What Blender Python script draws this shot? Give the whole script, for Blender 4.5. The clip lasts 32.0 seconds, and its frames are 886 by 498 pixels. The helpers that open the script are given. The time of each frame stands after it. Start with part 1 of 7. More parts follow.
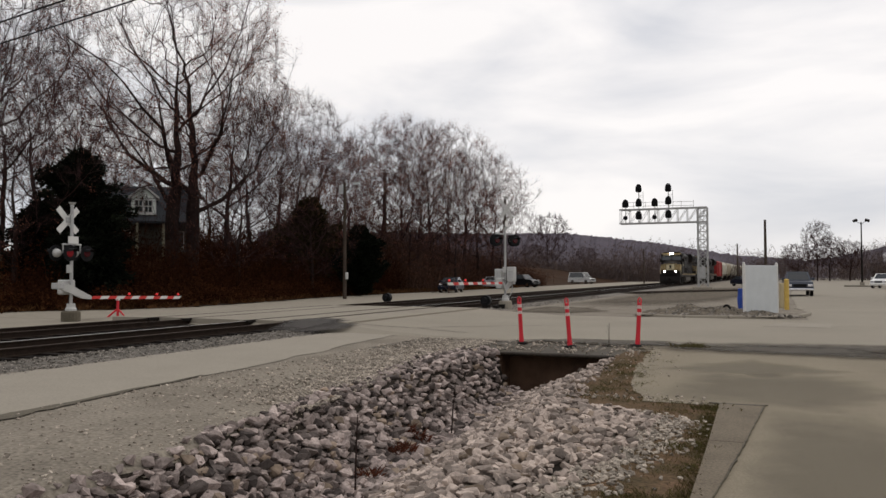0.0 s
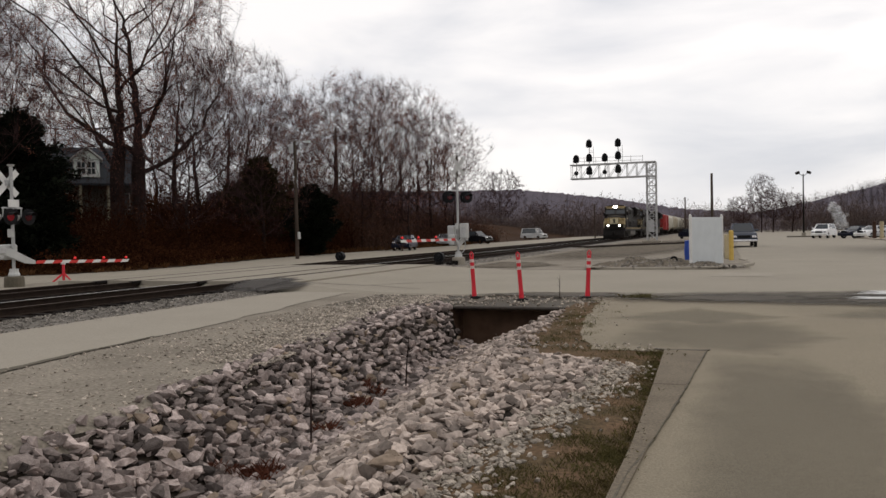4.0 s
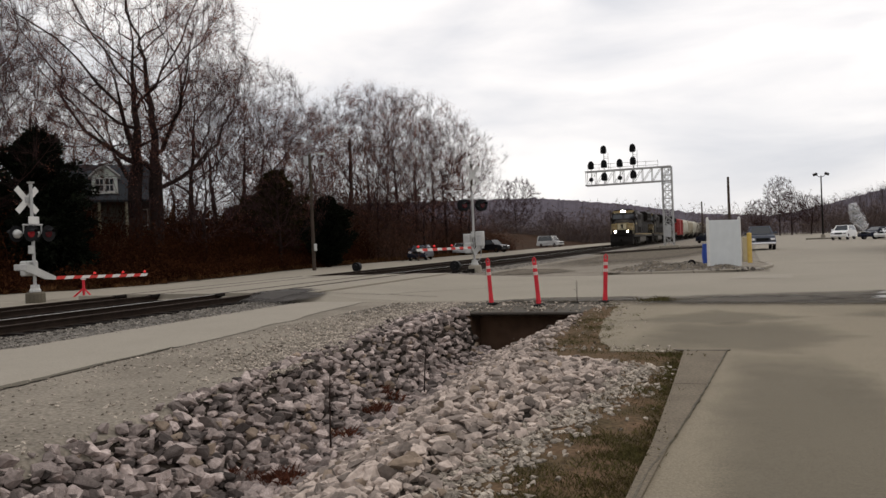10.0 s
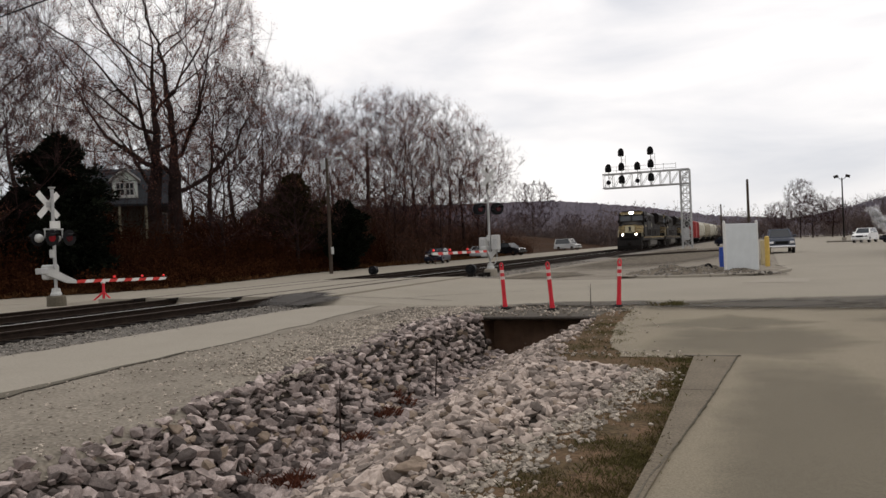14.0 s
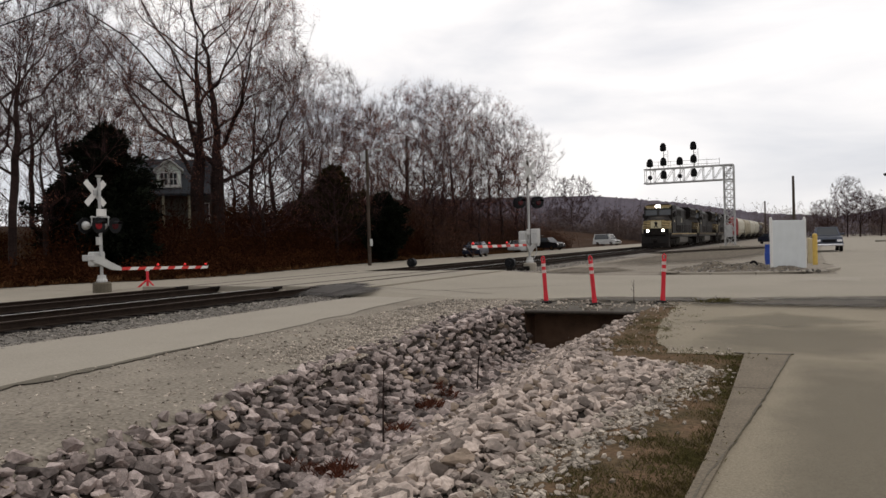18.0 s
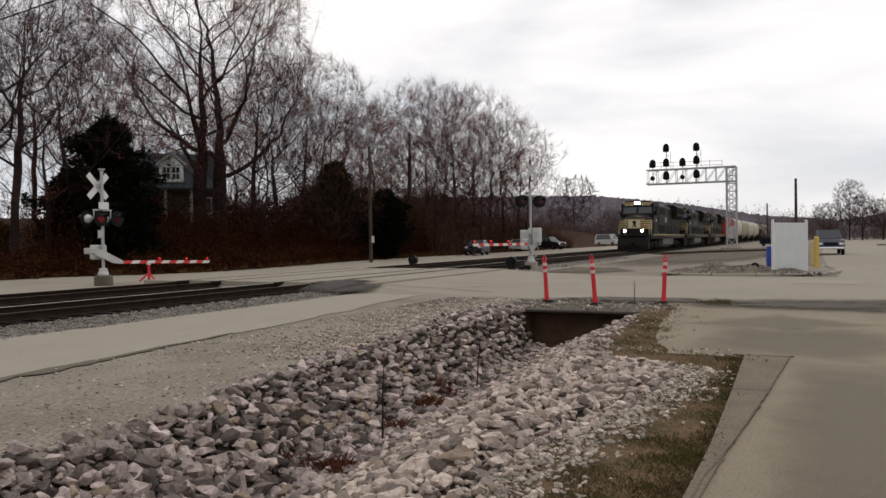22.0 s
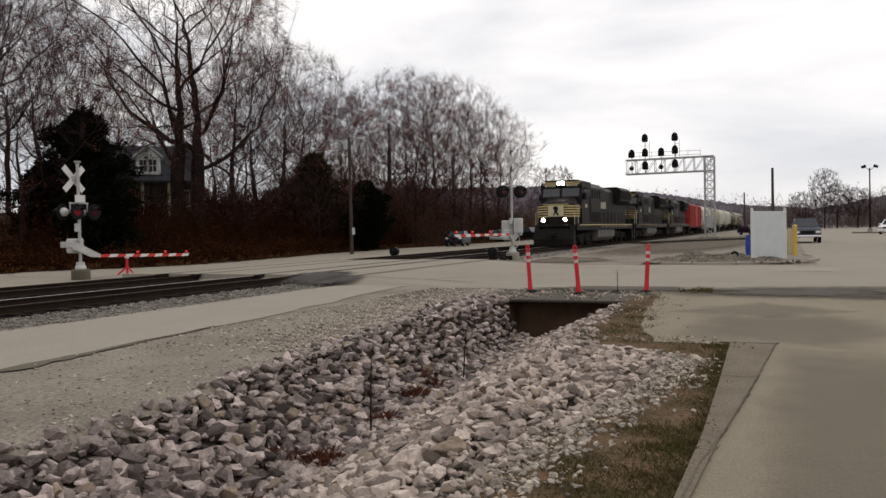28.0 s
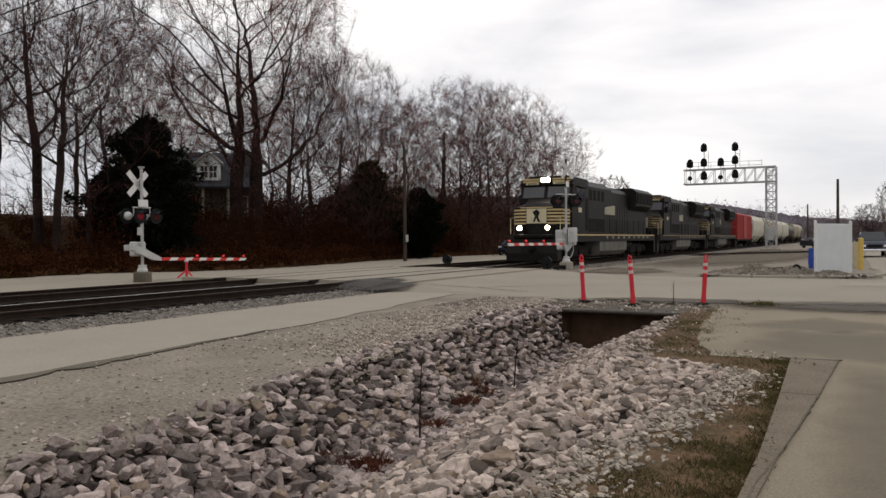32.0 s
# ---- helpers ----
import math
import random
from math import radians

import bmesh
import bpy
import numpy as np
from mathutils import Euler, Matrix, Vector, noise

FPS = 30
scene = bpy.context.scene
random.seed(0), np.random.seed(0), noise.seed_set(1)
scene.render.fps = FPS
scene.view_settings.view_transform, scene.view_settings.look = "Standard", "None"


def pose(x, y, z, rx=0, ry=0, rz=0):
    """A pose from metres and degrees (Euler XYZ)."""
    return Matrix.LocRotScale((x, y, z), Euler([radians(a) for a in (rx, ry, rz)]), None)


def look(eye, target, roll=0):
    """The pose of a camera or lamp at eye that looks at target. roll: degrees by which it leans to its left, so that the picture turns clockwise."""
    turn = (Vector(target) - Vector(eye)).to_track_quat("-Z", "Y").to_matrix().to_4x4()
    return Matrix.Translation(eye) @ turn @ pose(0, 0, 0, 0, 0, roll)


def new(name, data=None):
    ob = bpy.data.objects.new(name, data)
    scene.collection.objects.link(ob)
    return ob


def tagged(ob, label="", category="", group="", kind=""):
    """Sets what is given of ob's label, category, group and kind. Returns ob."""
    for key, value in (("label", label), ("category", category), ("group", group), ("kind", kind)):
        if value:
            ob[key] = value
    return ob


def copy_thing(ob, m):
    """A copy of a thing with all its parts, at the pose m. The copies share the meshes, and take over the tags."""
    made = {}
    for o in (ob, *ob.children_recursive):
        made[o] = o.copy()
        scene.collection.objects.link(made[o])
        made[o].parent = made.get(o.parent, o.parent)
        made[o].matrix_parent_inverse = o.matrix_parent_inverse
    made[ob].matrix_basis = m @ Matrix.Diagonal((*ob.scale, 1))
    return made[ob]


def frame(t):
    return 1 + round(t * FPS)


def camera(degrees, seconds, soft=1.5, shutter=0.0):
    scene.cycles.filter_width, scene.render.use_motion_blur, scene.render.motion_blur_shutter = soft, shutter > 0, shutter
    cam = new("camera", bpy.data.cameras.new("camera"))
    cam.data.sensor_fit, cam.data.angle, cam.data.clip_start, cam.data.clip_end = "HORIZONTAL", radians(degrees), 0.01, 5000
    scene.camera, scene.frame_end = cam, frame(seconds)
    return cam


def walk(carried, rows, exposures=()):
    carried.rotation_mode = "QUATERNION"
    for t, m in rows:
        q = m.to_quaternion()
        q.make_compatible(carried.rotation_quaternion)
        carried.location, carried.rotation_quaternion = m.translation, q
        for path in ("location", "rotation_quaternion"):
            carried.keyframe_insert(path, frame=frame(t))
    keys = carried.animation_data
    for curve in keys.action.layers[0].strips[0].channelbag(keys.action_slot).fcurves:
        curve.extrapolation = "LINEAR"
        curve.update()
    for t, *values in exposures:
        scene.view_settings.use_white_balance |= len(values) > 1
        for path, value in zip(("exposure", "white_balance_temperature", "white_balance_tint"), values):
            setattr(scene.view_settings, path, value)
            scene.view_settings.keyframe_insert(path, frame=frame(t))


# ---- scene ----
# Plan: x across the tracks (camera side is +), y along the tracks, away from the camera. z = 0 is the road lot.
cam = camera(59.1, 32.0, soft=1.5)
PATH = [
    (0, -0.040, 0.036, 1.701, 91.90, 0.11, 23.50),
    (0.5, -0.038, 0.010, 1.680, 94.57, 0.55, 21.69),
    (1, -0.016, 0.009, 1.681, 91.86, -0.21, 22.04),
    (1.5, 0.000, 0.001, 1.669, 91.86, 0.95, 21.35),
    (2, 0.001, 0.002, 1.674, 91.65, 1.60, 21.57),
    (2.5, 0.010, -0.000, 1.662, 90.92, 1.64, 21.33),
    (3, 0.015, 0.002, 1.662, 88.72, 1.78, 20.79),
    (3.5, 0.015, -0.004, 1.663, 88.68, 1.15, 20.12),
    (5.5, 0.008, -0.017, 1.605, 89.25, 1.29, 20.12),
    (6, 0.013, -0.013, 1.600, 89.43, 1.08, 20.06),
    (6.5, 0.016, -0.023, 1.598, 89.47, 1.14, 20.22),
    (7, 0.017, -0.019, 1.597, 89.92, 0.94, 19.96),
    (7.5, 0.015, -0.021, 1.600, 89.32, 1.26, 20.18),
    (8, 0.018, -0.019, 1.594, 88.89, 1.26, 20.02),
    (8.5, 0.018, -0.018, 1.601, 88.74, 1.98, 19.82),
    (9, 0.023, -0.022, 1.600, 89.25, 1.97, 19.71),
    (9.5, 0.021, -0.026, 1.601, 89.05, 2.14, 20.19),
    (10, 0.018, -0.014, 1.585, 89.56, 2.33, 21.27),
    (10.5, 0.014, -0.014, 1.590, 89.18, 1.37, 20.18),
    (11, 0.014, -0.023, 1.588, 89.03, 1.58, 19.90),
    (11.5, 0.021, -0.025, 1.601, 88.79, 1.71, 20.05),
    (12, 0.042, -0.033, 1.601, 88.13, 1.49, 19.31),
    (12.5, 0.079, -0.055, 1.608, 88.37, 2.13, 19.94),
    (13, 0.143, -0.069, 1.617, 88.38, 3.36, 18.29),
    (13.5, 0.164, -0.071, 1.619, 87.78, 3.06, 20.93),
    (14, 0.145, -0.070, 1.621, 89.82, 2.37, 22.57),
    (14.5, 0.128, -0.069, 1.612, 89.78, 1.84, 23.05),
    (16.5, 0.007, -0.002, 1.586, 89.33, 0.90, 24.13),
    (17, 0.013, -0.005, 1.588, 90.54, 1.25, 24.09),
    (17.5, 0.010, 0.001, 1.591, 89.93, 1.32, 24.09),
    (18, 0.006, 0.008, 1.584, 89.45, 1.55, 25.30),
    (18.5, 0.005, 0.014, 1.580, 88.85, 1.10, 25.85),
    (19, 0.012, 0.007, 1.585, 88.89, 1.08, 25.40),
    (19.5, 0.022, -0.004, 1.587, 89.38, 0.86, 24.22),
    (20, 0.014, -0.010, 1.594, 89.93, 1.05, 24.13),
    (20.5, 0.008, -0.000, 1.586, 89.76, 0.47, 24.73),
    (21, 0.006, 0.002, 1.583, 89.36, 0.73, 24.58),
    (21.5, 0.013, -0.004, 1.587, 88.62, 0.76, 24.32),
    (22, 0.009, -0.002, 1.580, 89.30, 0.77, 25.41),
    (22.5, 0.011, 0.004, 1.582, 89.51, 1.05, 24.70),
    (23, 0.007, 0.006, 1.580, 89.05, 0.65, 23.94),
    (23.5, 0.006, -0.002, 1.578, 89.30, 1.05, 23.32),
    (24, -0.005, 0.000, 1.579, 89.38, 0.89, 23.81),
    (24.5, -0.014, 0.009, 1.579, 89.37, 1.19, 23.98),
    (26.5, -0.094, 0.030, 1.564, 88.81, 1.09, 23.19),
    (27, -0.096, 0.031, 1.567, 89.24, 0.71, 21.70),
    (27.5, -0.097, 0.031, 1.562, 89.72, 0.43, 22.76),
    (28, -0.096, 0.041, 1.562, 88.64, 1.20, 23.93),
    (28.5, -0.087, 0.048, 1.567, 89.30, 1.07, 24.86),
    (29, -0.083, 0.058, 1.563, 89.22, 0.82, 25.30),
    (29.5, -0.081, 0.066, 1.566, 88.90, 0.38, 24.21),
    (30, -0.078, 0.061, 1.569, 89.53, 0.33, 24.25),
    (30.5, -0.076, 0.058, 1.567, 89.35, 0.42, 25.32),
    (31, -0.078, 0.061, 1.564, 88.97, 0.83, 26.45),
    (31.5, -0.080, 0.063, 1.555, 89.18, 0.62, 27.00),
    (32, -0.092, 0.067, 1.556, 89.30, 0.41, 27.85),
]
walk(cam, [(t, pose(x, y, z, rx, ry, rz)) for t, x, y, z, rx, ry, rz in PATH], exposures=[(0, -0.12, 6800, 13), (3, -0.08, 6800, 13), (8, -0.06, 6800, 13), (14, -0.02, 6800, 13), (32, -0.01, 6800, 13)])

# ---- light: bright overcast ----
world = bpy.data.worlds.new("overcast_sky")
scene.world = world
world.use_nodes = True
wn, wl = world.node_tree.nodes, world.node_tree.links
wn.clear()
w_out = wn.new("ShaderNodeOutputWorld")
w_bg = wn.new("ShaderNodeBackground")
w_bg.inputs["Strength"].default_value = 0.1
w_sky = wn.new("ShaderNodeTexSky")
w_sky.sky_type = "NISHITA"
w_sky.sun_disc = False
w_sky.sun_elevation = radians(32)
w_sky.sun_rotation = radians(40)
w_tc = wn.new("ShaderNodeTexCoord")
w_map = wn.new("ShaderNodeMapping")
w_map.inputs["Scale"].default_value = (1.0, 1.0, 3.2)
w_noise = wn.new("ShaderNodeTexNoise")
w_noise.inputs["Scale"].default_value = 2.6
w_noise.inputs["Detail"].default_value = 7
w_noise.inputs["Roughness"].default_value = 0.5
w_noise.inputs["Distortion"].default_value = 0.35
w_ramp = wn.new("ShaderNodeValToRGB")
w_ramp.color_ramp.elements[0].position = 0.34
w_ramp.color_ramp.elements[0].color = (7.2, 7.65, 8.35, 1)
w_ramp.color_ramp.elements[1].position = 0.58
w_ramp.color_ramp.elements[1].color = (10.9, 11.0, 11.1, 1)
w_mix = wn.new("ShaderNodeMixRGB")
w_mix.inputs["Fac"].default_value = 0.93
wl.new(w_tc.outputs["Generated"], w_map.inputs["Vector"])
wl.new(w_map.outputs["Vector"], w_noise.inputs["Vector"])
wl.new(w_noise.outputs["Fac"], w_ramp.inputs["Fac"])
wl.new(w_sky.outputs["Color"], w_mix.inputs["Color1"])
# an overcast sky brightens towards the zenith
w_sep = wn.new("ShaderNodeSeparateXYZ")
w_rise = wn.new("ShaderNodeMapRange")
w_rise.inputs["From Min"].default_value, w_rise.inputs["From Max"].default_value = 0.3, 0.9
w_rise.inputs["To Min"].default_value, w_rise.inputs["To Max"].default_value = 1.0, 1.2
w_mul = wn.new("ShaderNodeMixRGB")
w_mul.blend_type = "MULTIPLY"
w_mul.inputs["Fac"].default_value = 1.0
wl.new(w_tc.outputs["Generated"], w_sep.inputs["Vector"])
wl.new(w_sep.outputs["Z"], w_rise.inputs["Value"])
wl.new(w_ramp.outputs["Color"], w_mul.inputs["Color1"])
wl.new(w_rise.outputs["Result"], w_mul.inputs["Color2"])
wl.new(w_mul.outputs["Color"], w_mix.inputs["Color2"])
wl.new(w_mix.outputs["Color"], w_bg.inputs["Color"])
wl.new(w_bg.outputs["Background"], w_out.inputs["Surface"])
sun_data = bpy.data.lights.new("sun", "SUN")
sun_data.energy = 0.6
sun_data.angle = radians(25)
sun_data.color = (1.0, 0.96, 0.9)
sun = new("sun", sun_data)
sun.matrix_world = look((0, 0, 50), (-22, -30, 17))


# ---- materials ----
def mat(name, base, rough=0.8, metal=0.0, var=0.25, scale=6.0, fine=60.0, bump=0.15, tint=None, emit=None, obj_var=0.0, spec=0.3):
    """A procedural surface: two scales of colour variation, fine relief, and a change from piece to piece."""
    m = bpy.data.materials.new(name)
    m.use_nodes = True
    n, l = m.node_tree.nodes, m.node_tree.links
    b = n["Principled BSDF"]
    b.inputs["Roughness"].default_value = rough
    b.inputs["Metallic"].default_value = metal
    b.inputs["Specular IOR Level"].default_value = spec
    tc = n.new("ShaderNodeTexCoord")
    big = n.new("ShaderNodeTexNoise")
    big.inputs["Scale"].default_value = scale
    big.inputs["Detail"].default_value = 5
    small = n.new("ShaderNodeTexNoise")
    small.inputs["Scale"].default_value = fine
    small.inputs["Detail"].default_value = 4
    l.new(tc.outputs["Object"], big.inputs["Vector"])
    l.new(tc.outputs["Object"], small.inputs["Vector"])
    t = tint or tuple(v * 0.55 for v in base)
    mix = n.new("ShaderNodeMixRGB")
    mix.inputs["Color1"].default_value = (*base, 1)
    mix.inputs["Color2"].default_value = (*t, 1)
    r1 = n.new("ShaderNodeMapRange")
    r1.inputs["From Min"].default_value, r1.inputs["From Max"].default_value = 0.38, 0.68
    r1.inputs["To Min"].default_value, r1.inputs["To Max"].default_value = 0.0, min(1.0, var * 2.2)
    l.new(big.outputs["Fac"], r1.inputs["Value"])
    l.new(r1.outputs["Result"], mix.inputs["Fac"])
    mul = n.new("ShaderNodeMixRGB")
    mul.blend_type = "MULTIPLY"
    mul.inputs["Fac"].default_value = 1.0
    r2 = n.new("ShaderNodeMapRange")
    r2.inputs["From Min"].default_value, r2.inputs["From Max"].default_value = 0.3, 0.7
    r2.inputs["To Min"].default_value, r2.inputs["To Max"].default_value = 1 - var, 1 + var
    l.new(small.outputs["Fac"], r2.inputs["Value"])
    l.new(mix.outputs["Color"], mul.inputs["Color1"])
    l.new(r2.outputs["Result"], mul.inputs["Color2"])
    out = mul
    if obj_var:
        info = n.new("ShaderNodeObjectInfo")
        geo = n.new("ShaderNodeNewGeometry")
        add = n.new("ShaderNodeMath")
        add.operation = "ADD"
        l.new(info.outputs["Random"], add.inputs[0])
        l.new(geo.outputs["Random Per Island"], add.inputs[1])
        fr = n.new("ShaderNodeMath")
        fr.operation = "FRACT"
        l.new(add.outputs[0], fr.inputs[0])
        r3 = n.new("ShaderNodeMapRange")
        r3.inputs["To Min"].default_value, r3.inputs["To Max"].default_value = 1 - obj_var, 1 + obj_var
        l.new(fr.outputs[0], r3.inputs["Value"])
        m2 = n.new("ShaderNodeMixRGB")
        m2.blend_type = "MULTIPLY"
        m2.inputs["Fac"].default_value = 1.0
        l.new(out.outputs["Color"], m2.inputs["Color1"])
        l.new(r3.outputs["Result"], m2.inputs["Color2"])
        out = m2
    l.new(out.outputs["Color"], b.inputs["Base Color"])
    if bump:
        bp = n.new("ShaderNodeBump")
        bp.inputs["Strength"].default_value = bump
        bp.inputs["Distance"].default_value = 0.02
        l.new(small.outputs["Fac"], bp.inputs["Height"])
        l.new(bp.outputs["Normal"], b.inputs["Normal"])
    if emit:
        b.inputs["Emission Color"].default_value = (*emit[0], 1)
        b.inputs["Emission Strength"].default_value = emit[1]
    return m


M = dict(
    dirt=mat("gravelly_dirt", (0.212, 0.186, 0.15), 0.95, var=0.35, scale=0.7, fine=22, bump=0.6, tint=(0.14, 0.121, 0.097), spec=0.1),
    litter=mat("leaf_litter", (0.04, 0.019, 0.0086), 0.95, var=0.4, scale=0.5, fine=9, bump=0.8, tint=(0.02, 0.0105, 0.005), spec=0.06),
    asphalt=mat("worn_asphalt", (0.2, 0.17, 0.122), 0.9, var=0.24, scale=0.35, fine=70, bump=0.3, tint=(0.15, 0.127, 0.091), spec=0.2),
    asphalt_dark=mat("damp_dark_asphalt", (0.056, 0.0496, 0.044), 0.85, var=0.3, scale=1.5, fine=50, bump=0.3, spec=0.25),
    concrete=mat("weathered_concrete", (0.256, 0.229, 0.186), 0.9, var=0.14, scale=0.8, fine=40, bump=0.25, tint=(0.196, 0.174, 0.141), spec=0.2),
    gravel=mat("grey_gravel", (0.335, 0.29, 0.24), 0.95, var=0.4, scale=3, fine=30, bump=0.8, spec=0.1, obj_var=0.4),
    ballast=mat("track_ballast", (0.215, 0.195, 0.17), 0.95, var=0.45, scale=4, fine=26, bump=0.9, spec=0.1, obj_var=0.5),
    rock=mat("limestone_riprap", (0.255, 0.211, 0.192), 0.9, var=0.3, scale=5, fine=30, bump=0.5, tint=(0.12, 0.094, 0.084), spec=0.12, obj_var=0.8),
    rock_tan=mat("tan_riprap", (0.25, 0.192, 0.145), 0.9, var=0.25, scale=3, fine=24, bump=0.35, spec=0.15, obj_var=0.3),
    steel=mat("polished_rail_head", (0.6, 0.58, 0.55), 0.5, 0.8, var=0.1, scale=2, bump=0.03, spec=0.5),
    rail=mat("rusty_rail_side", (0.0252, 0.01764, 0.01344), 0.85, 0.1, var=0.3, scale=4, fine=40, spec=0.06),
    tie=mat("creosoted_tie", (0.0162, 0.01296, 0.0108), 0.9, var=0.4, scale=3, fine=30, bump=0.4, obj_var=0.3, spec=0.06),
    galv=mat("galvanised_steel", (0.376, 0.376, 0.368), 0.55, 0.35, var=0.15, scale=3, fine=30, bump=0.06),
    alum=mat("dull_aluminium_paint", (0.416, 0.416, 0.4), 0.5, 0.2, var=0.12, scale=4, bump=0.05),
    white=mat("weathered_white_paint", (0.576, 0.568, 0.544), 0.6, var=0.1, scale=5, bump=0.05),
    red=mat("red_paint", (0.5, 0.03, 0.025), 0.5, var=0.15, scale=6, bump=0.05),
    orange=mat("faded_red_plastic", (0.5, 0.016, 0.028), 0.5, var=0.1, scale=6, bump=0.03),
    refl=mat("white_reflective_band", (0.528, 0.4, 0.368), 0.4, var=0.08, bump=0.0),
    black=mat("black_paint", (0.012, 0.012, 0.013), 0.45, var=0.25, scale=3, bump=0.05, spec=0.06),
    rubber=mat("black_rubber", (0.014, 0.013, 0.013), 0.8, var=0.25, scale=6, bump=0.1, spec=0.06),
    loco=mat("dusty_black_locomotive_paint", (0.0058, 0.0045, 0.0038), 0.5, var=0.4, scale=1.2, fine=14, bump=0.05, tint=(0.014, 0.0105, 0.0085), spec=0.1),
    cream=mat("cream_paint", (0.496, 0.44, 0.288), 0.6, var=0.12, scale=3, bump=0.04),
    gold_dim=mat("grimy_gold_stripe", (0.2, 0.145, 0.07), 0.7, var=0.3, scale=4, bump=0.04),
    gold=mat("faded_gold_stripe", (0.47, 0.35, 0.17), 0.6, var=0.15, scale=4, bump=0.04),
    grime=mat("sooty_underframe", (0.018, 0.0156, 0.0138), 0.9, var=0.35, scale=3, fine=20, bump=0.2, spec=0.06),
    tank=mat("dusty_grey_fuel_tank", (0.128, 0.12, 0.108), 0.8, var=0.25, scale=1.5, fine=16, spec=0.06),
    box_red=mat("oxide_red_boxcar", (0.272, 0.0224, 0.02), 0.7, var=0.22, scale=0.8, fine=12, bump=0.05),
    hop_white=mat("off_white_hopper", (0.464, 0.44, 0.368), 0.7, var=0.2, scale=0.7, fine=10, bump=0.05, tint=(0.32, 0.288, 0.224)),
    hop_tan=mat("tan_hopper", (0.336, 0.296, 0.216), 0.7, var=0.2, scale=0.7, fine=10, bump=0.05),
    tank_black=mat("black_tank_car", (0.02, 0.02, 0.02), 0.5, var=0.25, scale=1, bump=0.05),
    bark=mat("grey_brown_bark", (0.027, 0.0175, 0.0155), 0.95, var=0.35, scale=1.5, fine=12, bump=0.5, obj_var=0.25, spec=0.05),
    twig=mat("bare_twigs", (0.046, 0.026, 0.025), 0.95, var=0.2, scale=1, fine=8, bump=0, obj_var=0.25, spec=0.03),
    leaf=mat("dead_rust_leaves", (0.15, 0.066, 0.045), 0.9, var=0.35, scale=1, fine=10, bump=0, obj_var=0.4, spec=0.05),
    olive=mat("brownish_evergreen", (0.026, 0.021, 0.009), 0.9, var=0.4, scale=1, fine=8, bump=0, obj_var=0.4, spec=0.0),
    ever=mat("dark_evergreen", (0.0055, 0.0072, 0.0038), 0.9, var=0.4, scale=1, fine=8, bump=0, obj_var=0.4, spec=0.05),
    brush=mat("bare_brown_brush", (0.032, 0.0122, 0.0064), 0.95, var=0.35, scale=0.7, fine=8, bump=0, obj_var=0.35, spec=0.0),
    grass=mat("winter_grass", (0.075, 0.069, 0.026), 0.95, var=0.35, scale=2, fine=20, bump=0, tint=(0.07, 0.05, 0.022), obj_var=0.5, spec=0.03),
    straw=mat("tan_dead_grass", (0.16, 0.115, 0.062), 0.95, var=0.35, scale=3, fine=20, bump=0, obj_var=0.4, spec=0.03),
    sedge=mat("brown_bank_grass", (0.085, 0.042, 0.019), 0.95, var=0.4, scale=0.6, fine=10, bump=0, obj_var=0.4, spec=0.0),
    weed=mat("rust_red_weeds", (0.1, 0.036, 0.022), 0.95, var=0.3, scale=3, bump=0, obj_var=0.4, spec=0.05),
    wood=mat("weathered_pole_wood", (0.06, 0.045, 0.035), 0.9, var=0.3, scale=2, fine=20, bump=0.3, spec=0.1),
    # distance haze is mixed into this colour: paler and bluer than the woods
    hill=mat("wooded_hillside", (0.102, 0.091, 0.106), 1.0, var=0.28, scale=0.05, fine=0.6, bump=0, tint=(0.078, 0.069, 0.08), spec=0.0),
    board=mat("pale_grey_panel", (0.5, 0.525, 0.53), 0.5, 0.1, var=0.08, scale=2, bump=0.03),
    yellow=mat("yellow_paint", (0.496, 0.336, 0.08), 0.6, var=0.12, scale=5, bump=0.04),
    blue=mat("blue_plastic", (0.02, 0.06, 0.3), 0.5, var=0.15, scale=4, bump=0.03),
    tan=mat("tan_paint", (0.4, 0.33, 0.2), 0.7, var=0.15, scale=4, bump=0.04),
    # clapboard with the porch shade put into its colour; the dormer has siding_light
    siding=mat("grey_clapboard", (0.08, 0.085, 0.078), 0.8, var=0.1, scale=2, fine=20, bump=0.05),
    shingle=mat("dark_grey_shingle", (0.03, 0.033, 0.038), 0.9, var=0.2, scale=2, fine=12, bump=0.2, spec=0.1),
    brick_brown=mat("brown_brick_wall", (0.17, 0.085, 0.055), 0.9, var=0.25, scale=3, fine=16, bump=0.2),
    roof_brown=mat("brown_metal_roof", (0.045, 0.03, 0.028), 0.6, var=0.2, scale=2, bump=0.05, spec=0.06),
    timber=mat("dark_brown_timber", (0.06, 0.035, 0.025), 0.8, var=0.25, scale=3, bump=0.1, spec=0.06),
    car_blue=mat("grey_blue_car_paint", (0.036, 0.043, 0.06), 0.35, 0.3, var=0.08, bump=0, spec=0.4),
    car_white=mat("white_car_paint", (0.75, 0.75, 0.74), 0.3, var=0.05, bump=0, spec=0.5),
    car_dark=mat("dark_blue_car_paint", (0.008, 0.01, 0.022), 0.3, 0.2, var=0.08, bump=0, spec=0.15),
    car_black=mat("black_car_paint", (0.012, 0.012, 0.014), 0.25, var=0.08, bump=0, spec=0.2),
    car_silver=mat("silver_car_paint", (0.45, 0.46, 0.48), 0.3, 0.5, var=0.06, bump=0, spec=0.5),
    chrome=mat("chrome_trim", (0.6, 0.6, 0.62), 0.15, 1.0, var=0.05, bump=0),
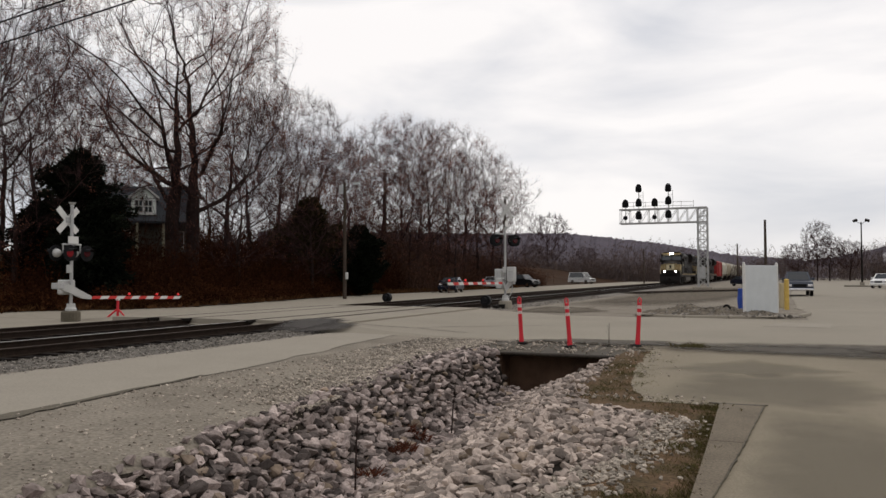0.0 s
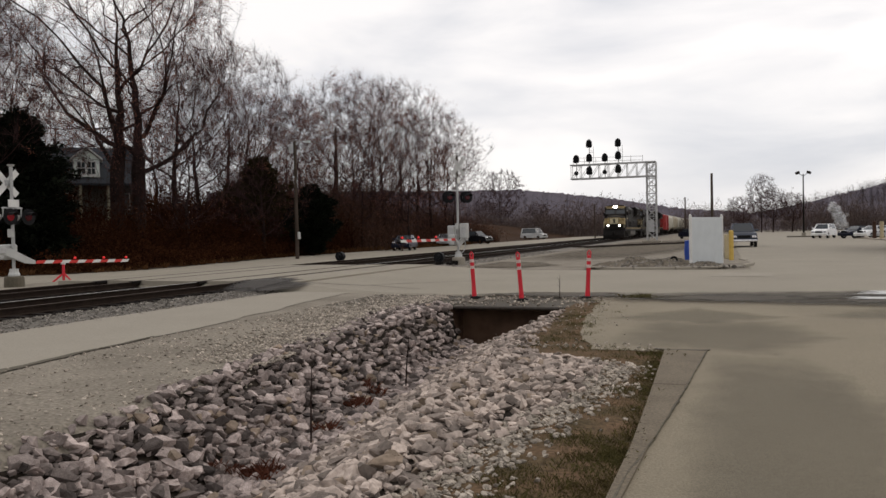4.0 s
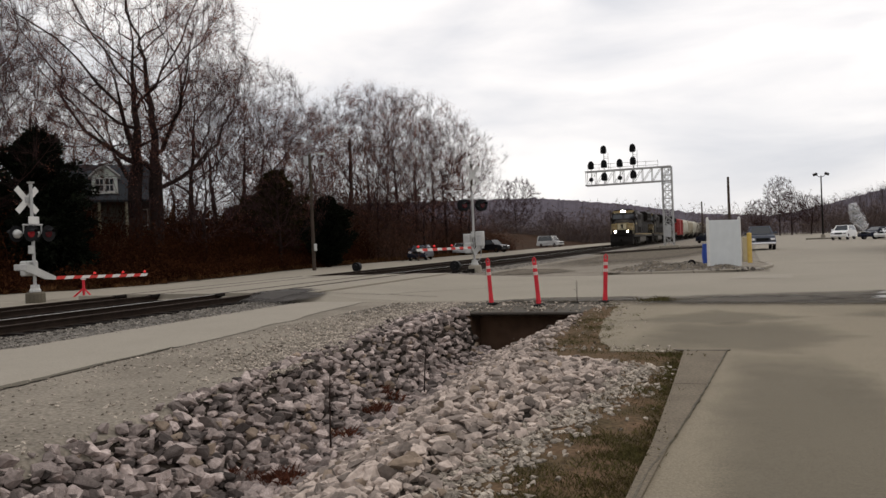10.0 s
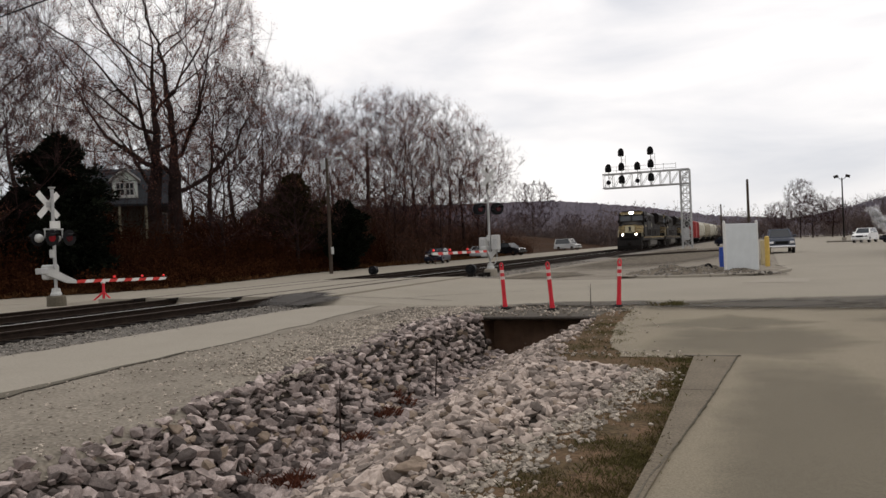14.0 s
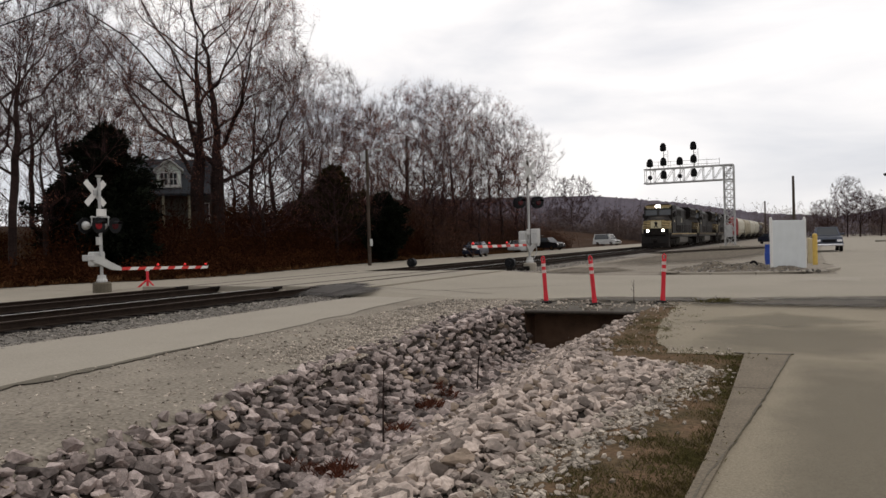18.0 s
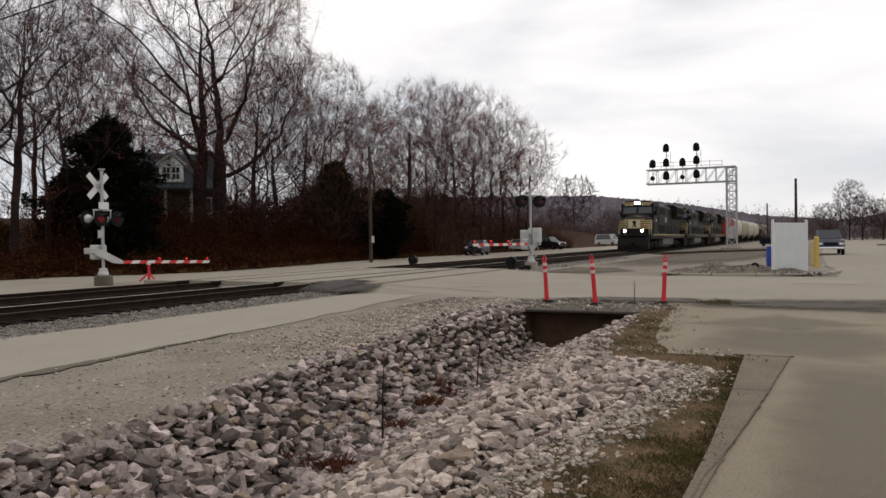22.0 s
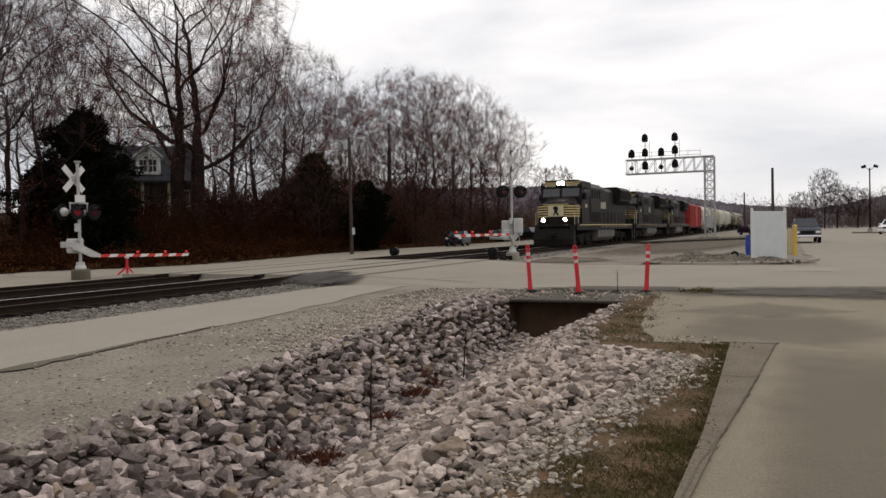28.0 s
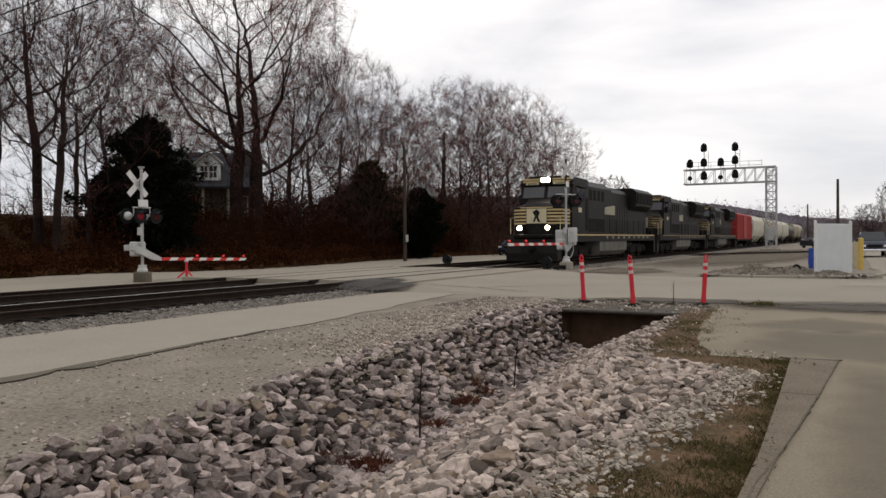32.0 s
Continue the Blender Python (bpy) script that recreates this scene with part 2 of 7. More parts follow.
    glass=mat("dark_window_glass", (0.02, 0.024, 0.028), 0.06, var=0.05, bump=0, spec=0.5),
    lamp_white=mat("lit_headlamp", (0.9, 0.9, 0.85), 0.3, var=0.02, bump=0, emit=((1.0, 0.93, 0.8), 30.0)),
    lamp_small=mat("lit_ditch_lamp", (0.9, 0.85, 0.7), 0.3, var=0.02, bump=0, emit=((1.0, 0.85, 0.65), 18.0)),
    lamp_red=mat("lit_red_lamp", (0.4, 0.02, 0.02), 0.3, var=0.02, bump=0, emit=((1.0, 0.02, 0.02), 0.4)),
    lens_red=mat("dim_red_lens", (0.16, 0.008, 0.012), 0.25, var=0.05, bump=0, emit=((1.0, 0.01, 0.02), 0.03)),
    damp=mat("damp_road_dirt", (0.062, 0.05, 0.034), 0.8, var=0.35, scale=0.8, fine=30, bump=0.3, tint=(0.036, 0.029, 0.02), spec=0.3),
    stain=mat("faint_dirt_stain", (0.118, 0.104, 0.079), 0.9, var=0.3, scale=0.9, fine=40, bump=0.2, tint=(0.15, 0.134, 0.103), spec=0.2),
    # dark dirt; along the lane edge it also paints the lip's shadow
    dirt_and_shade=mat("dark_washed_dirt", (0.1047, 0.0904, 0.06664), 0.9, var=0.3, scale=0.9, fine=40, bump=0.2, spec=0.2),
    cream2=mat("faded_cream_paint", (0.3, 0.28, 0.2), 0.65, var=0.2, scale=3, bump=0.04),
    concrete2=mat("pale_apron_concrete", (0.2856, 0.2465, 0.1947), 0.9, var=0.14, scale=0.8, fine=40, bump=0.2),
    # far twigs, lightened to carry the haze in their colour
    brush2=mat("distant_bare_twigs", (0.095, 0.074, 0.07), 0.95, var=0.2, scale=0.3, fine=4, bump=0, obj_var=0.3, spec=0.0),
    brush_leaf=mat("withered_brown_leaves", (0.037, 0.0142, 0.0065), 0.95, var=0.35, scale=0.4, fine=8, bump=0, obj_var=0.5, spec=0.0),
    # lit copies of brush and brush_leaf: the brighter light is in the colour
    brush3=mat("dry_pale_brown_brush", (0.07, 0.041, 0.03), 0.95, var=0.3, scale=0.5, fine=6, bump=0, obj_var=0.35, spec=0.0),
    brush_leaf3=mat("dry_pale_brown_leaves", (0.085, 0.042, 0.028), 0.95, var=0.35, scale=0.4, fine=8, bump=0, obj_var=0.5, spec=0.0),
    # far leaves, lightened for haze like the far twigs
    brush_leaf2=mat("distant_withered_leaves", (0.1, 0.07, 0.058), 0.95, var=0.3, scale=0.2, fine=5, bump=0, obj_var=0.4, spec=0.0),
    siding_light=mat("pale_grey_clapboard", (0.72, 0.78, 0.72), 0.8, var=0.06, scale=2, fine=20, bump=0.05),
    bed_dark=mat("oily_dark_ballast", (0.02025, 0.0171, 0.01485), 0.95, var=0.4, scale=3, fine=26, bump=0.8, spec=0.1, obj_var=0.3),
    kerb=mat("stained_kerb_concrete", (0.145, 0.119, 0.087), 0.9, var=0.25, scale=1.6, fine=40, bump=0.3, tint=(0.095, 0.078, 0.057), spec=0.15),
    heap=mat("grey_brown_heap_dirt", (0.15, 0.128, 0.1), 0.95, var=0.45, scale=2.2, fine=18, bump=0.8, tint=(0.075, 0.062, 0.048), spec=0.05),
    soil=mat("mossy_brown_soil", (0.118, 0.075, 0.046), 0.95, var=0.45, scale=2.5, fine=22, bump=0.7, tint=(0.06, 0.047, 0.026), spec=0.05),
    # ditch soil with the shade between the stones painted in, hence near black
    shaded_silt=mat("dark_ditch_silt", (0.024, 0.0185, 0.014), 0.95, var=0.4, scale=2, fine=20, bump=0.6, spec=0.1),
    rock_pale=mat("pale_limestone_riprap", (0.322, 0.264, 0.226), 0.9, var=0.3, scale=3, fine=24, bump=0.4, tint=(0.2, 0.165, 0.142), spec=0.12, obj_var=0.6),
    road=mat("dusty_worn_asphalt", (0.245, 0.219, 0.176), 0.9, var=0.16, scale=0.3, fine=60, bump=0.3, tint=(0.175, 0.155, 0.123), spec=0.15),
    rail_dull=mat("dull_rail_head", (0.09, 0.07, 0.058), 0.6, 0.3, var=0.2, scale=2, bump=0.03, spec=0.1),
    lens_dark=mat("dark_red_lens", (0.06, 0.004, 0.006), 0.25, var=0.05, bump=0),
    pipe=mat("rusted_steel_plate", (0.15, 0.09, 0.06), 0.9, var=0.4, scale=3, bump=0.2, spec=0.1),
    ice=mat("pale_broken_patch", (0.55, 0.55, 0.54), 0.7, var=0.2, scale=4, fine=30, bump=0.3),
    steam=mat("white_steam", (0.85, 0.85, 0.86), 1.0, var=0.04, scale=1, bump=0, spec=0.0),
)

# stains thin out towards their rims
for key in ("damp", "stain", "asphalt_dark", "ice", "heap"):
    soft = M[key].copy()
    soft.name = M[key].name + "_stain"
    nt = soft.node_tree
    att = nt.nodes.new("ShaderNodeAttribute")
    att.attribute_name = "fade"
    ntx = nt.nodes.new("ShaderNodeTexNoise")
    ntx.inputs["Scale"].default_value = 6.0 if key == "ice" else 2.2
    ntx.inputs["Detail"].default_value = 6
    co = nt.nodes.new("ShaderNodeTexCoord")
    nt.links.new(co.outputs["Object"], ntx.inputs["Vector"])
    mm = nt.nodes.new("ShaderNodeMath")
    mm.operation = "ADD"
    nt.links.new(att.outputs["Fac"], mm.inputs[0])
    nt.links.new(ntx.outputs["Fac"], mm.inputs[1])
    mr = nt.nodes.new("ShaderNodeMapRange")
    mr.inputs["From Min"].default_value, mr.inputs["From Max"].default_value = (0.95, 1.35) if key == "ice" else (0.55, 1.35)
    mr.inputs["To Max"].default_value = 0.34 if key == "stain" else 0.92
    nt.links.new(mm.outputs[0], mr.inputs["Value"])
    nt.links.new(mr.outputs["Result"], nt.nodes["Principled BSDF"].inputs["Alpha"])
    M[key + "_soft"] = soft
# thin dead leaves let light through
lf = M["leaf"].node_tree
tl = lf.nodes.new("ShaderNodeBsdfTranslucent")
tl.inputs["Color"].default_value = (0.3, 0.12, 0.08, 1)
ms = lf.nodes.new("ShaderNodeMixShader")
ms.inputs["Fac"].default_value = 0.55
lf.links.new(lf.nodes["Principled BSDF"].outputs[0], ms.inputs[1])
lf.links.new(tl.outputs[0], ms.inputs[2])
lf.links.new(ms.outputs[0], lf.nodes["Material Output"].inputs["Surface"])
M["steam"].node_tree.nodes["Principled BSDF"].inputs["Alpha"].default_value = 0.13


# ---- mesh building ----
class Mesh:
    """Collects vertices and faces of one part."""

    def __init__(self):
        self.v, self.f, self.m = [], [], Matrix.Identity(4)

    def add(self, verts, faces):
        k = len(self.v)
        self.v += [tuple(self.m @ Vector(p)) for p in verts]
        self.f += [tuple(i + k for i in f) for f in faces]
        return self

    def box(self, x0, x1, y0, y1, z0, z1, bevel=0.0):
        c = bevel
        if c <= 0:
            return self.add([(x, y, z) for z in (z0, z1) for y in (y0, y1) for x in (x0, x1)],
                            [(0, 2, 3, 1), (4, 5, 7, 6), (0, 1, 5, 4), (2, 6, 7, 3), (0, 4, 6, 2), (1, 3, 7, 5)])
        c = min(c, (x1 - x0) / 2.2, (y1 - y0) / 2.2, (z1 - z0) / 2.2)
        verts, ids = [], {}
        for sx in (0, 1):
            for sy in (0, 1):
                for sz in (0, 1):
                    p = [(x0, x1)[sx], (y0, y1)[sy], (z0, z1)[sz]]
                    d = [c * (1 - 2 * q) for q in (sx, sy, sz)]
                    for a in range(3):
                        q = [p[i] + (d[i] if i != a else 0) for i in range(3)]
                        ids[sx, sy, sz, a] = len(verts)
                        verts.append(q)
        faces = []
        for a in range(3):
            b, e = (a + 1) % 3, (a + 2) % 3
            for s in (0, 1):
                loop = []
                for sb, se in ((0, 0), (1, 0), (1, 1), (0, 1)):
                    key = [0, 0, 0]
                    key[a], key[b], key[e] = s, sb, se
                    loop.append(ids[(*key, a)])
                faces.append(tuple(loop if s else loop[::-1]))
            for sb in (0, 1):
                for se in (0, 1):
                    k0, k1 = [0, 0, 0], [0, 0, 0]
                    k0[b], k0[e], k1[b], k1[e], k1[a] = sb, se, sb, se, 1
                    quad = (ids[(*k0, b)], ids[(*k1, b)], ids[(*k1, e)], ids[(*k0, e)])
                    faces.append(quad if (sb + se) % 2 == 0 else quad[::-1])
        for sx in (0, 1):
            for sy in (0, 1):
                for sz in (0, 1):
                    tri = tuple(ids[sx, sy, sz, a] for a in range(3))
                    faces.append(tri if (sx + sy + sz) % 2 else tri[::-1])
        return self.add(verts, faces)

    def tube(self, pts, radii, n=8, caps=True):
        pts = [Vector(p) for p in pts]
        if not hasattr(radii, "__len__"):
            radii = [radii] * len(pts)
        verts, faces, side = [], [], None
        for i, p in enumerate(pts):
            d = (pts[min(i + 1, len(pts) - 1)] - pts[max(i - 1, 0)]).normalized()
            if side is None:
                side = d.cross(Vector((0, 0, 1) if abs(d.z) < 0.9 else (1, 0, 0))).normalized()
            else:
                side = (side - d * side.dot(d)).normalized()
            up = d.cross(side)
            for k in range(n):
                a = 2 * math.pi * k / n
                verts.append(p + (side * math.cos(a) + up * math.sin(a)) * radii[i])
        for i in range(len(pts) - 1):
            for k in range(n):
                j = (k + 1) % n
                faces.append((i * n + k, i * n + j, (i + 1) * n + j, (i + 1) * n + k))
        if caps:
            faces.append(tuple(range(n - 1, -1, -1)))
            faces.append(tuple((len(pts) - 1) * n + k for k in range(n)))
        return self.add(verts, faces)

    def prism(self, profile, x0, x1, axis="x"):
        """A closed outline pushed along an axis; the outline is in the other two coordinates, in order."""
        n = len(profile)
        def put(a, p):
            return {"x": (a, p[0], p[1]), "y": (p[0], a, p[1]), "z": (p[0], p[1], a)}[axis]
        verts = [put(x0, p) for p in profile] + [put(x1, p) for p in profile]
        faces = [(i, (i + 1) % n, n + (i + 1) % n, n + i) for i in range(n)]
        faces += [tuple(range(n - 1, -1, -1)), tuple(range(n, 2 * n))]
        return self.add(verts, faces)

    def ball(self, c, r, n=12, squash=(1, 1, 1)):
        rings, verts, faces = n // 2, [], []
        for i in range(rings + 1):
            a = math.pi * i / rings
            for k in range(n):
                b = 2 * math.pi * k / n
                verts.append((c[0] + r * squash[0] * math.sin(a) * math.cos(b), c[1] + r * squash[1] * math.sin(a) * math.sin(b), c[2] + r * squash[2] * math.cos(a)))
        for i in range(rings):
            for k in range(n):
                j = (k + 1) % n
                faces.append((i * n + k, (i + 1) * n + k, (i + 1) * n + j, i * n + j))
        return self.add(verts, faces)

    def data(self, name, material, smooth=False):
        me = bpy.data.meshes.new(name)
        me.from_pydata(self.v, [], self.f)
        me.materials.append(material)
        bm = bmesh.new()
        bm.from_mesh(me)
        bmesh.ops.recalc_face_normals(bm, faces=bm.faces)
        bm.to_mesh(me)
        bm.free()
        if smooth:
            me.polygons.foreach_set("use_smooth", [True] * len(me.polygons))
        return me


def part(name, mesh, material, parent=None, label="", smooth=False, at=None, recalc=True):
    ob = new(name, mesh.data(name, material, smooth))
    if parent:
        ob.parent = parent
    if at is not None:
        ob.matrix_basis = at
    return tagged(ob, label)


def thing(name, label, category, m=None, group="", kind=""):
    ob = new(name)
    ob.empty_display_size = 0.2
    if m is not None:
        ob.matrix_basis = m
    return tagged(ob, label, category, group, kind)


def raw(name, verts, faces, material):
    me = bpy.data.meshes.new(name)
    me.from_pydata(verts, [], faces)
    me.materials.append(material)
    return new(name, me)


def lerp(x, xs, ys):
    return float(np.interp(x, xs, ys))


# ---- the lie of the land ----
NEAR_TRACK, FAR_TRACK, RAIL_TOP = -15.0, -19.1, 0.25
DITCH_END = 16.3


def bank_left(y):
    return lerp(y, (4, 5, 7.2, 8.6, 10.1, 11.9, 14.2, 16.3), (-5.35, -5.4, -5.65, -5.9, -6.15, -6.4, -6.85, -7.1))


def ditch_mid(y):
    return -4.3 - 0.09 * (max(y, 3) - 5)


def slope_left(y):
    return lerp(y, (4, 8, 12, 16.3), (-5.5, -5.75, -5.95, -5.8))


def rock_edge(y):
    """Where the pale stones end towards the lot."""
    return lerp(y, (4.5, 5.7, 6.6, 7.3, 8.4, 9.4, 9.9, 10.2, 16.3), (-1.8, -1.75, -1.6, -1.45, -1.35, -1.3, -1.7, -2.65, -3.2))


def bank_right(y):
    return lerp(y, (4, 8, 12, 16.3), (-2.3, -2.7, -2.9, -3.2))


def land(x, y):
    z = 0.0
    if x < -33:
        k = min(1.0, (-33 - x) / 24)
        z = 3.6 * k * k * (3 - 2 * k) + max(0.0, -57 - x) * 0.03
        z *= lerp(y, (-60, 160, 400), (1, 1, 0.3))
    if y < 19.65 and y > DITCH_END - 0.05 and -5.85 < x < -3.25:
        return -1.35
    if y < DITCH_END and -8 < x < -2:
        l, c, r = slope_left(y), ditch_mid(y), bank_right(y)
        d = -0.82
        z = lerp(x, (l, c - 0.25, c + 0.25, r), (0, d, d, 0)) if l < x < r else 0.0
    if x < 0 or y > 12:
        z += 0.03 * noise.noise((x * 0.5, y * 0.5, 0)) if -8.3 < x < -2.6 and y < 17 else 0.4 * noise.noise((x * 0.12, y * 0.12, 3)) if x < -36 else 0.0
    return z


def grid(name, xs, ys, height, material, lift=0.0):
    verts = [(x, y, height(x, y) + lift) for y in ys for x in xs]
    n = len(xs)
    faces = [(j * n + i, j * n + i + 1, (j + 1) * n + i + 1, (j + 1) * n + i) for j in range(len(ys) - 1) for i in range(n - 1)]
    return raw(name, verts, faces, material)


def steps(*spans):
    out = []
    for a, b, d in spans:
        k = max(1, round((b - a) / d))
        out += [a + (b - a) * i / k for i in range(k)]
    return out + [spans[-1][1]]


xs = steps((-3000, -400, 500), (-400, -120, 40), (-120, -60, 10), (-60, -33, 3), (-33, -9, 1.5), (-9, -1, 0.14), (-1, 0, 0.125), (0, 12, 2), (12, 120, 20), (120, 3000, 600))
ys = steps((-3000, -300, 700), (-300, -40, 60), (-40, 0, 5), (0, 16.2, 0.16), (16.2, 16.32, 0.12), (16.32, 40, 1.5), (40, 160, 8), (160, 400, 40), (400, 3000, 500))
ground = grid("ground", xs, ys, land, M["dirt"])
tagged(ground, "pale gravelly dirt ground with a stone-lined ditch", "ground", kind="structure")
# leaf litter on the wooded bank
ground.data.materials.append(M["litter"])
for p in ground.data.polygons:
    if p.center.x < -33:
        p.material_index = 1
ground.data.materials.append(M["soil"])
# the ditch floor's colour includes the shade of the gaps under the riprap
ground.data.materials.append(M["shaded_silt"])
ground.data.materials.append(M["damp"])
for p in ground.data.polygons:
    x, y = p.center.x, p.center.y
    if -20 < y < 17.9 and -3.3 + 0.3 * noise.noise((x, y, 3)) < x < -0.3 and (x > rock_edge(y) - 0.15 + 0.2 * noise.noise((x * 1.5, y * 1.5, 5)) or y > 10.4):
        p.material_index = 2
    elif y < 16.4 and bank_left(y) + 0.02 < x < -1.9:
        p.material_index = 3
    elif 16.2 < y < 19.6 and -9.5 < x < -1:
        p.material_index = 4


def road_height(x, y):
    return lerp(x, (-34, -24.5, -21.5, -12.8, -10.5, -8), (0.0, 0.03, 0.235, 0.235, 0.06, 0.0))


def strip(name, x_of, ys, height, material, lift, across=6):
    """A sheet between two edges that are given along y."""
    verts, faces = [], []
    for y in ys:
        a, b = x_of(y)
        for i in range(across + 1):
            x = a + (b - a) * i / across
            verts.append((x, y, height(x, y) + lift))
    n = across + 1
    for j in range(len(ys) - 1):
        for i in range(across):
            faces.append((j * n + i, j * n + i + 1, (j + 1) * n + i + 1, (j + 1) * n + i))
    return raw(name, verts, faces, material)


def wob(y, amp, freq, seed):
    return amp * noise.noise((y * freq, seed, 0.5)) + amp * 0.5 * noise.noise((y * freq * 3.1, seed, 2.5))


# the lot the camera stands on, and the crossing road
lot = strip("lot", lambda y: (lerp(y, (-6, 5.0, 6.24, 7.54, 10.89), (-0.72, -0.66, -0.55, -0.46, -0.28)) if y < 10.75 else lerp(y, (10.75, 11.9, 15, 17.8, 19.2), (-1.7, -2.2, -2.6, -2.7, -3.4)) + wob(y, 0.12, 1.3, 4), 90.0),
            steps((-40, 0, 4), (0, 10.74, 0.5), (10.74, 10.76, 0.02), (10.76, 19.2, 0.3)), lambda x, y: 0.0, M["asphalt"], 0.01, 30)
tagged(lot, "worn grey-brown asphalt lot", "pavement", kind="structure")


def road_edges(x):
    near = lerp(x, (-34, -22, -12, -9, -7.5, -6, -3.4, 90), (22.5, 21.5, 20.6, 19.6, 19.6, 19.4, 19.2, 19.2))
    return near + wob(x, 0.12, 0.9, 1), 31.6 + wob(x, 0.3, 0.4, 2) + (0.8 if x < -9 else 0.0)


rv, rf = [], []
rxs = steps((-33, -3, 0.5), (-3, 14, 1), (14, 90, 8))
for x in rxs:
    a, b = road_edges(x)
    h = road_height(x, a)
    for i in range(11):
        y = (a - 0.15 - 2.5 * h) if i == 0 else (b + 0.15 + 2.5 * h) if i == 10 else a + (b - a) * (i - 1) / 8
        rv.append((x, y, -0.03 if i in (0, 10) else h + 0.028))
for j in range(len(rxs) - 1):
    for i in range(10):
        rf.append((j * 11 + i, (j + 1) * 11 + i, (j + 1) * 11 + i + 1, j * 11 + i + 1))
road = tagged(raw("road", rv, rf, M["road"]), "worn asphalt road over the railway crossing", "road", kind="structure")
road2 = tagged(strip("road_2", lambda y: (lerp(y, (31, 42, 70, 330), (0.8, 0.6, 0.5, 6)), 60.0), steps((31.0, 330, 12)), lambda x, y: 0.0, M["road"], 0.024, 8), "wide worn asphalt access road and parking lot", "road", kind="structure")
lane = strip("pavement", lambda y: (-12.3 + wob(y, 0.1, 0.8, 7), lerp(y, (-40, 6, 8, 11.5, 14, 20.5), (-8.5, -8.65, -8.85, -9.08, -9.4, -10.2)) + wob(y, 0.14, 0.7, 9)), steps((-40, 0, 4), (0, 20.5, 0.4)), lambda x, y: 0.0, M["concrete"], 0.012, 6)
tagged(lane, "smooth pale paved lane beside the track", "pavement", kind="structure")
far_lane = strip("road_3", lambda y: (-32.0 + wob(y, 0.8, 0.1, 5), -22.2 + wob(y, 0.5, 0.2, 6)), steps((-40, 20, 4), (20, 60, 2), (60, 300, 12)), lambda x, y: 0.0, M["road"], 0.015, 4)
tagged(far_lane, "pale dusty gravel road along the wood", "road", kind="structure")

# ---- tracks ----
def rail_pair(t, x, y0, y1, bright):
    for side in (-0.755, 0.755):
        r = Mesh()
        a = x + side
        r.prism([(a - 0.07, 0.075), (a + 0.07, 0.075), (a + 0.07, 0.09), (a + 0.012, 0.11), (a + 0.012, 0.2), (a + 0.036, 0.212), (a + 0.036, 0.246), (a - 0.036, 0.246), (a - 0.036, 0.212), (a - 0.012, 0.2), (a - 0.012, 0.11), (a - 0.07, 0.09)], y0, y1, "y")
        rail = part("rail", r, M["rail"], t, "rust-dark steel rail")
        # sky glint placed by material: one near-track head is bright, its twin dull
        part("rail_head", Mesh().box(a - 0.03, a + 0.03, y0, y1, 0.2462, 0.251), M["steel" if bright and side < 0 else "rail_dull"], rail, "worn running surface")


def track(name, label, x, y0, y1, ties):
    t = thing(name, label, "railway track", kind="structure")
    rail_pair(t, x, y0, y1, x == NEAR_TRACK)
    tie = Mesh().box(-1.3, 1.3, -0.115, 0.115, -0.09, 0.085, 0.012).data("tie", M["tie"])
    y, k = ties[0], 0
    while y < ties[1]:
        if not 20.5 < y < 32.4:
            ob = new("tie", tie)
            ob.parent = t
            ob.matrix_basis = pose(x + random.uniform(-0.06, 0.06), y, random.uniform(-0.012, 0.01), 0, 0, random.uniform(-1.2, 1.2))
            k += 1
        y += 0.54
    # ties far down the line, too small to pick apart
    far = Mesh()
    for i in range(320):
        y = ties[1] + 0.54 * i
        far.box(x - 1.3, x + 1.3, y - 0.115, y + 0.115, -0.09, 0.085)
    ob = part("tie_row", far, M["tie"], t)
    tagged(ob, kind="stuff")
    return t


track("track_near", "railway track with a bright rail head on dark timber ties", NEAR_TRACK, -50, 420, (2.0, 70.0))
track("track_far", "second railway track with dull rails on timber ties", FAR_TRACK, -50, 420, (2.0, 70.0))


def bed_height(x, y):
    k = min(abs(x - NEAR_TRACK), abs(x - FAR_TRACK))
    z = 0.05 if k < 1.7 or FAR_TRACK < x < NEAR_TRACK else 0.05 - (k - 1.7) * 0.06
    return z + 0.012 * noise.noise((x * 5, y * 5, 1))


for name, y0, y1 in (("ballast_bed", -50, 20.9), ("ballast_bed_beyond", 32.2, 420)):
    bed = grid(name, steps((-21.9, -12.1, 0.35)), steps((y0, min(y1, 60), 0.7), (min(y1, 60) - 1e-6, y1, 8)) if y1 > 60 else steps((y0, y1, 0.6)), bed_height, M["ballast"])
    bed.data.materials.append(M["bed_dark"])
    for p in bed.data.polygons:
        if -21.3 < p.center.x < -13.75:
            p.material_index = 1
    tagged(bed, "grey crushed stone ballast under the tracks", "ballast", kind="structure")

# siding that leaves the near track towards the lot
sid = thing("track_siding", "short dull siding track running off across the dirt", "railway track", kind="structure")
spts = [(-12.6, 69.5), (-9.0, 76.9), (-6.4, 81.0), (-3.8, 85.0), (-2.4, 87.0)]
for side in (-0.755, 0.755):
    part("rail", Mesh().tube([(x + side * 0.84, y - side * 0.54, 0.12) for x, y in spts], 0.05, 6), M["rail"], sid)
stie = Mesh().box(-1.3, 1.3, -0.11, 0.11, -0.05, 0.045).data("tie", M["damp"])
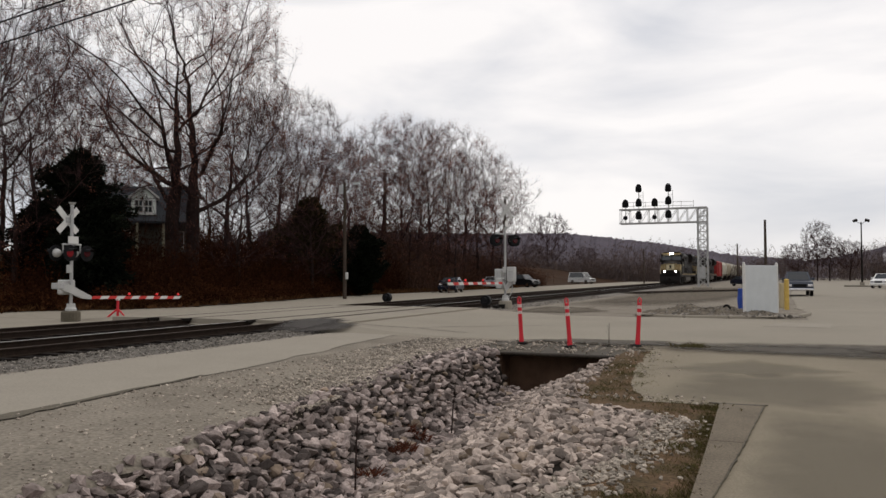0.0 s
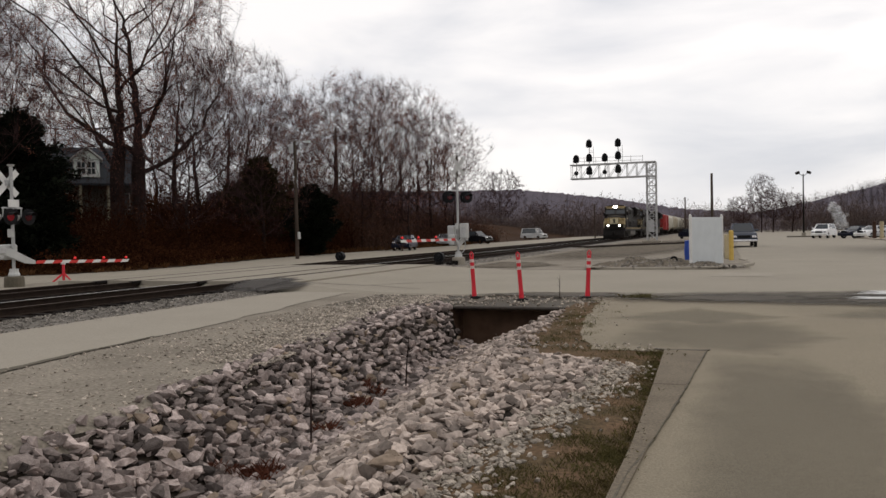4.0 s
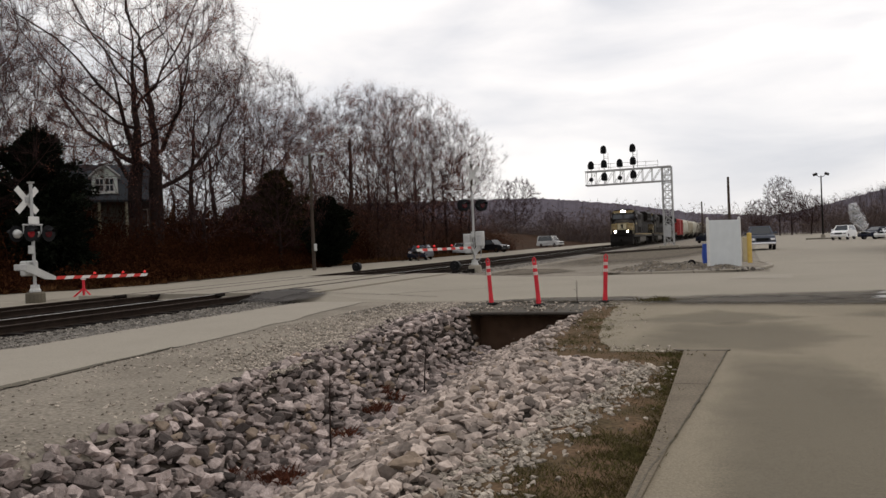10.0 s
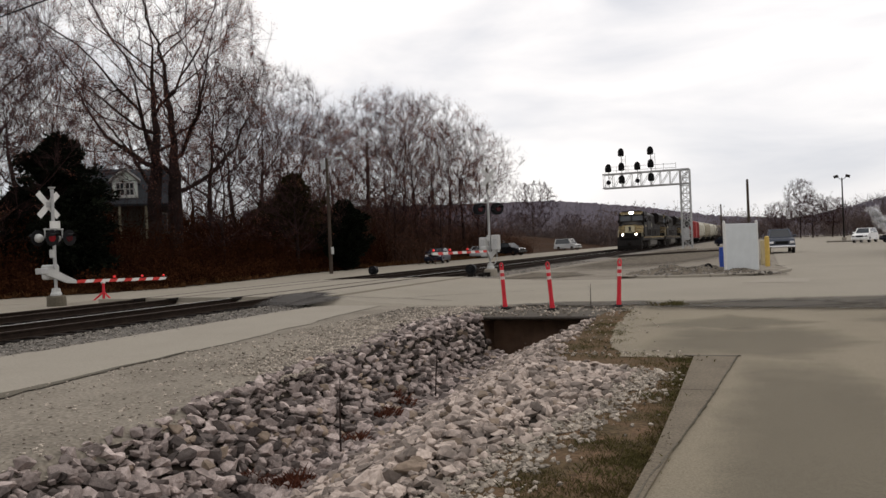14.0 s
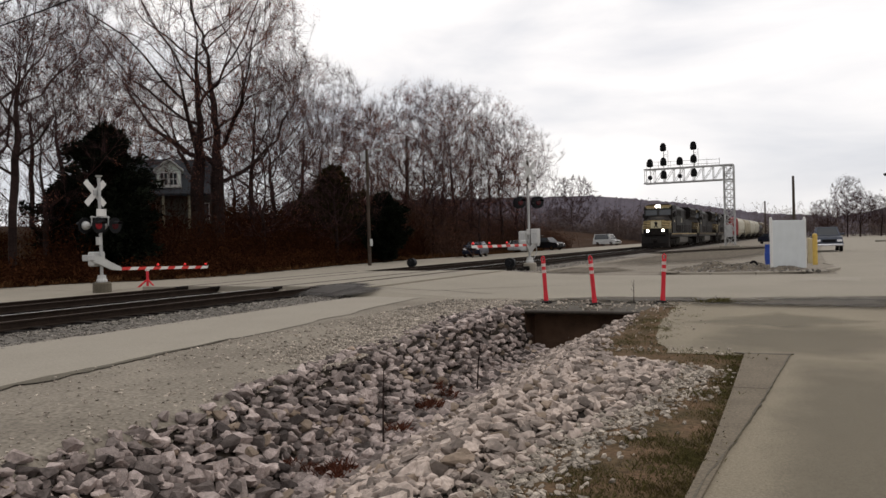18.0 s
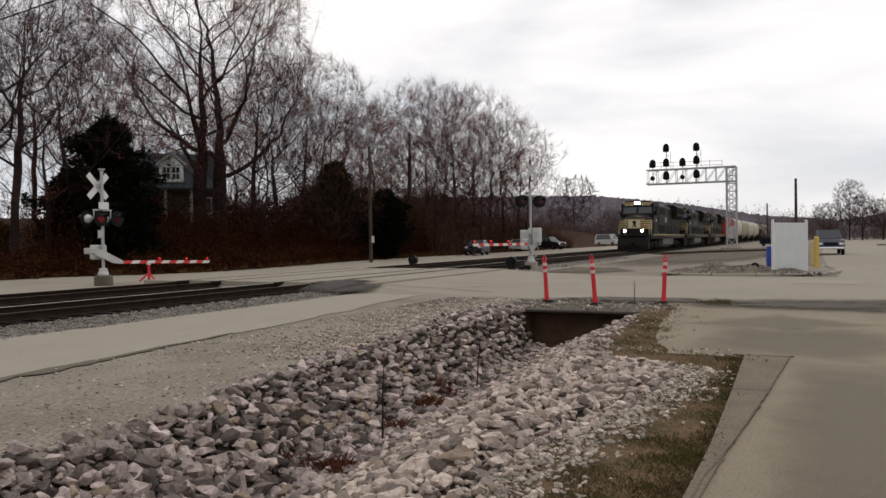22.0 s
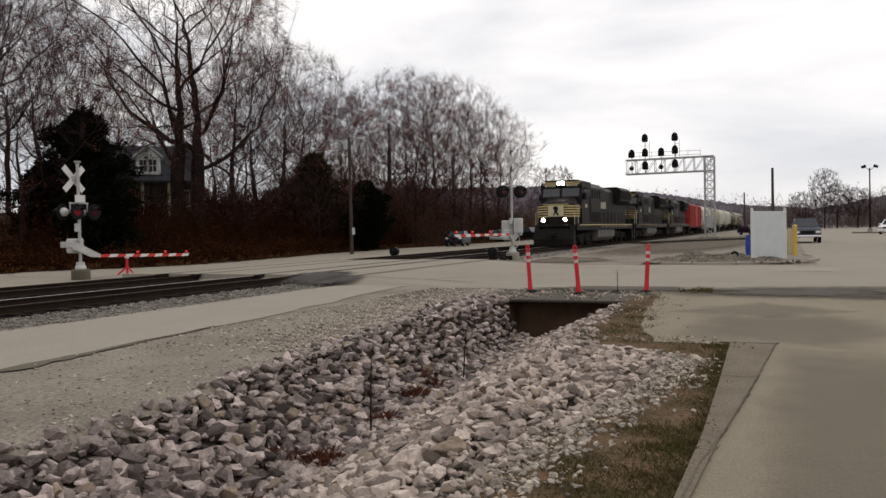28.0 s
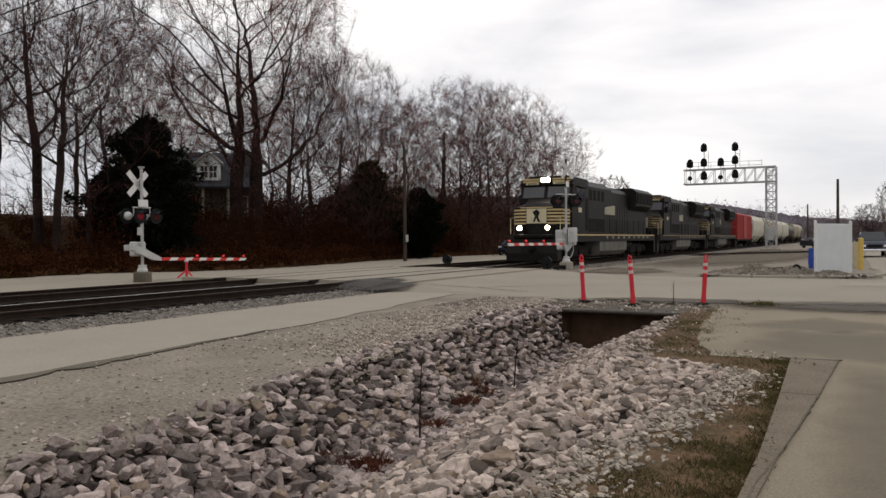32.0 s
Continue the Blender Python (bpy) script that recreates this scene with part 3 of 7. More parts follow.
for i in range(25):
    y = 69.8 + i * 0.68
    ob = new("tie", stie)
    ob.parent = sid
    ob.matrix_basis = pose(float(np.interp(y, [p[1] for p in spts], [p[0] for p in spts])), y, 0, 0, 0, -33)
# rails let into the crossing, with a groove beside each
for name, x in (("crossing_rails", NEAR_TRACK), ("crossing_rails_beyond", FAR_TRACK)):
    t = thing(name, "rail heads and dark flange grooves let into the crossing", "railway track", kind="structure")
    for side in (-0.755, 0.755):
        part("flange_groove", Mesh().box(x + side - 0.06, x + side + 0.1, 20.4, 32.2, 0.2, 0.2735), M["bed_dark"], t, "dirt-filled dark groove")
        part("rail_head", Mesh().box(x + side - 0.035, x + side + 0.035, 20.4, 32.2, 0.2, 0.277), M["rail_dull"], t, "dull worn rail head")
# worn dark asphalt where the road meets the rails
pad = Mesh()
for x0, x1 in ((-13.95, -12.2), (-15.6, -14.45), (-18.3, -15.85), (-19.75, -18.45), (-21.6, -19.95)):
    pad.prism([(x0, 20.7 + random.uniform(-0.3, 0.3)), (x1, 20.6 + random.uniform(-0.3, 0.3)), (x1 + 0.02, 32.0), (x0, 32.1)], 0.05, 0.2675 if x0 > -14 else 0.271, "z")
ob = part("crossing_surface", pad, M["road"])
tagged(ob, "worn dusty asphalt filling between the rails of the crossing", "road surface", kind="structure")
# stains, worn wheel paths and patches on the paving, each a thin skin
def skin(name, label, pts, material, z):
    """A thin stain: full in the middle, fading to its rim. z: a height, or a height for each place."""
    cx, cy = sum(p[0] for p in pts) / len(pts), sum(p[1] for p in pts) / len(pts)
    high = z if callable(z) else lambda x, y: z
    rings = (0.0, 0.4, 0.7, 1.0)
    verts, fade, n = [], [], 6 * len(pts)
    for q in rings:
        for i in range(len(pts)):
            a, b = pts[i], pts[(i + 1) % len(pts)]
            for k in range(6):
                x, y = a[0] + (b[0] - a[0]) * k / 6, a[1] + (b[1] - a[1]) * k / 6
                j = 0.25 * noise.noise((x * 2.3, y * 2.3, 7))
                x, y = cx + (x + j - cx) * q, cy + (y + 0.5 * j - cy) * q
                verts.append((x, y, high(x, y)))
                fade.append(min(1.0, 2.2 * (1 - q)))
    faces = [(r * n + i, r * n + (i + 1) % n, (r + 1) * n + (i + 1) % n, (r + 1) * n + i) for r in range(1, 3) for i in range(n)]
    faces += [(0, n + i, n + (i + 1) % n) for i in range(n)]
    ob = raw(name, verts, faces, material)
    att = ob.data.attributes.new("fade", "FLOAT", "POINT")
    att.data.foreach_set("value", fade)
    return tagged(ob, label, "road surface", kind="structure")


# dark washed dirt under the lip of the lane, the lip's shadow painted in with it
lip = strip("lane_edge_dirt", lambda y: (lerp(y, (-40, 6, 8, 11.5, 14), (-8.5, -8.65, -8.85, -9.08, -9.4)) - 0.05 + wob(y, 0.14, 0.7, 9), lerp(y, (-40, 6, 8, 11.5, 14), (-8.5, -8.65, -8.85, -9.08, -9.4)) + wob(y, 0.14, 0.7, 9) + lerp(y, (3, 6.6, 9, 12, 14), (0.12, 0.28, 0.06, 0.0, 0.0)) * (1 + wob(y, 0.9, 1.5, 3))), steps((-4, 10.6, 0.2)), lambda x, y: max(0.0, land(x, y)), M["dirt_and_shade"], 0.017, 3)
tagged(lip, "dark dirt along the lane edge with the lip's shadow painted in", "dirt", kind="structure")
def on_road(x, y):
    return lerp(y, (19.2, 20.6), (0.02, 1.0)) * road_height(x, y) + 0.05


skin("road_apron", "dark patched asphalt at the edge of the crossing", [(-14.6, 19.3), (-12.6, 18.9), (-11.9, 19.6), (-11.6, 20.5), (-12.6, 21.8), (-14.4, 23.0)], M["asphalt_dark_soft"], on_road)
skin("road_apron", "dark patched asphalt at the edge of the crossing", [(-14.4, 19.5), (-12.9, 19.2), (-12.2, 20.4), (-12.9, 21.6), (-14.2, 22.0)], M["asphalt_dark_soft"], lambda x, y: on_road(x, y) + 0.006)
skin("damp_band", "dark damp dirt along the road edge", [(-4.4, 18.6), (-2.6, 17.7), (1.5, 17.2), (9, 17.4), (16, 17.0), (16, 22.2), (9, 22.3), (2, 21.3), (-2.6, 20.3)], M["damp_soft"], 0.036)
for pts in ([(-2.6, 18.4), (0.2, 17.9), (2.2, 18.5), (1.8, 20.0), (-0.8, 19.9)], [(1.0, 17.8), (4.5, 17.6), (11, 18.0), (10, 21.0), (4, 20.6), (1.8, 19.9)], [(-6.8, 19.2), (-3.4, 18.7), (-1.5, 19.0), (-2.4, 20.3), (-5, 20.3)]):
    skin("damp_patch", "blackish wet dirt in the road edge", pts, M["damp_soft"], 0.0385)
for pts in ([(-1.9, 11.2), (0.6, 10.6), (1.6, 12.4), (0.9, 14.8), (-1.6, 14.2)], [(-2.4, 14.4), (-0.4, 13.8), (1.2, 15.2), (-0.6, 17.0)], [(1.0, 15.2), (4.5, 14.4), (8, 16.8), (3, 18.2)], [(2.2, 5), (3.2, 5.5), (3.8, 9), (2.9, 12), (2.3, 9)]):
    skin("faint_stain", "faint darker dirt stain on the lot", pts, M["stain_soft"], 0.0135)
skin("faint_stain", "faint darker dirt stain on the lot", [(-0.4, 2.5), (1.0, 2.5), (1.5, 8.0), (0.9, 10.8), (-0.3, 10.9)], M["stain_soft"], 0.0135)
skin("worn_patch", "pale worn concrete patch by the island", [(-0.6, 27.2), (1.3, 27.0), (1.4, 29.2), (-0.2, 29.4)], M["concrete"], 0.036)
skin("pothole_patch", "pale broken pothole patch", [(2.0, 18.9), (4.9, 18.7), (5.4, 19.5), (2.3, 19.6)], M["ice_soft"], 0.044)
skin("pothole_patch", "pale broken pothole patch", [(2.4, 20.1), (5.2, 19.7), (6.0, 21.2), (2.9, 21.5)], M["ice_soft"], 0.044)
skin("pothole_crack", "dark crack through the pothole patch", [(1.9, 19.65), (5.2, 19.55), (5.2, 19.85), (2.6, 19.95)], M["asphalt_dark_soft"], 0.05)

for line in ([(-12.4, 21.0), (-11.4, 21.2), (-10.3, 21.6), (-9.9, 22.4), (-9.5, 23.1)], [(-9.9, 22.4), (-8.2, 24.4), (-7.0, 25.2)], [(-10.3, 21.6), (-9.2, 21.2), (-8.4, 20.9)]):
    strip_v, strip_f = [], []
    fine_ = [(a[0] + (b[0] - a[0]) * k / 6, a[1] + (b[1] - a[1]) * k / 6) for a, b in zip(line, line[1:]) for k in range(6)] + [line[-1]]
    for i, (x, y) in enumerate(fine_):
        x, y = x + 0.12 * noise.noise((x * 3, y * 3, 1)), y + 0.16 * noise.noise((x * 3, y * 3, 5))
        w = 0.035 + 0.03 * noise.noise((x * 4, y * 4, 9))
        strip_v += [(x, y - w, road_height(x, y) + 0.034), (x, y + w, road_height(x, y) + 0.034)]
    strip_f = [(2 * i, 2 * i + 2, 2 * i + 3, 2 * i + 1) for i in range(len(fine_) - 1)]
    tagged(raw("road_crack", strip_v, strip_f, M["damp"]), "dark dirt-filled crack in the road", "road surface", kind="structure")
for pts in ([(-11.9, 42), (-8, 39.5), (-5.2, 43), (-3.2, 52), (-1.5, 70), (-0.5, 95), (-5, 112), (-11.8, 100), (-11.9, 62)], [(-11.8, 33.5), (-8.5, 33.2), (-7.2, 36), (-9, 40), (-11.8, 41)], [(-2.4, 43), (0.2, 41.8), (0.3, 52), (-1.6, 54)]):
    skin("dirt_flat", "trampled grey-brown dirt between track and access road", pts, M["heap_soft"], 0.03)
# ---- kerb strip beside the lot: cast slabs ----
kerb = thing("kerb", "low worn concrete kerb strip along the lot", "kerb", kind="structure")
def kerb_edges(y):
    """The kerb's edge to the soil and its edge to the lot."""
    return lerp(y, (4.5, 6, 8, 10.6), (-0.715, -0.7, -0.74, -0.82)), lerp(y, (-6, 5.0, 6.24, 7.54, 10.89), (-0.72, -0.66, -0.55, -0.46, -0.28))


y = -6.0
while y < 10.6:
    L = min(2.4, 10.82 - y)
    (la, ra), (lb, rb) = kerb_edges(y), kerb_edges(y + L)
    top = 0.03 + random.uniform(-0.0015, 0.0015)
    part("slab", Mesh().prism([(la, y + 0.004), (ra, y + 0.004), (rb, y + L - 0.004), (lb, y + L - 0.004)], -0.15, top, "z"), M["kerb"], kerb)
    y += L
gy, gx0 = 0.0, kerb_edges(0.0)[1]
while gy < 10.75:
    gl = random.uniform(0.08, 0.3)
    gx1 = kerb_edges(gy + gl)[1] + random.uniform(-0.007, 0.007)
    gw = random.uniform(0.002, 0.009)
    part("joint_dirt", Mesh().prism([(gx0 - gw, gy), (gx0 + gw, gy), (gx1 + gw, gy + gl), (gx1 - gw, gy + gl)], 0.0, 0.0335, "z"), M["dirt_and_shade"], kerb)
    gy, gx0 = gy + gl, gx1
part("end_joint", Mesh().prism([(-0.88, 10.83), (-0.32, 10.85), (-0.24, 10.95), (-0.6, 10.9), (-0.95, 10.9)], -0.1, 0.026, "z"), M["damp"], kerb, "dirt-filled end joint")

# ---- culvert under the road ----
cul = thing("culvert", "rust-dark plate headwall with a dark culvert mouth", "culvert", kind="structure")
part("headwall", Mesh().box(-7.3, -5.8, 16.3, 16.5, -1.2, -0.03, 0.02).box(-3.3, -2.6, 16.3, 16.5, -1.2, -0.03, 0.02), M["pipe"], cul)
part("lintel", Mesh().box(-5.8, -3.3, 16.28, 16.6, -0.05, -0.005, 0.015), M["shaded_silt"], cul, "earth-covered lintel")
inner = Mesh()
inner.box(-5.8, -3.3, 17.1, 17.2, -1.3, -0.05).box(-5.9, -5.8, 16.5, 19.7, -1.3, -0.05).box(-3.3, -3.2, 16.5, 19.7, -1.3, -0.05).box(-5.9, -3.2, 16.5, 19.7, -1.4, -1.3)
part("cover", Mesh().box(-5.9, -3.2, 16.62, 19.7, -0.07, -0.012, 0.01), M["damp"], cul, "dark dirt over the culvert")
part("chamber", inner, M["pipe"], cul, "rusted dark inside")
# ---- riprap: loose broken stone in the ditch ----
def stone_mesh(name, material, seed, pts=14, flat=0.85):
    rng = random.Random(seed)
    bm = bmesh.new()
    for _ in range(pts):
        v = Vector((rng.gauss(0, 1), rng.gauss(0, 1), rng.gauss(0, 1))).normalized()
        bm.verts.new((v.x * rng.uniform(0.38, 0.52), v.y * rng.uniform(0.3, 0.45), v.z * flat * rng.uniform(0.32, 0.45)))
    res = bmesh.ops.convex_hull(bm, input=bm.verts)
    drop = [e for e in res["geom_interior"] if isinstance(e, bmesh.types.BMVert)]
    bmesh.ops.delete(bm, geom=drop, context="VERTS")
    bmesh.ops.recalc_face_normals(bm, faces=bm.faces)
    me = bpy.data.meshes.new(name)
    bm.to_mesh(me)
    bm.free()
    me.materials.append(material)
    return me


pale_stones = [stone_mesh("stone", M["rock_pale"], 20 + i) for i in range(12)]
stones = [stone_mesh("stone", M["rock"], 20 + i) for i in range(12)] + [stone_mesh("stone", M["rock_tan"], 60 + i) for i in range(3)]
stone_arrays = [(np.array([v.co[:] for v in me.vertices]), [tuple(p.vertices) for p in me.polygons]) for me in stones]


def scatter(name, spots, material, label, category, parent=None):
    """Many loose stones joined into one mesh; spots: x, y, z, size, seed."""
    V, F, k = [], [], 0
    for x, y, z, size, r in spots:
        a, f = stone_arrays[r % 12]
        m = np.array(Euler((r * 1.7 % 0.9 - 0.45, r * 2.3 % 0.9 - 0.45, r * 0.61 % 6.28)).to_matrix())
        V.append((a * ((1.12, 1.0, 0.9), (1.0, 1.08, 0.95), (1.25, 0.92, 0.85))[r % 3]) @ m.T * size + (x, y, z))
        F += [tuple(i + k for i in q) for q in f]
        k += len(a)
    ob = raw(name, np.concatenate(V).tolist(), F, material)
    if parent:
        ob.parent = parent
        return tagged(ob, label, kind="stuff")
    return tagged(ob, label, category, kind="stuff")


rng = random.Random(5)
riprap = thing("riprap", "loose broken grey limestone lining the ditch", "rocks", kind="structure")
near_rocks, far_rocks = [], []
for layer in range(3):
    y = -6.0
    while y < 16.25:
        step = 0.09 + 0.004 * y if y > 2.4 else 0.22
        x = bank_left(y) + rng.uniform(-0.12, step)
        while x < rock_edge(y):
            yy = y + rng.uniform(-0.5, 0.5) * step
            xx = x + rng.uniform(-0.45, 0.45) * step
            right = xx > ditch_mid(yy) + 0.35
            edge = xx < bank_left(yy) + 0.25
            thin = min(1.0, max(0.0, (yy - 7.5) / 4)) * max(0.0, 1 - (xx - bank_left(yy)) / 0.9)
            mouth = yy > 15.5 and -5.35 + 0.6 * (16.3 - yy) < xx < -3.7
            rim = max(0.0, min(1.0, (rock_edge(yy) - xx) / 0.5))
            if not (layer and rng.random() < thin) and not (rim < 1 and rng.random() < 0.5 * (1 - rim)) and not (layer == 2 and rng.random() < 0.4) and not (edge and layer == 2 and rng.random() < 0.6) and not mouth:
                big = rng.random()
                size = ((0.1 if right else 0.125) + 0.15 * big * big) * (0.92 if right else 1.05) * (1.15, 0.98, 0.8)[layer] * (0.65 + 0.35 * rim) * (0.8 if edge else 1.0) * (1 - 0.4 * thin)
                rec = (xx, yy, land(xx, yy) + size * (0.1, 0.25, 0.46)[layer], size, rng.randrange(10000))
                (near_rocks if 2.4 < yy < 7.0 else far_rocks).append(rec)
            x += step * rng.uniform(0.8, 1.25)
        y += step * 0.9
rng.shuffle(near_rocks)
near_rocks.sort(key=lambda q: -q[3])
for x, y, z, size, r in near_rocks[:300]:
    ob = new("stone", stones[12 + r % 3] if r % 23 == 0 else (pale_stones if x > ditch_mid(y) + 0.3 else stones)[r % 12])
    ob.parent = riprap
    ob.matrix_basis = Matrix.LocRotScale((x, y, z), Euler((r * 1.7 % 1.3 - 0.65, r * 2.3 % 1.3 - 0.65, r * 0.61 % 6.28)), [size * k for k in ((1.12, 1.0, 0.9), (1.0, 1.08, 0.95), (1.25, 0.92, 0.85))[r % 3]])
rest = near_rocks[300:] + far_rocks
tan = [q for q in rest if q[4] % 24 == 0]
scatter("pale_riprap_stones", [q for q in rest if q[4] % 24 and q[0] > ditch_mid(q[1]) + 0.3], M["rock_pale"], "pale broken limestone on the lot side of the ditch", "rocks")
scatter("riprap_stones", [q for q in rest if q[4] % 24 and q[0] <= ditch_mid(q[1]) + 0.3], M["rock"], "loose broken grey limestone in the ditch", "rocks")
scatter("riprap_tan_stones", tan, M["rock_tan"], "tan stones among the ditch rocks", "rocks")
# pebbles over the gravel shoulder, the far bank and the ballast
peb = []
for _ in range(9000):
    y = 2.5 + 17 * rng.random() ** 1.2
    x = rng.uniform(-9.0, -5.2)
    near_bank = max(0.0, 1 - (bank_left(y) - x) / 1.6)
    if x < bank_left(y) + 0.3 and rng.random() < 0.12 + 0.07 * max(0.0, y - 6) + 0.5 * near_bank * near_bank:
        peb.append((x, y, land(x, y) + 0.004, rng.uniform(0.018, 0.06) * (1.6 if rng.random() < 0.14 else 1), rng.randrange(9999)))
for _ in range(5200):
    y = rng.uniform(8.5, 18.8)
    x = bank_left(y) + 0.35 - abs(rng.gauss(0, 0.75))
    if x > -9.0:
        peb.append((x, y, max(0.0, land(x, y)) + 0.008, rng.uniform(0.025, 0.085), rng.randrange(9999)))
for _ in range(420):
    y, x = rng.uniform(16.4, 19.2), rng.uniform(-9, -2.8)
    if not -6.2 < x < -3.5 or y > 16.6:
        peb.append((x, y, 0.02, rng.uniform(0.03, 0.11), rng.randrange(9999)))
for _ in range(2600):
    y = rng.uniform(2.5, 10.2)
    x = rock_edge(y) - 0.2 + abs(rng.gauss(0, 0.28))
    if x < -0.8:
        peb.append((x, y, land(x, y) + 0.008, rng.uniform(0.025, 0.085), rng.randrange(9999)))
for _ in range(70):
    x, y = rng.uniform(-2.9, -0.9), 10.75 + abs(rng.gauss(0, 0.35))
    peb.append((x, y, 0.016, rng.uniform(0.02, 0.07), rng.randrange(9999)))
for _ in range(120):
    y = rng.uniform(10.5, 19)
    x = lerp(y, (10.75, 11.9, 15, 17.8, 19.2), (-1.7, -2.2, -2.6, -2.7, -3.4)) + rng.gauss(0, 0.35)
    peb.append((x, y, 0.016, rng.uniform(0.02, 0.07), rng.randrange(9999)))
scatter("gravel", peb, M["gravel"], "loose pale gravel over packed dirt", "gravel")
bal, inner_bal = [], []
for _ in range(7000):
    y = -4 + 25 * rng.random()
    x = rng.choice((rng.uniform(-13.9, -12.0), rng.uniform(-13.9, -12.0), rng.uniform(-21.8, -13.9)))
    (bal if x > -13.8 else inner_bal).append((x, y, bed_height(x, y) + 0.01, rng.uniform(0.035, 0.09), rng.randrange(9999)))
for _ in range(1800):
    y, x = rng.uniform(32.2, 60), rng.uniform(-14.2, -12.0)
    bal.append((x, y, bed_height(x, y) + 0.01, rng.uniform(0.05, 0.11), rng.randrange(9999)))
scatter("dark_ballast_stones", inner_bal, M["bed_dark"], "oily dark ballast stones between the rails", "gravel")
scatter("ballast_stones", bal, M["ballast"], "grey crushed ballast stones", "gravel")
def mound(x, y):
    """Height of the dirt heaps on the traffic island."""
    k = max(0.0, 1 - ((x + 3.0) / 2.7) ** 2 - ((y - 34.4) / 2.1) ** 2)
    return 0.07 + 0.42 * k ** 0.7 * (0.55 + 0.6 * noise.noise((x * 0.9, y * 0.9, 8)) + 0.25 * noise.noise((x * 2.6, y * 2.6, 3)))


heap = grid("dirt_heap", steps((-5.7, -0.3, 0.13)), steps((32.3, 36.5, 0.14)), mound, M["heap"])
tagged(heap, "low heaps of grey-brown dirt on the traffic island", "dirt", kind="structure")
isl = []
for _ in range(520):
    a, r = rng.uniform(0, 6.28), rng.random() ** 0.6
    x, y = -2.8 + 2.8 * r * math.cos(a), 34.3 + 1.9 * r * math.sin(a)
    isl.append((x, y, mound(x, y) + 0.01, rng.uniform(0.04, 0.2) * rng.uniform(0.5, 1), rng.randrange(9999)))
for _ in range(90):
    x = rng.uniform(-5.2, 0.7)
    isl.append((x, 32.6 + 0.12 * max(0, x) + rng.gauss(0, 0.2), 0.1, rng.uniform(0.08, 0.26), rng.randrange(9999)))
scatter("rubble", isl, M["ballast"], "broken stone rubble on the traffic island", "rubble")


# ---- grass and weeds ----
def blades(name, spots, material, label, category, wide=0.0015):
    V, F = [], []
    for x, y, z, h, n in spots:
        for _ in range(n):
            a = rng.uniform(0, 6.28)
            lean = rng.uniform(0.2, 1.1) * h
            bx, by = x + rng.gauss(0, 0.05), y + rng.gauss(0, 0.05)
            dx, dy = math.cos(a), math.sin(a)
            k = len(V)
            hh = h * rng.uniform(0.5, 1.1)
            V += [(bx - dy * wide, by + dx * wide, z - 0.01), (bx + dy * wide, by - dx * wide, z - 0.01), (bx + dx * lean * 0.4, by + dy * lean * 0.4, z + hh * 0.6), (bx + dx * lean, by + dy * lean, z + hh)]
            F += [(k, k + 1, k + 2), (k + 1, k + 3, k + 2)]
    return tagged(raw(name, V, F, material), label, category, kind="stuff")


gs = []
for _ in range(2600):
    y = rng.uniform(2.5, 10.7)
    x = rng.uniform(rock_edge(y) - 0.1, -0.74)
    d = noise.noise((x * 2.1, y * 1.3, 4)) + 0.25 * (x > -1.0) + 0.2 * (y < 6.2)
    if d > 0.3:
        gs.append((x, y, 0.004, rng.uniform(0.006, 0.016) * (1 + max(0, d)), 12))
for cx, cy, h, n in ((-0.83, 8.13, 0.1, 26), (-0.79, 5.75, 0.12, 34), (-0.92, 5.58, 0.1, 30), (-0.92, 4.92, 0.1, 34), (-0.94, 4.48, 0.1, 34), (-1.36, 4.98, 0.11, 24), (-1.31, 4.53, 0.1, 28), (-1.13, 7.06, 0.05, 14), (-0.85, 6.25, 0.06, 14), (-1.2, 10.21, 0.08, 16), (-1.52, 9.95, 0.07, 10), (-0.92, 10.5, 0.1, 18), (-2.2, 18.85, 0.32, 7), (-1.95, 18.9, 0.4, 7)):
    for _ in range(n):
        gs.append((min(cx + rng.gauss(0, 0.1), -0.72), cy + rng.gauss(0, 0.13), 0.002, h * rng.uniform(0.1, 0.45), 16))
for _ in range(500):
    y = rng.uniform(10.6, 16)
    x = rng.uniform(-3.1, -1.9)
    if noise.noise((x * 1.2, y * 1.2, 9)) > 0.05:
        gs.append((x, y, land(x, y), rng.uniform(0.012, 0.04), 6))
for cx, cy, h, n in ((-0.9, 10.4, 0.09, 10), (-0.95, 7.9, 0.09, 9), (-0.88, 6.2, 0.08, 9), (-1.0, 5.3, 0.07, 9), (-1.4, 10.5, 0.07, 8), (-2.2, 18.9, 0.13, 8), (-1.9, 18.8, 0.16, 7), (-1.3, 18.9, 0.08, 5)):
    for _ in range(n):
        gs.append((cx + rng.gauss(0, 0.13), cy + rng.gauss(0, 0.1), 0.01, h * rng.uniform(0.4, 0.9), 8))
for _ in range(50):
    x, y = rng.uniform(-2.6, -0.8), 10.7 + rng.gauss(0, 0.12)
    gs.append((x, y, 0.012, rng.uniform(0.015, 0.05), 6))
for _ in range(140):
    y = rng.uniform(10.8, 18.5)
    x = lerp(y, (10.75, 11.9, 15, 17.8, 19.2), (-1.7, -2.2, -2.6, -2.7, -3.4)) + rng.gauss(-0.1, 0.18)
    gs.append((x, y, 0.012, rng.uniform(0.015, 0.05), 6))
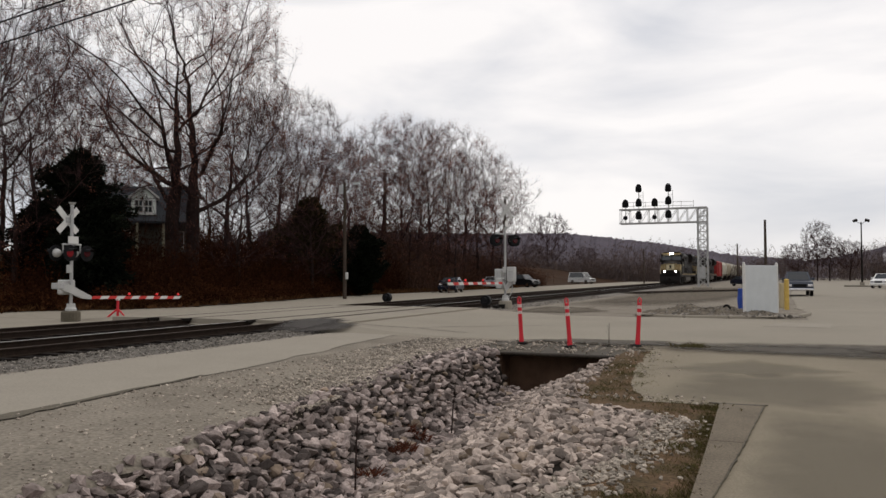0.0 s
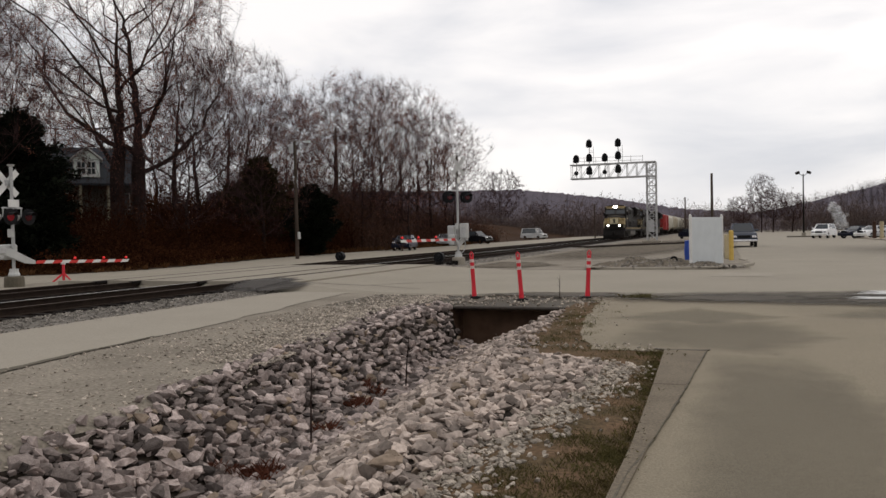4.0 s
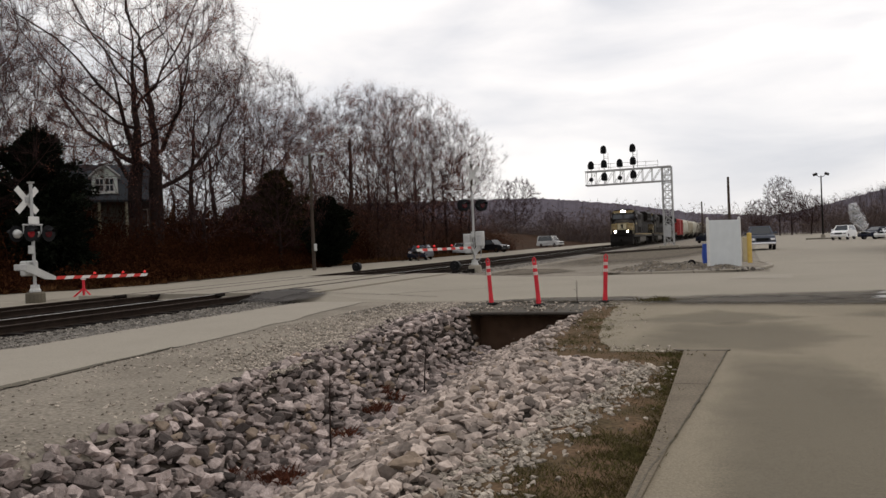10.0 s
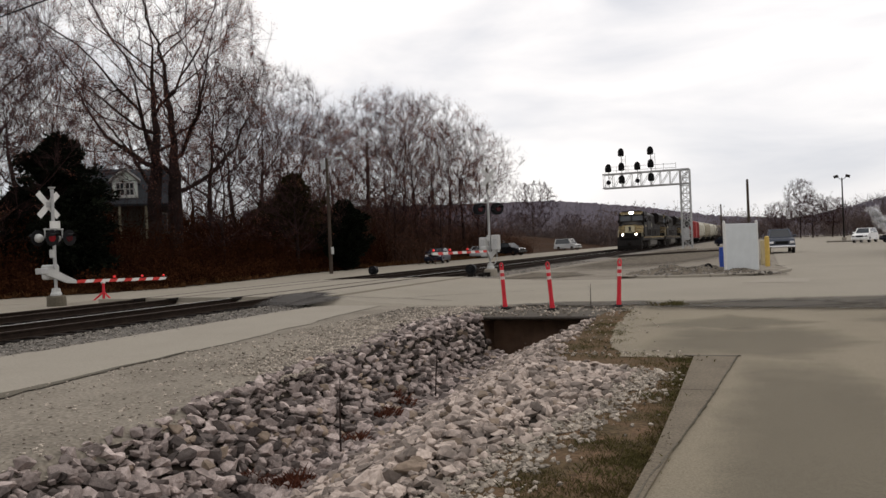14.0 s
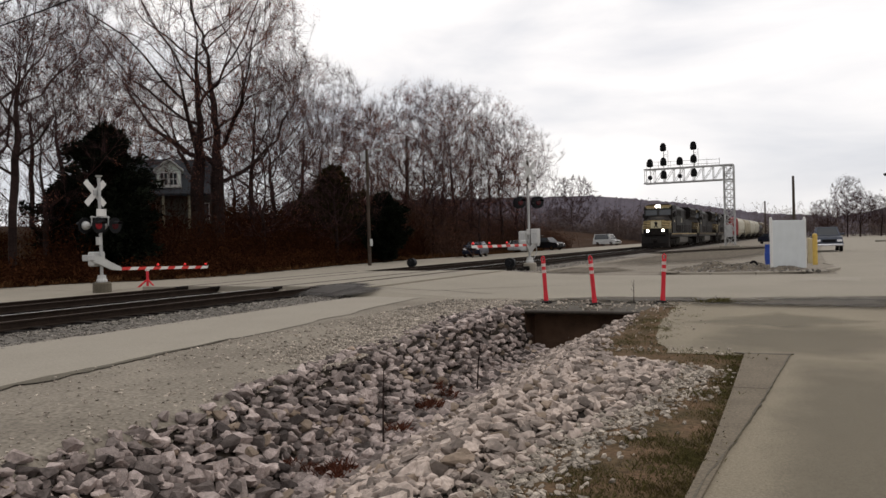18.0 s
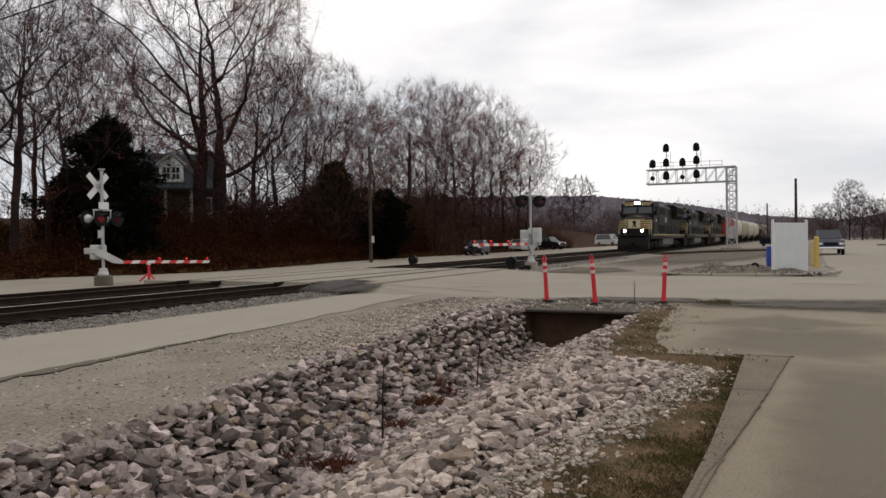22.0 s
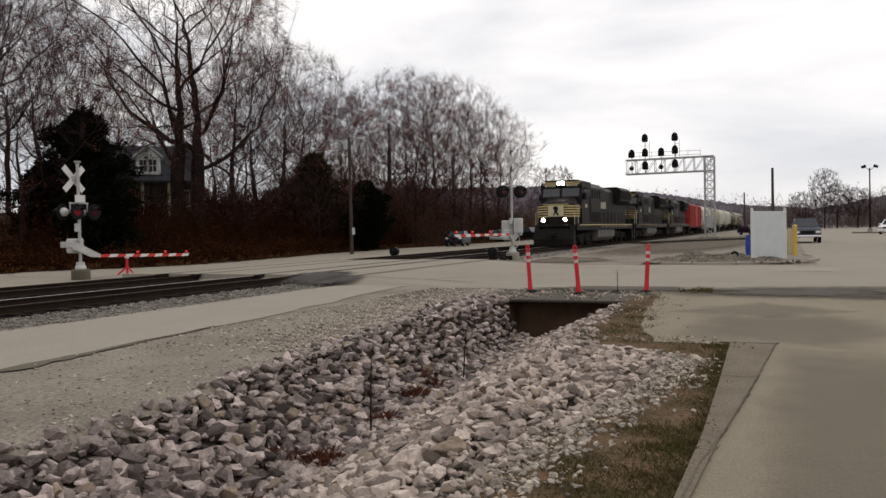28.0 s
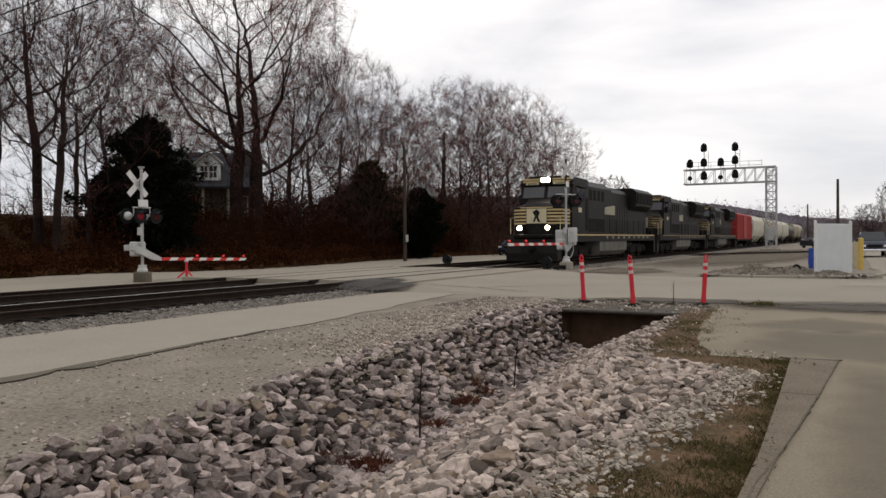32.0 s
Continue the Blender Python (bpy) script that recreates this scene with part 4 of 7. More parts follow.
for cx, cy, rad, h in ((-2.4, 13.5, 0.3, 0.05), (-2.6, 12.3, 0.35, 0.05), (-2.45, 11.6, 0.3, 0.05), (-2.7, 14.8, 0.3, 0.04)):
    for _ in range(int(140 * rad)):
        gs.append((cx + rng.gauss(0, rad * 0.6), cy + rng.gauss(0, rad * 0.8), 0.008, h * rng.uniform(0.2, 0.9), 8))
for _ in range(420):
    y = rng.uniform(3, 10.7)
    if noise.noise((y * 0.9, 3.3, 1.0)) > -0.3:
        gs.append((kerb_edges(y)[0] - abs(rng.gauss(0, 0.06)), y, 0.004, rng.uniform(0.012, 0.04), 12))
straw = []
for _ in range(800):
    y = rng.uniform(3, 10.6)
    x = rng.uniform(rock_edge(y), -0.78)
    if noise.noise((x * 1.6, y * 1.1, 14)) > -0.05:
        straw.append((x, y, 0.004, rng.uniform(0.008, 0.03), 6))
blades("dead_grass", straw, M["straw"], "flattened tan dead grass beside the kerb", "grass")
blades("grass", gs, M["grass"], "short dull green and straw winter grass", "grass")
ws = []
for cx, cy, n in ((-4.4, 6.55, 34), (-4.75, 6.6, 16), (-4.85, 9.8, 26), (-5.0, 10.6, 14), (-4.2, 5.2, 10), (-4.7, 8.4, 10), (-4.0, 4.4, 8)):
    for _ in range(n // 2):
        x, y = cx + rng.gauss(0, 0.09), cy + rng.gauss(0, 0.12)
        ws.append((x, y, land(x, y) + 0.08, rng.uniform(0.05, 0.15), 22))
blades("weeds", ws, M["weed"], "dead rust-red weeds in the ditch", "weeds", 0.0024)
for x, y, z0, z1, lean in ((-4.0, 6.93, -0.45, 0.3, 0.02), (-4.3, 10.12, -0.5, 0.22, 0.06), (-3.9, 18.9, 0.0, 0.55, 0.01)):
    st = thing("dead_stalk", "thin dark dead stalk standing among stones", "stalk", pose(x, y, z0))
    part("stem", Mesh().tube([(0, 0, 0), (lean * 0.4, 0, (z1 - z0) * 0.5), (lean, 0.01, z1 - z0)], [0.011, 0.009, 0.004], 5), M["bark"], st)
    for k in range(4):
        h = (z1 - z0) * rng.uniform(0.35, 0.95)
        part("side_twig", Mesh().tube([(lean * 0.7, 0, h), (lean + rng.uniform(-0.09, 0.09), rng.uniform(-0.05, 0.05), h + 0.08)], [0.004, 0.002], 3), M["bark"], st)


# ---- flexible posts by the culvert ----
def post_marker(x, y, lx, ly):
    t = thing("delineator_post", "faded red plastic delineator post with pale bands", "post", pose(x, y, 0.0, ly, lx, 0), "posts by the culvert")
    part("base", Mesh().tube([(0, 0, 0), (0, 0, 0.035), (0, 0, 0.06)], [0.14, 0.14, 0.07], 14), M["rubber"], t, "dark rubber base")
    part("tube", Mesh().tube([(0, 0, 0.05), (0, 0, 0.3), (0, 0, 1.02), (0, 0, 1.04)], [0.062, 0.05, 0.05, 0.04], 14), M["orange"], t, smooth=False)
    for z in (0.74, 0.9):
        part("reflective_band", Mesh().tube([(0, 0, z), (0, 0, z + 0.075)], 0.0525, 14), M["refl"], t, "pale reflective band")
    part("loop_top", Mesh().tube([(-0.035, 0, 1.03), (-0.035, 0, 1.12), (0, 0, 1.16), (0.035, 0, 1.12), (0.035, 0, 1.03)], 0.018, 6), M["orange"], t)
    return t


post_marker(-5.96, 18.5, -3.0, 0)
post_marker(-4.63, 18.04, -4.0, 1)
post_marker(-3.21, 18.82, 3.0, -1)
# ---- crossing masts with gates ----
def lamp_unit(parent, x, y, z, face, dim):
    """A flasher: round black backing plate, hood and red lens; face is +1 or -1 along x."""
    u = part("flasher", Mesh().tube([(x, y, z), (x - 0.06 * face, y, z), (x - 0.17 * face, y, z), (x - 0.2 * face, y, z)], [0.16, 0.16, 0.11, 0.04], 16), M["alum"], parent, "dull silver flasher housing")
    part("backing_plate", Mesh().tube([(x, y, z), (x + 0.012 * face, y, z)], 0.3, 24), M["black"], u)
    part("lens", Mesh().tube([(x + 0.014 * face, y, z), (x + 0.05 * face, y, z)], [0.15, 0.12], 18), M["lens_red" if dim else "lens_dark"], u, "red lens")
    hood = Mesh()
    arc = [(math.cos(a) * 0.165, math.sin(a) * 0.165) for a in [radians(20 + 14 * k) for k in range(11)]]
    hood.add([(x + d * face, y + p[0], z + p[1]) for d in (0.014, 0.3) for p in arc], [(i, i + 1, 12 + i, 11 + i) for i in range(10)])
    part("hood", hood, M["black"], u)
    return u


def crossing_mast(x, y, height, arm_dir, arm_len, arm_z, support, group, turn=0.0, back="white", pole="galv", rear=False, droop=0.03, lamp_turn=0.0, lamp_drop=0.0, reach=0.38):
    t = thing("crossing_gate", "galvanised crossing mast with crossbuck, red flashers and lowered gate", "crossing gate", pose(x, y, 0.05), group)
    part("foundation", Mesh().tube([(0, 0, -0.2), (0, 0, 0.3), (0, 0, 0.36)], [0.34, 0.33, 0.28], 16), M["concrete" if support == 0 else "dirt_and_shade"], t, "stained round concrete footing")
    part("junction_base", Mesh().tube([(0, 0, 0.34), (0, 0, 0.42), (0, 0, 0.5), (0, 0, 0.62)], [0.2, 0.2, 0.16, 0.15], 12), M["alum"], t)
    part("mast", Mesh().tube([(0, 0, 0.5), (0, 0, height - 1.4)], 0.058, 14), M["galv"], t)
    part("upper_mast", Mesh().tube([(0, 0, height - 1.4), (0, 0, height)], 0.0585, 14), M[pole], t)
    part("cap", Mesh().tube([(0, 0, height), (0, 0, height + 0.05), (0, 0, height + 0.08)], [0.075, 0.07, 0.02], 12), M["galv"], t)
    zx = height - 0.5
    sb_, so = (-0.19, -0.1) if rear else (0.0, 0.0)         # a sign on the far side of its mast, seen from behind
    xb = part("crossbuck", Mesh().box(0.07 + sb_, 0.085 + sb_ * 0.7, -0.1 + so, 0.1, zx - 0.1, zx + 0.1), M["galv"], t, "white crossbuck sign")
    for sgn in (-1, 1):
        b = Mesh()
        b.m = pose(0, 0, 0, 0, 0, turn) @ pose(0.095 + sb_ + 0.012 * sgn, so, zx, sgn * 45, 0, 0)
        b.box(-0.004, 0.004, -0.61, 0.61, -0.115, 0.115)
        blade = part("blade", b, M[back], xb, "white sign blade")
    part("track_count_sign", Mesh().box(0.075, 0.085, -0.23, 0.23, zx - 0.87, zx - 0.6, 0.004), M["white"], t, "small white plate")
    zl = height - 1.72 - lamp_drop
    turned = pose(0, 0, 0, 0, 0, lamp_turn)
    part("crossarm", Mesh().tube([(0, -reach - 0.04, zl + 0.32), (0, reach + 0.04, zl + 0.32)], 0.03, 8), M["galv"], t, at=turned)
    for side in (-reach, reach):
        part("lamp_bracket", Mesh().tube([(0, side, zl + 0.32), (0, side, zl)], 0.025, 8), M["galv"], t, at=turned)
        for face in (-1, 1):
            u = lamp_unit(t, (0.2 if rear else 0.12) * face, side + (0.13 * face if rear else 0.0), zl, face, rear and side < 0 < face)
            u.matrix_basis = turned
    part("bell", Mesh().tube([(0, 0, height + 0.06), (0, 0, height + 0.12), (0, 0, height + 0.16)], [0.03, 0.12, 0.13], 14), M["alum"], t)
    part("small_box", Mesh().box(-0.09, 0.09, -0.16, -0.05, 1.75, 2.05, 0.015), M["alum"], t)
    # mechanism, counterweight and arm
    d = arm_dir
    mech = part("gate_mechanism", Mesh().box(-0.42, -0.08, -0.28, 0.28, 0.95, 1.5, 0.05), M["alum"], t, "pale grey mechanism housing")
    part("mechanism_door", Mesh().box(-0.435, -0.42, -0.2, 0.2, 1.05, 1.42, 0.005), M["alum"], mech)
    cw = Mesh()
    cw.prism([(-0.2 * d, 1.02), (0.35 * d, 0.8), (0.8 * d, arm_z - 0.06), (0.8 * d, arm_z + 0.06), (0.3 * d, 1.1), (-0.2 * d, 1.34), (-0.75 * d, 1.36), (-0.75 * d, 1.2)], 0.09, 0.16)
    arm = part("arm_bracket", cw, M["alum"], t, "dull aluminium arm bracket")
    part("counterweight", Mesh().box(-0.02, 0.26, min(-0.85 * d, -0.5 * d), max(-0.85 * d, -0.5 * d), 1.17, 1.39, 0.02), M["galv"], arm, "dull steel counterweight")
    n = 12
    for k in range(n):
        a, b = 0.8 + (arm_len - 0.8) * k / n, 0.8 + (arm_len - 0.8) * (k + 1) / n
        r0 = arm_z + droop * k / n
        seg = Mesh().prism([(d * a, r0 - 0.06), (d * b, r0 - 0.055), (d * (b + 0.1), r0 + 0.055), (d * (a + 0.1), r0 + 0.06)], 0.105, 0.145)
        part("arm_stripe", seg, M["red" if k % 2 == 0 else "white"], arm, "red stripe" if k % 2 == 0 else "white stripe")
    for f in (0.4, 0.72, 0.985):
        yl = d * (0.8 + (arm_len - 0.8) * f)
        l = part("arm_lamp", Mesh().box(0.08, 0.17, yl - 0.05, yl + 0.05, arm_z + droop * f + 0.06, arm_z + droop * f + 0.1, 0.01), M["black"], t)
        part("lens", Mesh().ball((0.125, yl, arm_z + droop * f + 0.14), 0.055, 10), M["lamp_red"], l, "glowing red lens")
    if support:
        ys = d * support
        sp = thing("gate_rest", "red tripod stand holding up the gate arm", "stand", pose(x + 0.125, y + ys, 0.05))
        part("column", Mesh().tube([(0, 0, 0), (0, 0, arm_z - 0.12)], 0.05, 10), M["orange"], sp)
        part("brace", Mesh().tube([(0, 0, 0.35), (-0.25, -0.3, 0.0)], 0.035, 8), M["orange"], sp)
        part("brace", Mesh().tube([(0, 0, 0.35), (0.3, 0.12, 0.0)], 0.035, 8), M["orange"], sp)
        part("fork", Mesh().box(-0.07, 0.07, -0.05, 0.05, arm_z - 0.14, arm_z - 0.1), M["white"], sp)
    return t


g1 = crossing_mast(-24.15, 21.05, 4.2, 1, 5.5, 0.82, 2.1, "crossing gates", rear=True, droop=-0.13)
g2 = crossing_mast(-12.85, 37.35, 5.45, -1, 7.6, 1.25, 0, "crossing gates", -22, "alum", "wood", lamp_turn=-40, lamp_drop=0.35, reach=0.52)
# relay boxes and conduit on the mast by the lot
part("relay_box", Mesh().box(-0.5, -0.14, -0.2, 0.2, 1.3, 1.95, 0.03), M["alum"], g2, "grey relay box")
part("relay_box", Mesh().box(0.14, 0.52, -0.2, 0.2, 1.3, 2.05, 0.03), M["alum"], g2, "grey relay box")
for u in (-0.42, 0.22):
    part("box_door", Mesh().box(u, u + 0.22, -0.215, -0.2, 1.42, 1.84, 0.006), M["galv"], g2)
part("conduit", Mesh().tube([(0.25, 0.3, 1.35), (0.25, 0.36, 0.9), (0.2, 0.2, 0.62), (0.05, 0.05, 0.5)], 0.025, 8), M["galv"], g2)

for x, y in ((-20.6, 39.4), (-13.55, 36.45)):
    t = thing("dwarf_signal", "squat black dwarf signal beside the track", "signal", pose(x, y, 0.03), "dwarf signals")
    part("base", Mesh().box(-0.16, 0.16, -0.16, 0.16, 0, 0.18, 0.02), M["grime"], t)
    part("head", Mesh().tube([(0, -0.14, 0.4), (0, 0.16, 0.4)], [0.26, 0.24], 18), M["black"], t)
    part("hood", Mesh().tube([(0, -0.28, 0.42), (0, -0.14, 0.42)], [0.12, 0.13], 12), M["black"], t)
for k in range(5):
    t = thing("cable_box", "low dark trackside cable box", "box", pose(-13.1 + 0.2 * (k % 2), 36.6 + 0.35 * k, 0.02, 0, 0, 10 * k), "trackside boxes")
    part("body", Mesh().box(-0.15, 0.15, -0.12, 0.12, 0, 0.16 + 0.03 * k % 0.1, 0.02), M["grime"], t)
    part("lid", Mesh().box(-0.16, 0.16, -0.13, 0.13, 0.19, 0.215, 0.008), M["grime"], t)


# ---- cantilever signal bridge ----
def signal_head(parent, x, y, z, r=0.38):
    out = Mesh()
    prof = [(x + r * math.cos(a) * 0.9, z + r * 1.25 * math.sin(a) + 0.02) for a in [radians(30 * k) for k in range(7)]] + [(x - r * 0.9, z - r * 0.9), (x - r * 0.6, z - r * 1.2), (x + r * 0.6, z - r * 1.2), (x + r * 0.9, z - r * 0.9)]
    out.prism(prof, y - 0.02, y + 0.02, "y")
    h = part("signal_head", out, M["black"], parent, "black rounded signal head")
    part("housing", Mesh().box(x - 0.24, x + 0.24, y + 0.02, y + 0.32, z - 0.3, z + 0.3, 0.04), M["black"], h)
    for dx, dz in ((0, 0.17), (-0.15, -0.12), (0.15, -0.12)):
        part("lens_hood", Mesh().tube([(x + dx, y - 0.24, z + dz), (x + dx, y - 0.02, z + dz)], 0.1, 10), M["black"], h)


SB_Y = 94.8
sb = thing("signal_bridge", "galvanised lattice cantilever signal bridge over the tracks", "signal bridge", pose(0, 0, 0))
part("footing", Mesh().box(-9.6, -7.4, SB_Y - 0.9, SB_Y + 0.9, -0.2, 0.25, 0.04), M["concrete"], sb)
legs = [(-9.0, SB_Y - 0.55), (-7.95, SB_Y - 0.55), (-9.0, SB_Y + 0.55), (-7.95, SB_Y + 0.55)]
for x, y in legs:
    part("tower_leg", Mesh().box(x - 0.065, x + 0.065, y - 0.065, y + 0.065, 0.2, 9.4), M["galv"], sb)
lv = [0.35 + 0.9 * k for k in range(11)]
for (a, b) in (((-9.0, SB_Y - 0.55), (-7.95, SB_Y - 0.55)), ((-7.95, SB_Y - 0.55), (-7.95, SB_Y + 0.55)), ((-9.0, SB_Y + 0.55), (-7.95, SB_Y + 0.55)), ((-9.0, SB_Y - 0.55), (-9.0, SB_Y + 0.55))):
    for k in range(10):
        p, q = (a, b) if k % 2 else (b, a)
        part("lacing_bar", Mesh().tube([(*p, lv[k]), (*q, lv[k + 1])], 0.03, 4), M["galv"], sb)
        part("lacing_bar", Mesh().tube([(*q, lv[k]), (*p, lv[k + 1])], 0.022, 4), M["galv"], sb)
        part("strut", Mesh().tube([(*a, lv[k + 1]), (*b, lv[k + 1])], 0.03, 4), M["galv"], sb)
for y in (SB_Y - 0.55, SB_Y + 0.55):
    for z in (7.78, 9.45):
        part("chord", Mesh().box(-17.95, -7.95, y - 0.06, y + 0.06, z - 0.07, z + 0.07), M["galv"], sb)
    for k in range(9):
        xa = -17.85 + k * 1.1
        part("web_post", Mesh().tube([(xa, y, 7.78), (xa, y, 9.45)], 0.035, 4), M["galv"], sb)
        part("web_brace", Mesh().tube([(xa, y, 7.78), (xa + 1.1, y, 9.45)], 0.03, 4), M["galv"], sb)
part("walkway", Mesh().box(-17.9, -9.0, SB_Y - 0.5, SB_Y + 0.5, 7.83, 7.87), M["galv"], sb, "open grating walkway")
for z in (9.95, 10.4):
    part("handrail", Mesh().tube([(-17.8, SB_Y + 0.6, z), (-9.5, SB_Y + 0.6, z - 0.15)], 0.025, 5), M["galv"], sb)
for k in range(7):
    xa = -17.8 + k * 1.38
    part("rail_post", Mesh().tube([(xa, SB_Y + 0.6, 9.4), (xa, SB_Y + 0.6, 10.4)], 0.025, 5), M["galv"], sb)
part("ladder", Mesh().tube([(-8.3, SB_Y - 0.62, 0.4), (-8.3, SB_Y - 0.62, 9.4)], 0.02, 5).tube([(-8.65, SB_Y - 0.62, 0.4), (-8.65, SB_Y - 0.62, 9.4)], 0.02, 5), M["galv"], sb)
part("relay_case", Mesh().box(-8.85, -8.15, SB_Y - 0.85, SB_Y - 0.6, 1.2, 2.6, 0.03), M["galv"], sb, "grey relay case")
for x, zs in ((-17.15, (10.15,)), (-15.6, (11.92, 10.22, 8.7)), (-13.75, (10.18,)), (-12.2, (11.85, 10.35, 8.75))):
    part("signal_mast", Mesh().tube([(x, SB_Y - 0.62, 7.7), (x, SB_Y - 0.62, max(zs) + 0.2)], 0.05, 8), M["galv"], sb)
    for z in zs:
        signal_head(sb, x, SB_Y - 0.8, z, 0.4)
    if len(zs) == 3:
        part("side_ladder", Mesh().tube([(x + 0.45, SB_Y - 0.3, 9.4), (x + 0.45, SB_Y - 0.3, 11.6)], 0.025, 4).tube([(x, SB_Y - 0.5, 11.1), (x + 0.45, SB_Y - 0.3, 11.1)], 0.02, 4).tube([(x, SB_Y - 0.5, 10.9), (x + 0.45, SB_Y - 0.3, 10.9)], 0.02, 4), M["galv"], sb)
for x in (-17.18, -13.78):
    part("marker_lamp", Mesh().tube([(x, SB_Y - 0.85, 8.44), (x, SB_Y - 0.6, 8.44)], 0.26, 14), M["black"], sb, "round dark marker lamp")
# ---- trees ----
def tubes(segs, sides):
    """Many tapered segments as one vertex and face list. segs: (p, q, r0, r1)."""
    if not segs:
        return np.zeros((0, 3)), []
    P = np.array([s[0] for s in segs]); Q = np.array([s[1] for s in segs])
    r0 = np.array([s[2] for s in segs])[:, None]; r1 = np.array([s[3] for s in segs])[:, None]
    d = Q - P
    d /= np.linalg.norm(d, axis=1)[:, None] + 1e-9
    ref = np.where(np.abs(d[:, 2:3]) < 0.9, np.array([[0, 0, 1.0]]), np.array([[1.0, 0, 0]]))
    s = np.cross(d, ref); s /= np.linalg.norm(s, axis=1)[:, None]
    u = np.cross(d, s)
    V = np.zeros((len(segs), 2 * sides, 3))
    for k in range(sides):
        a = 2 * math.pi * k / sides
        o = s * math.cos(a) + u * math.sin(a)
        V[:, k], V[:, sides + k] = P + o * r0, Q + o * r1
    F = []
    for i in range(len(segs)):
        b = i * 2 * sides
        F += [(b + k, b + (k + 1) % sides, b + sides + (k + 1) % sides, b + sides + k) for k in range(sides)]
    return V.reshape(-1, 3), F


def turn_off(d, angle, r):
    d = d / np.linalg.norm(d)
    a = np.array([r.gauss(0, 1) for _ in range(3)])
    a -= d * (a @ d)
    a /= np.linalg.norm(a) + 1e-9
    return d * math.cos(angle) + a * math.sin(angle)


def grow(seed, height, wide=0.6, base=0.3, fork=0.4, n=760, limbs=7, twin=False, leafy=0, thick=1.0, lead=0.8, stout=0.0115):
    """A bare broadleaf: limbs, then branches that fill a rounded crown; segments by thickness, and spots for leaves."""
    r = random.Random(seed)
    P, D, up = [], [], []                                   # node place, direction, parent
    def node(p, d, parent):
        P.append(np.array(p, float)); D.append(np.array(d, float) / (np.linalg.norm(d) + 1e-9)); up.append(parent)
        return len(P) - 1
    def run(start, end, bend, k, wob):
        """k nodes from a node to a place, leaving along bend."""
        p = P[start]
        c = p + np.array(bend) * np.linalg.norm(end - p) * 0.5
        last, prev = start, p
        for i in range(1, k + 1):
            f = i / k
            q = p * (1 - f) ** 2 + c * 2 * f * (1 - f) + end * f * f + np.array([r.gauss(0, wob) for _ in range(3)])
            last = node(q, q - prev, last)
            prev = q
        return last
    stems = [(0.0, 0.0, 1.0)] + ([(0.8, 0.75, 0.93)] if twin else [])
    half = wide * height / 2
    def shell(a, f):
        """Crown radius at an angle and a height from 0 (base) to 1 (top)."""
        k = (4 * f * (1 - f)) ** 0.5 if f < 0.5 else (1 - ((f - 0.5) * 2) ** 2.4) ** 0.5
        return half * k * (0.86 + 0.42 * noise.noise((math.cos(a) * 1.1 + seed, math.sin(a) * 1.1, f * 2.4)))
    for sx, sy, sh in stems:
        at = node((sx, sy, -0.3), (0, 0, 1), -1)
        trunk = []
        tall = lead * sh
        lean = np.array([sx * 1.6 + r.gauss(0, 0.35), sy * 1.6 + r.gauss(0, 0.35), tall * height])
        drift = np.zeros(3)
        for i in range(1, 17):
            drift = drift + np.array([r.gauss(0, 0.005 * height), r.gauss(0, 0.005 * height), 0]) * (i > 4)
            q = np.array([sx, sy, -0.3]) * (1 - i / 16) + lean * i / 16 + drift
            at = node(q, q - P[at], at)
            trunk.append(at)
        m = limbs if not twin else (limbs + 1) // 2
        turn0 = r.uniform(0, 6.28)
        for i in range(m):
            a = turn0 + i * 2.4 + r.uniform(-0.4, 0.4)
            g = i / m                                       # from the lowest limb to the topmost
            z0 = fork * 0.7 + (lead * 0.85 - fork * 0.7) * g
            s = trunk[min(15, int(z0 / tall * 16))]
            f = min(0.95, max(0.3, (z0 + 0.3 - base) / (1 - base) + r.uniform(0.0, 0.25)))
            R = shell(a, min(0.85, f)) * r.uniform(0.7, 0.98)
            z = height * sh * (base + (1 - base) * f)
            out = np.array([math.cos(a) * 0.85, math.sin(a) * 0.85, 0.3 + 0.5 * g])
            k0 = len(P)
            run(s, np.array([P[s][0] + math.cos(a) * R, P[s][1] + math.sin(a) * R, z]), out, 9, 0.05 + height * 0.003)
            # each limb forks twice or three times on its way out
            for j in range(3):
                s2 = k0 + 2 + 2 * j
                a2 = a + r.choice((-1, 1)) * r.uniform(0.3, 0.95)
                f2 = min(0.97, f + r.uniform(-0.12, 0.3))
                R2 = shell(a2, min(0.9, f2)) * r.uniform(0.7, 1.0)
                z2 = height * sh * (base + (1 - base) * f2)
                run(s2, np.array([P[trunk[0]][0] + math.cos(a2) * R2, P[trunk[0]][1] + math.sin(a2) * R2, z2]), D[s2] * 0.8 + np.array([0, 0, 0.25]), 6, 0.05 + height * 0.003)
    done = np.array(P); dirs = np.array(D)
    cap = len(P) + n * 4 + 10
    NP = np.zeros((cap, 3)); ND = np.zeros((cap, 3))
    NP[:len(P)], ND[:len(P)] = done, dirs
    goals = []
    while len(goals) < n:
        f = r.random()
        a = r.uniform(0, 6.283)
        R = shell(a, f)
        if r.random() * half > R:
            continue
        goals.append(np.array([math.cos(a), math.sin(a), 0]) * R * r.random() ** 0.42 + np.array([stems[-1][0] / 2, 0, height * (base + (1 - base) * f)]))
    tips = []
    low = np.array(P)[:, 2] > base * height * 0.75
    ok = np.zeros(cap, bool); ok[:len(P)] = low
    for g in goals:
        k = len(P)
        v = g - NP[:k]
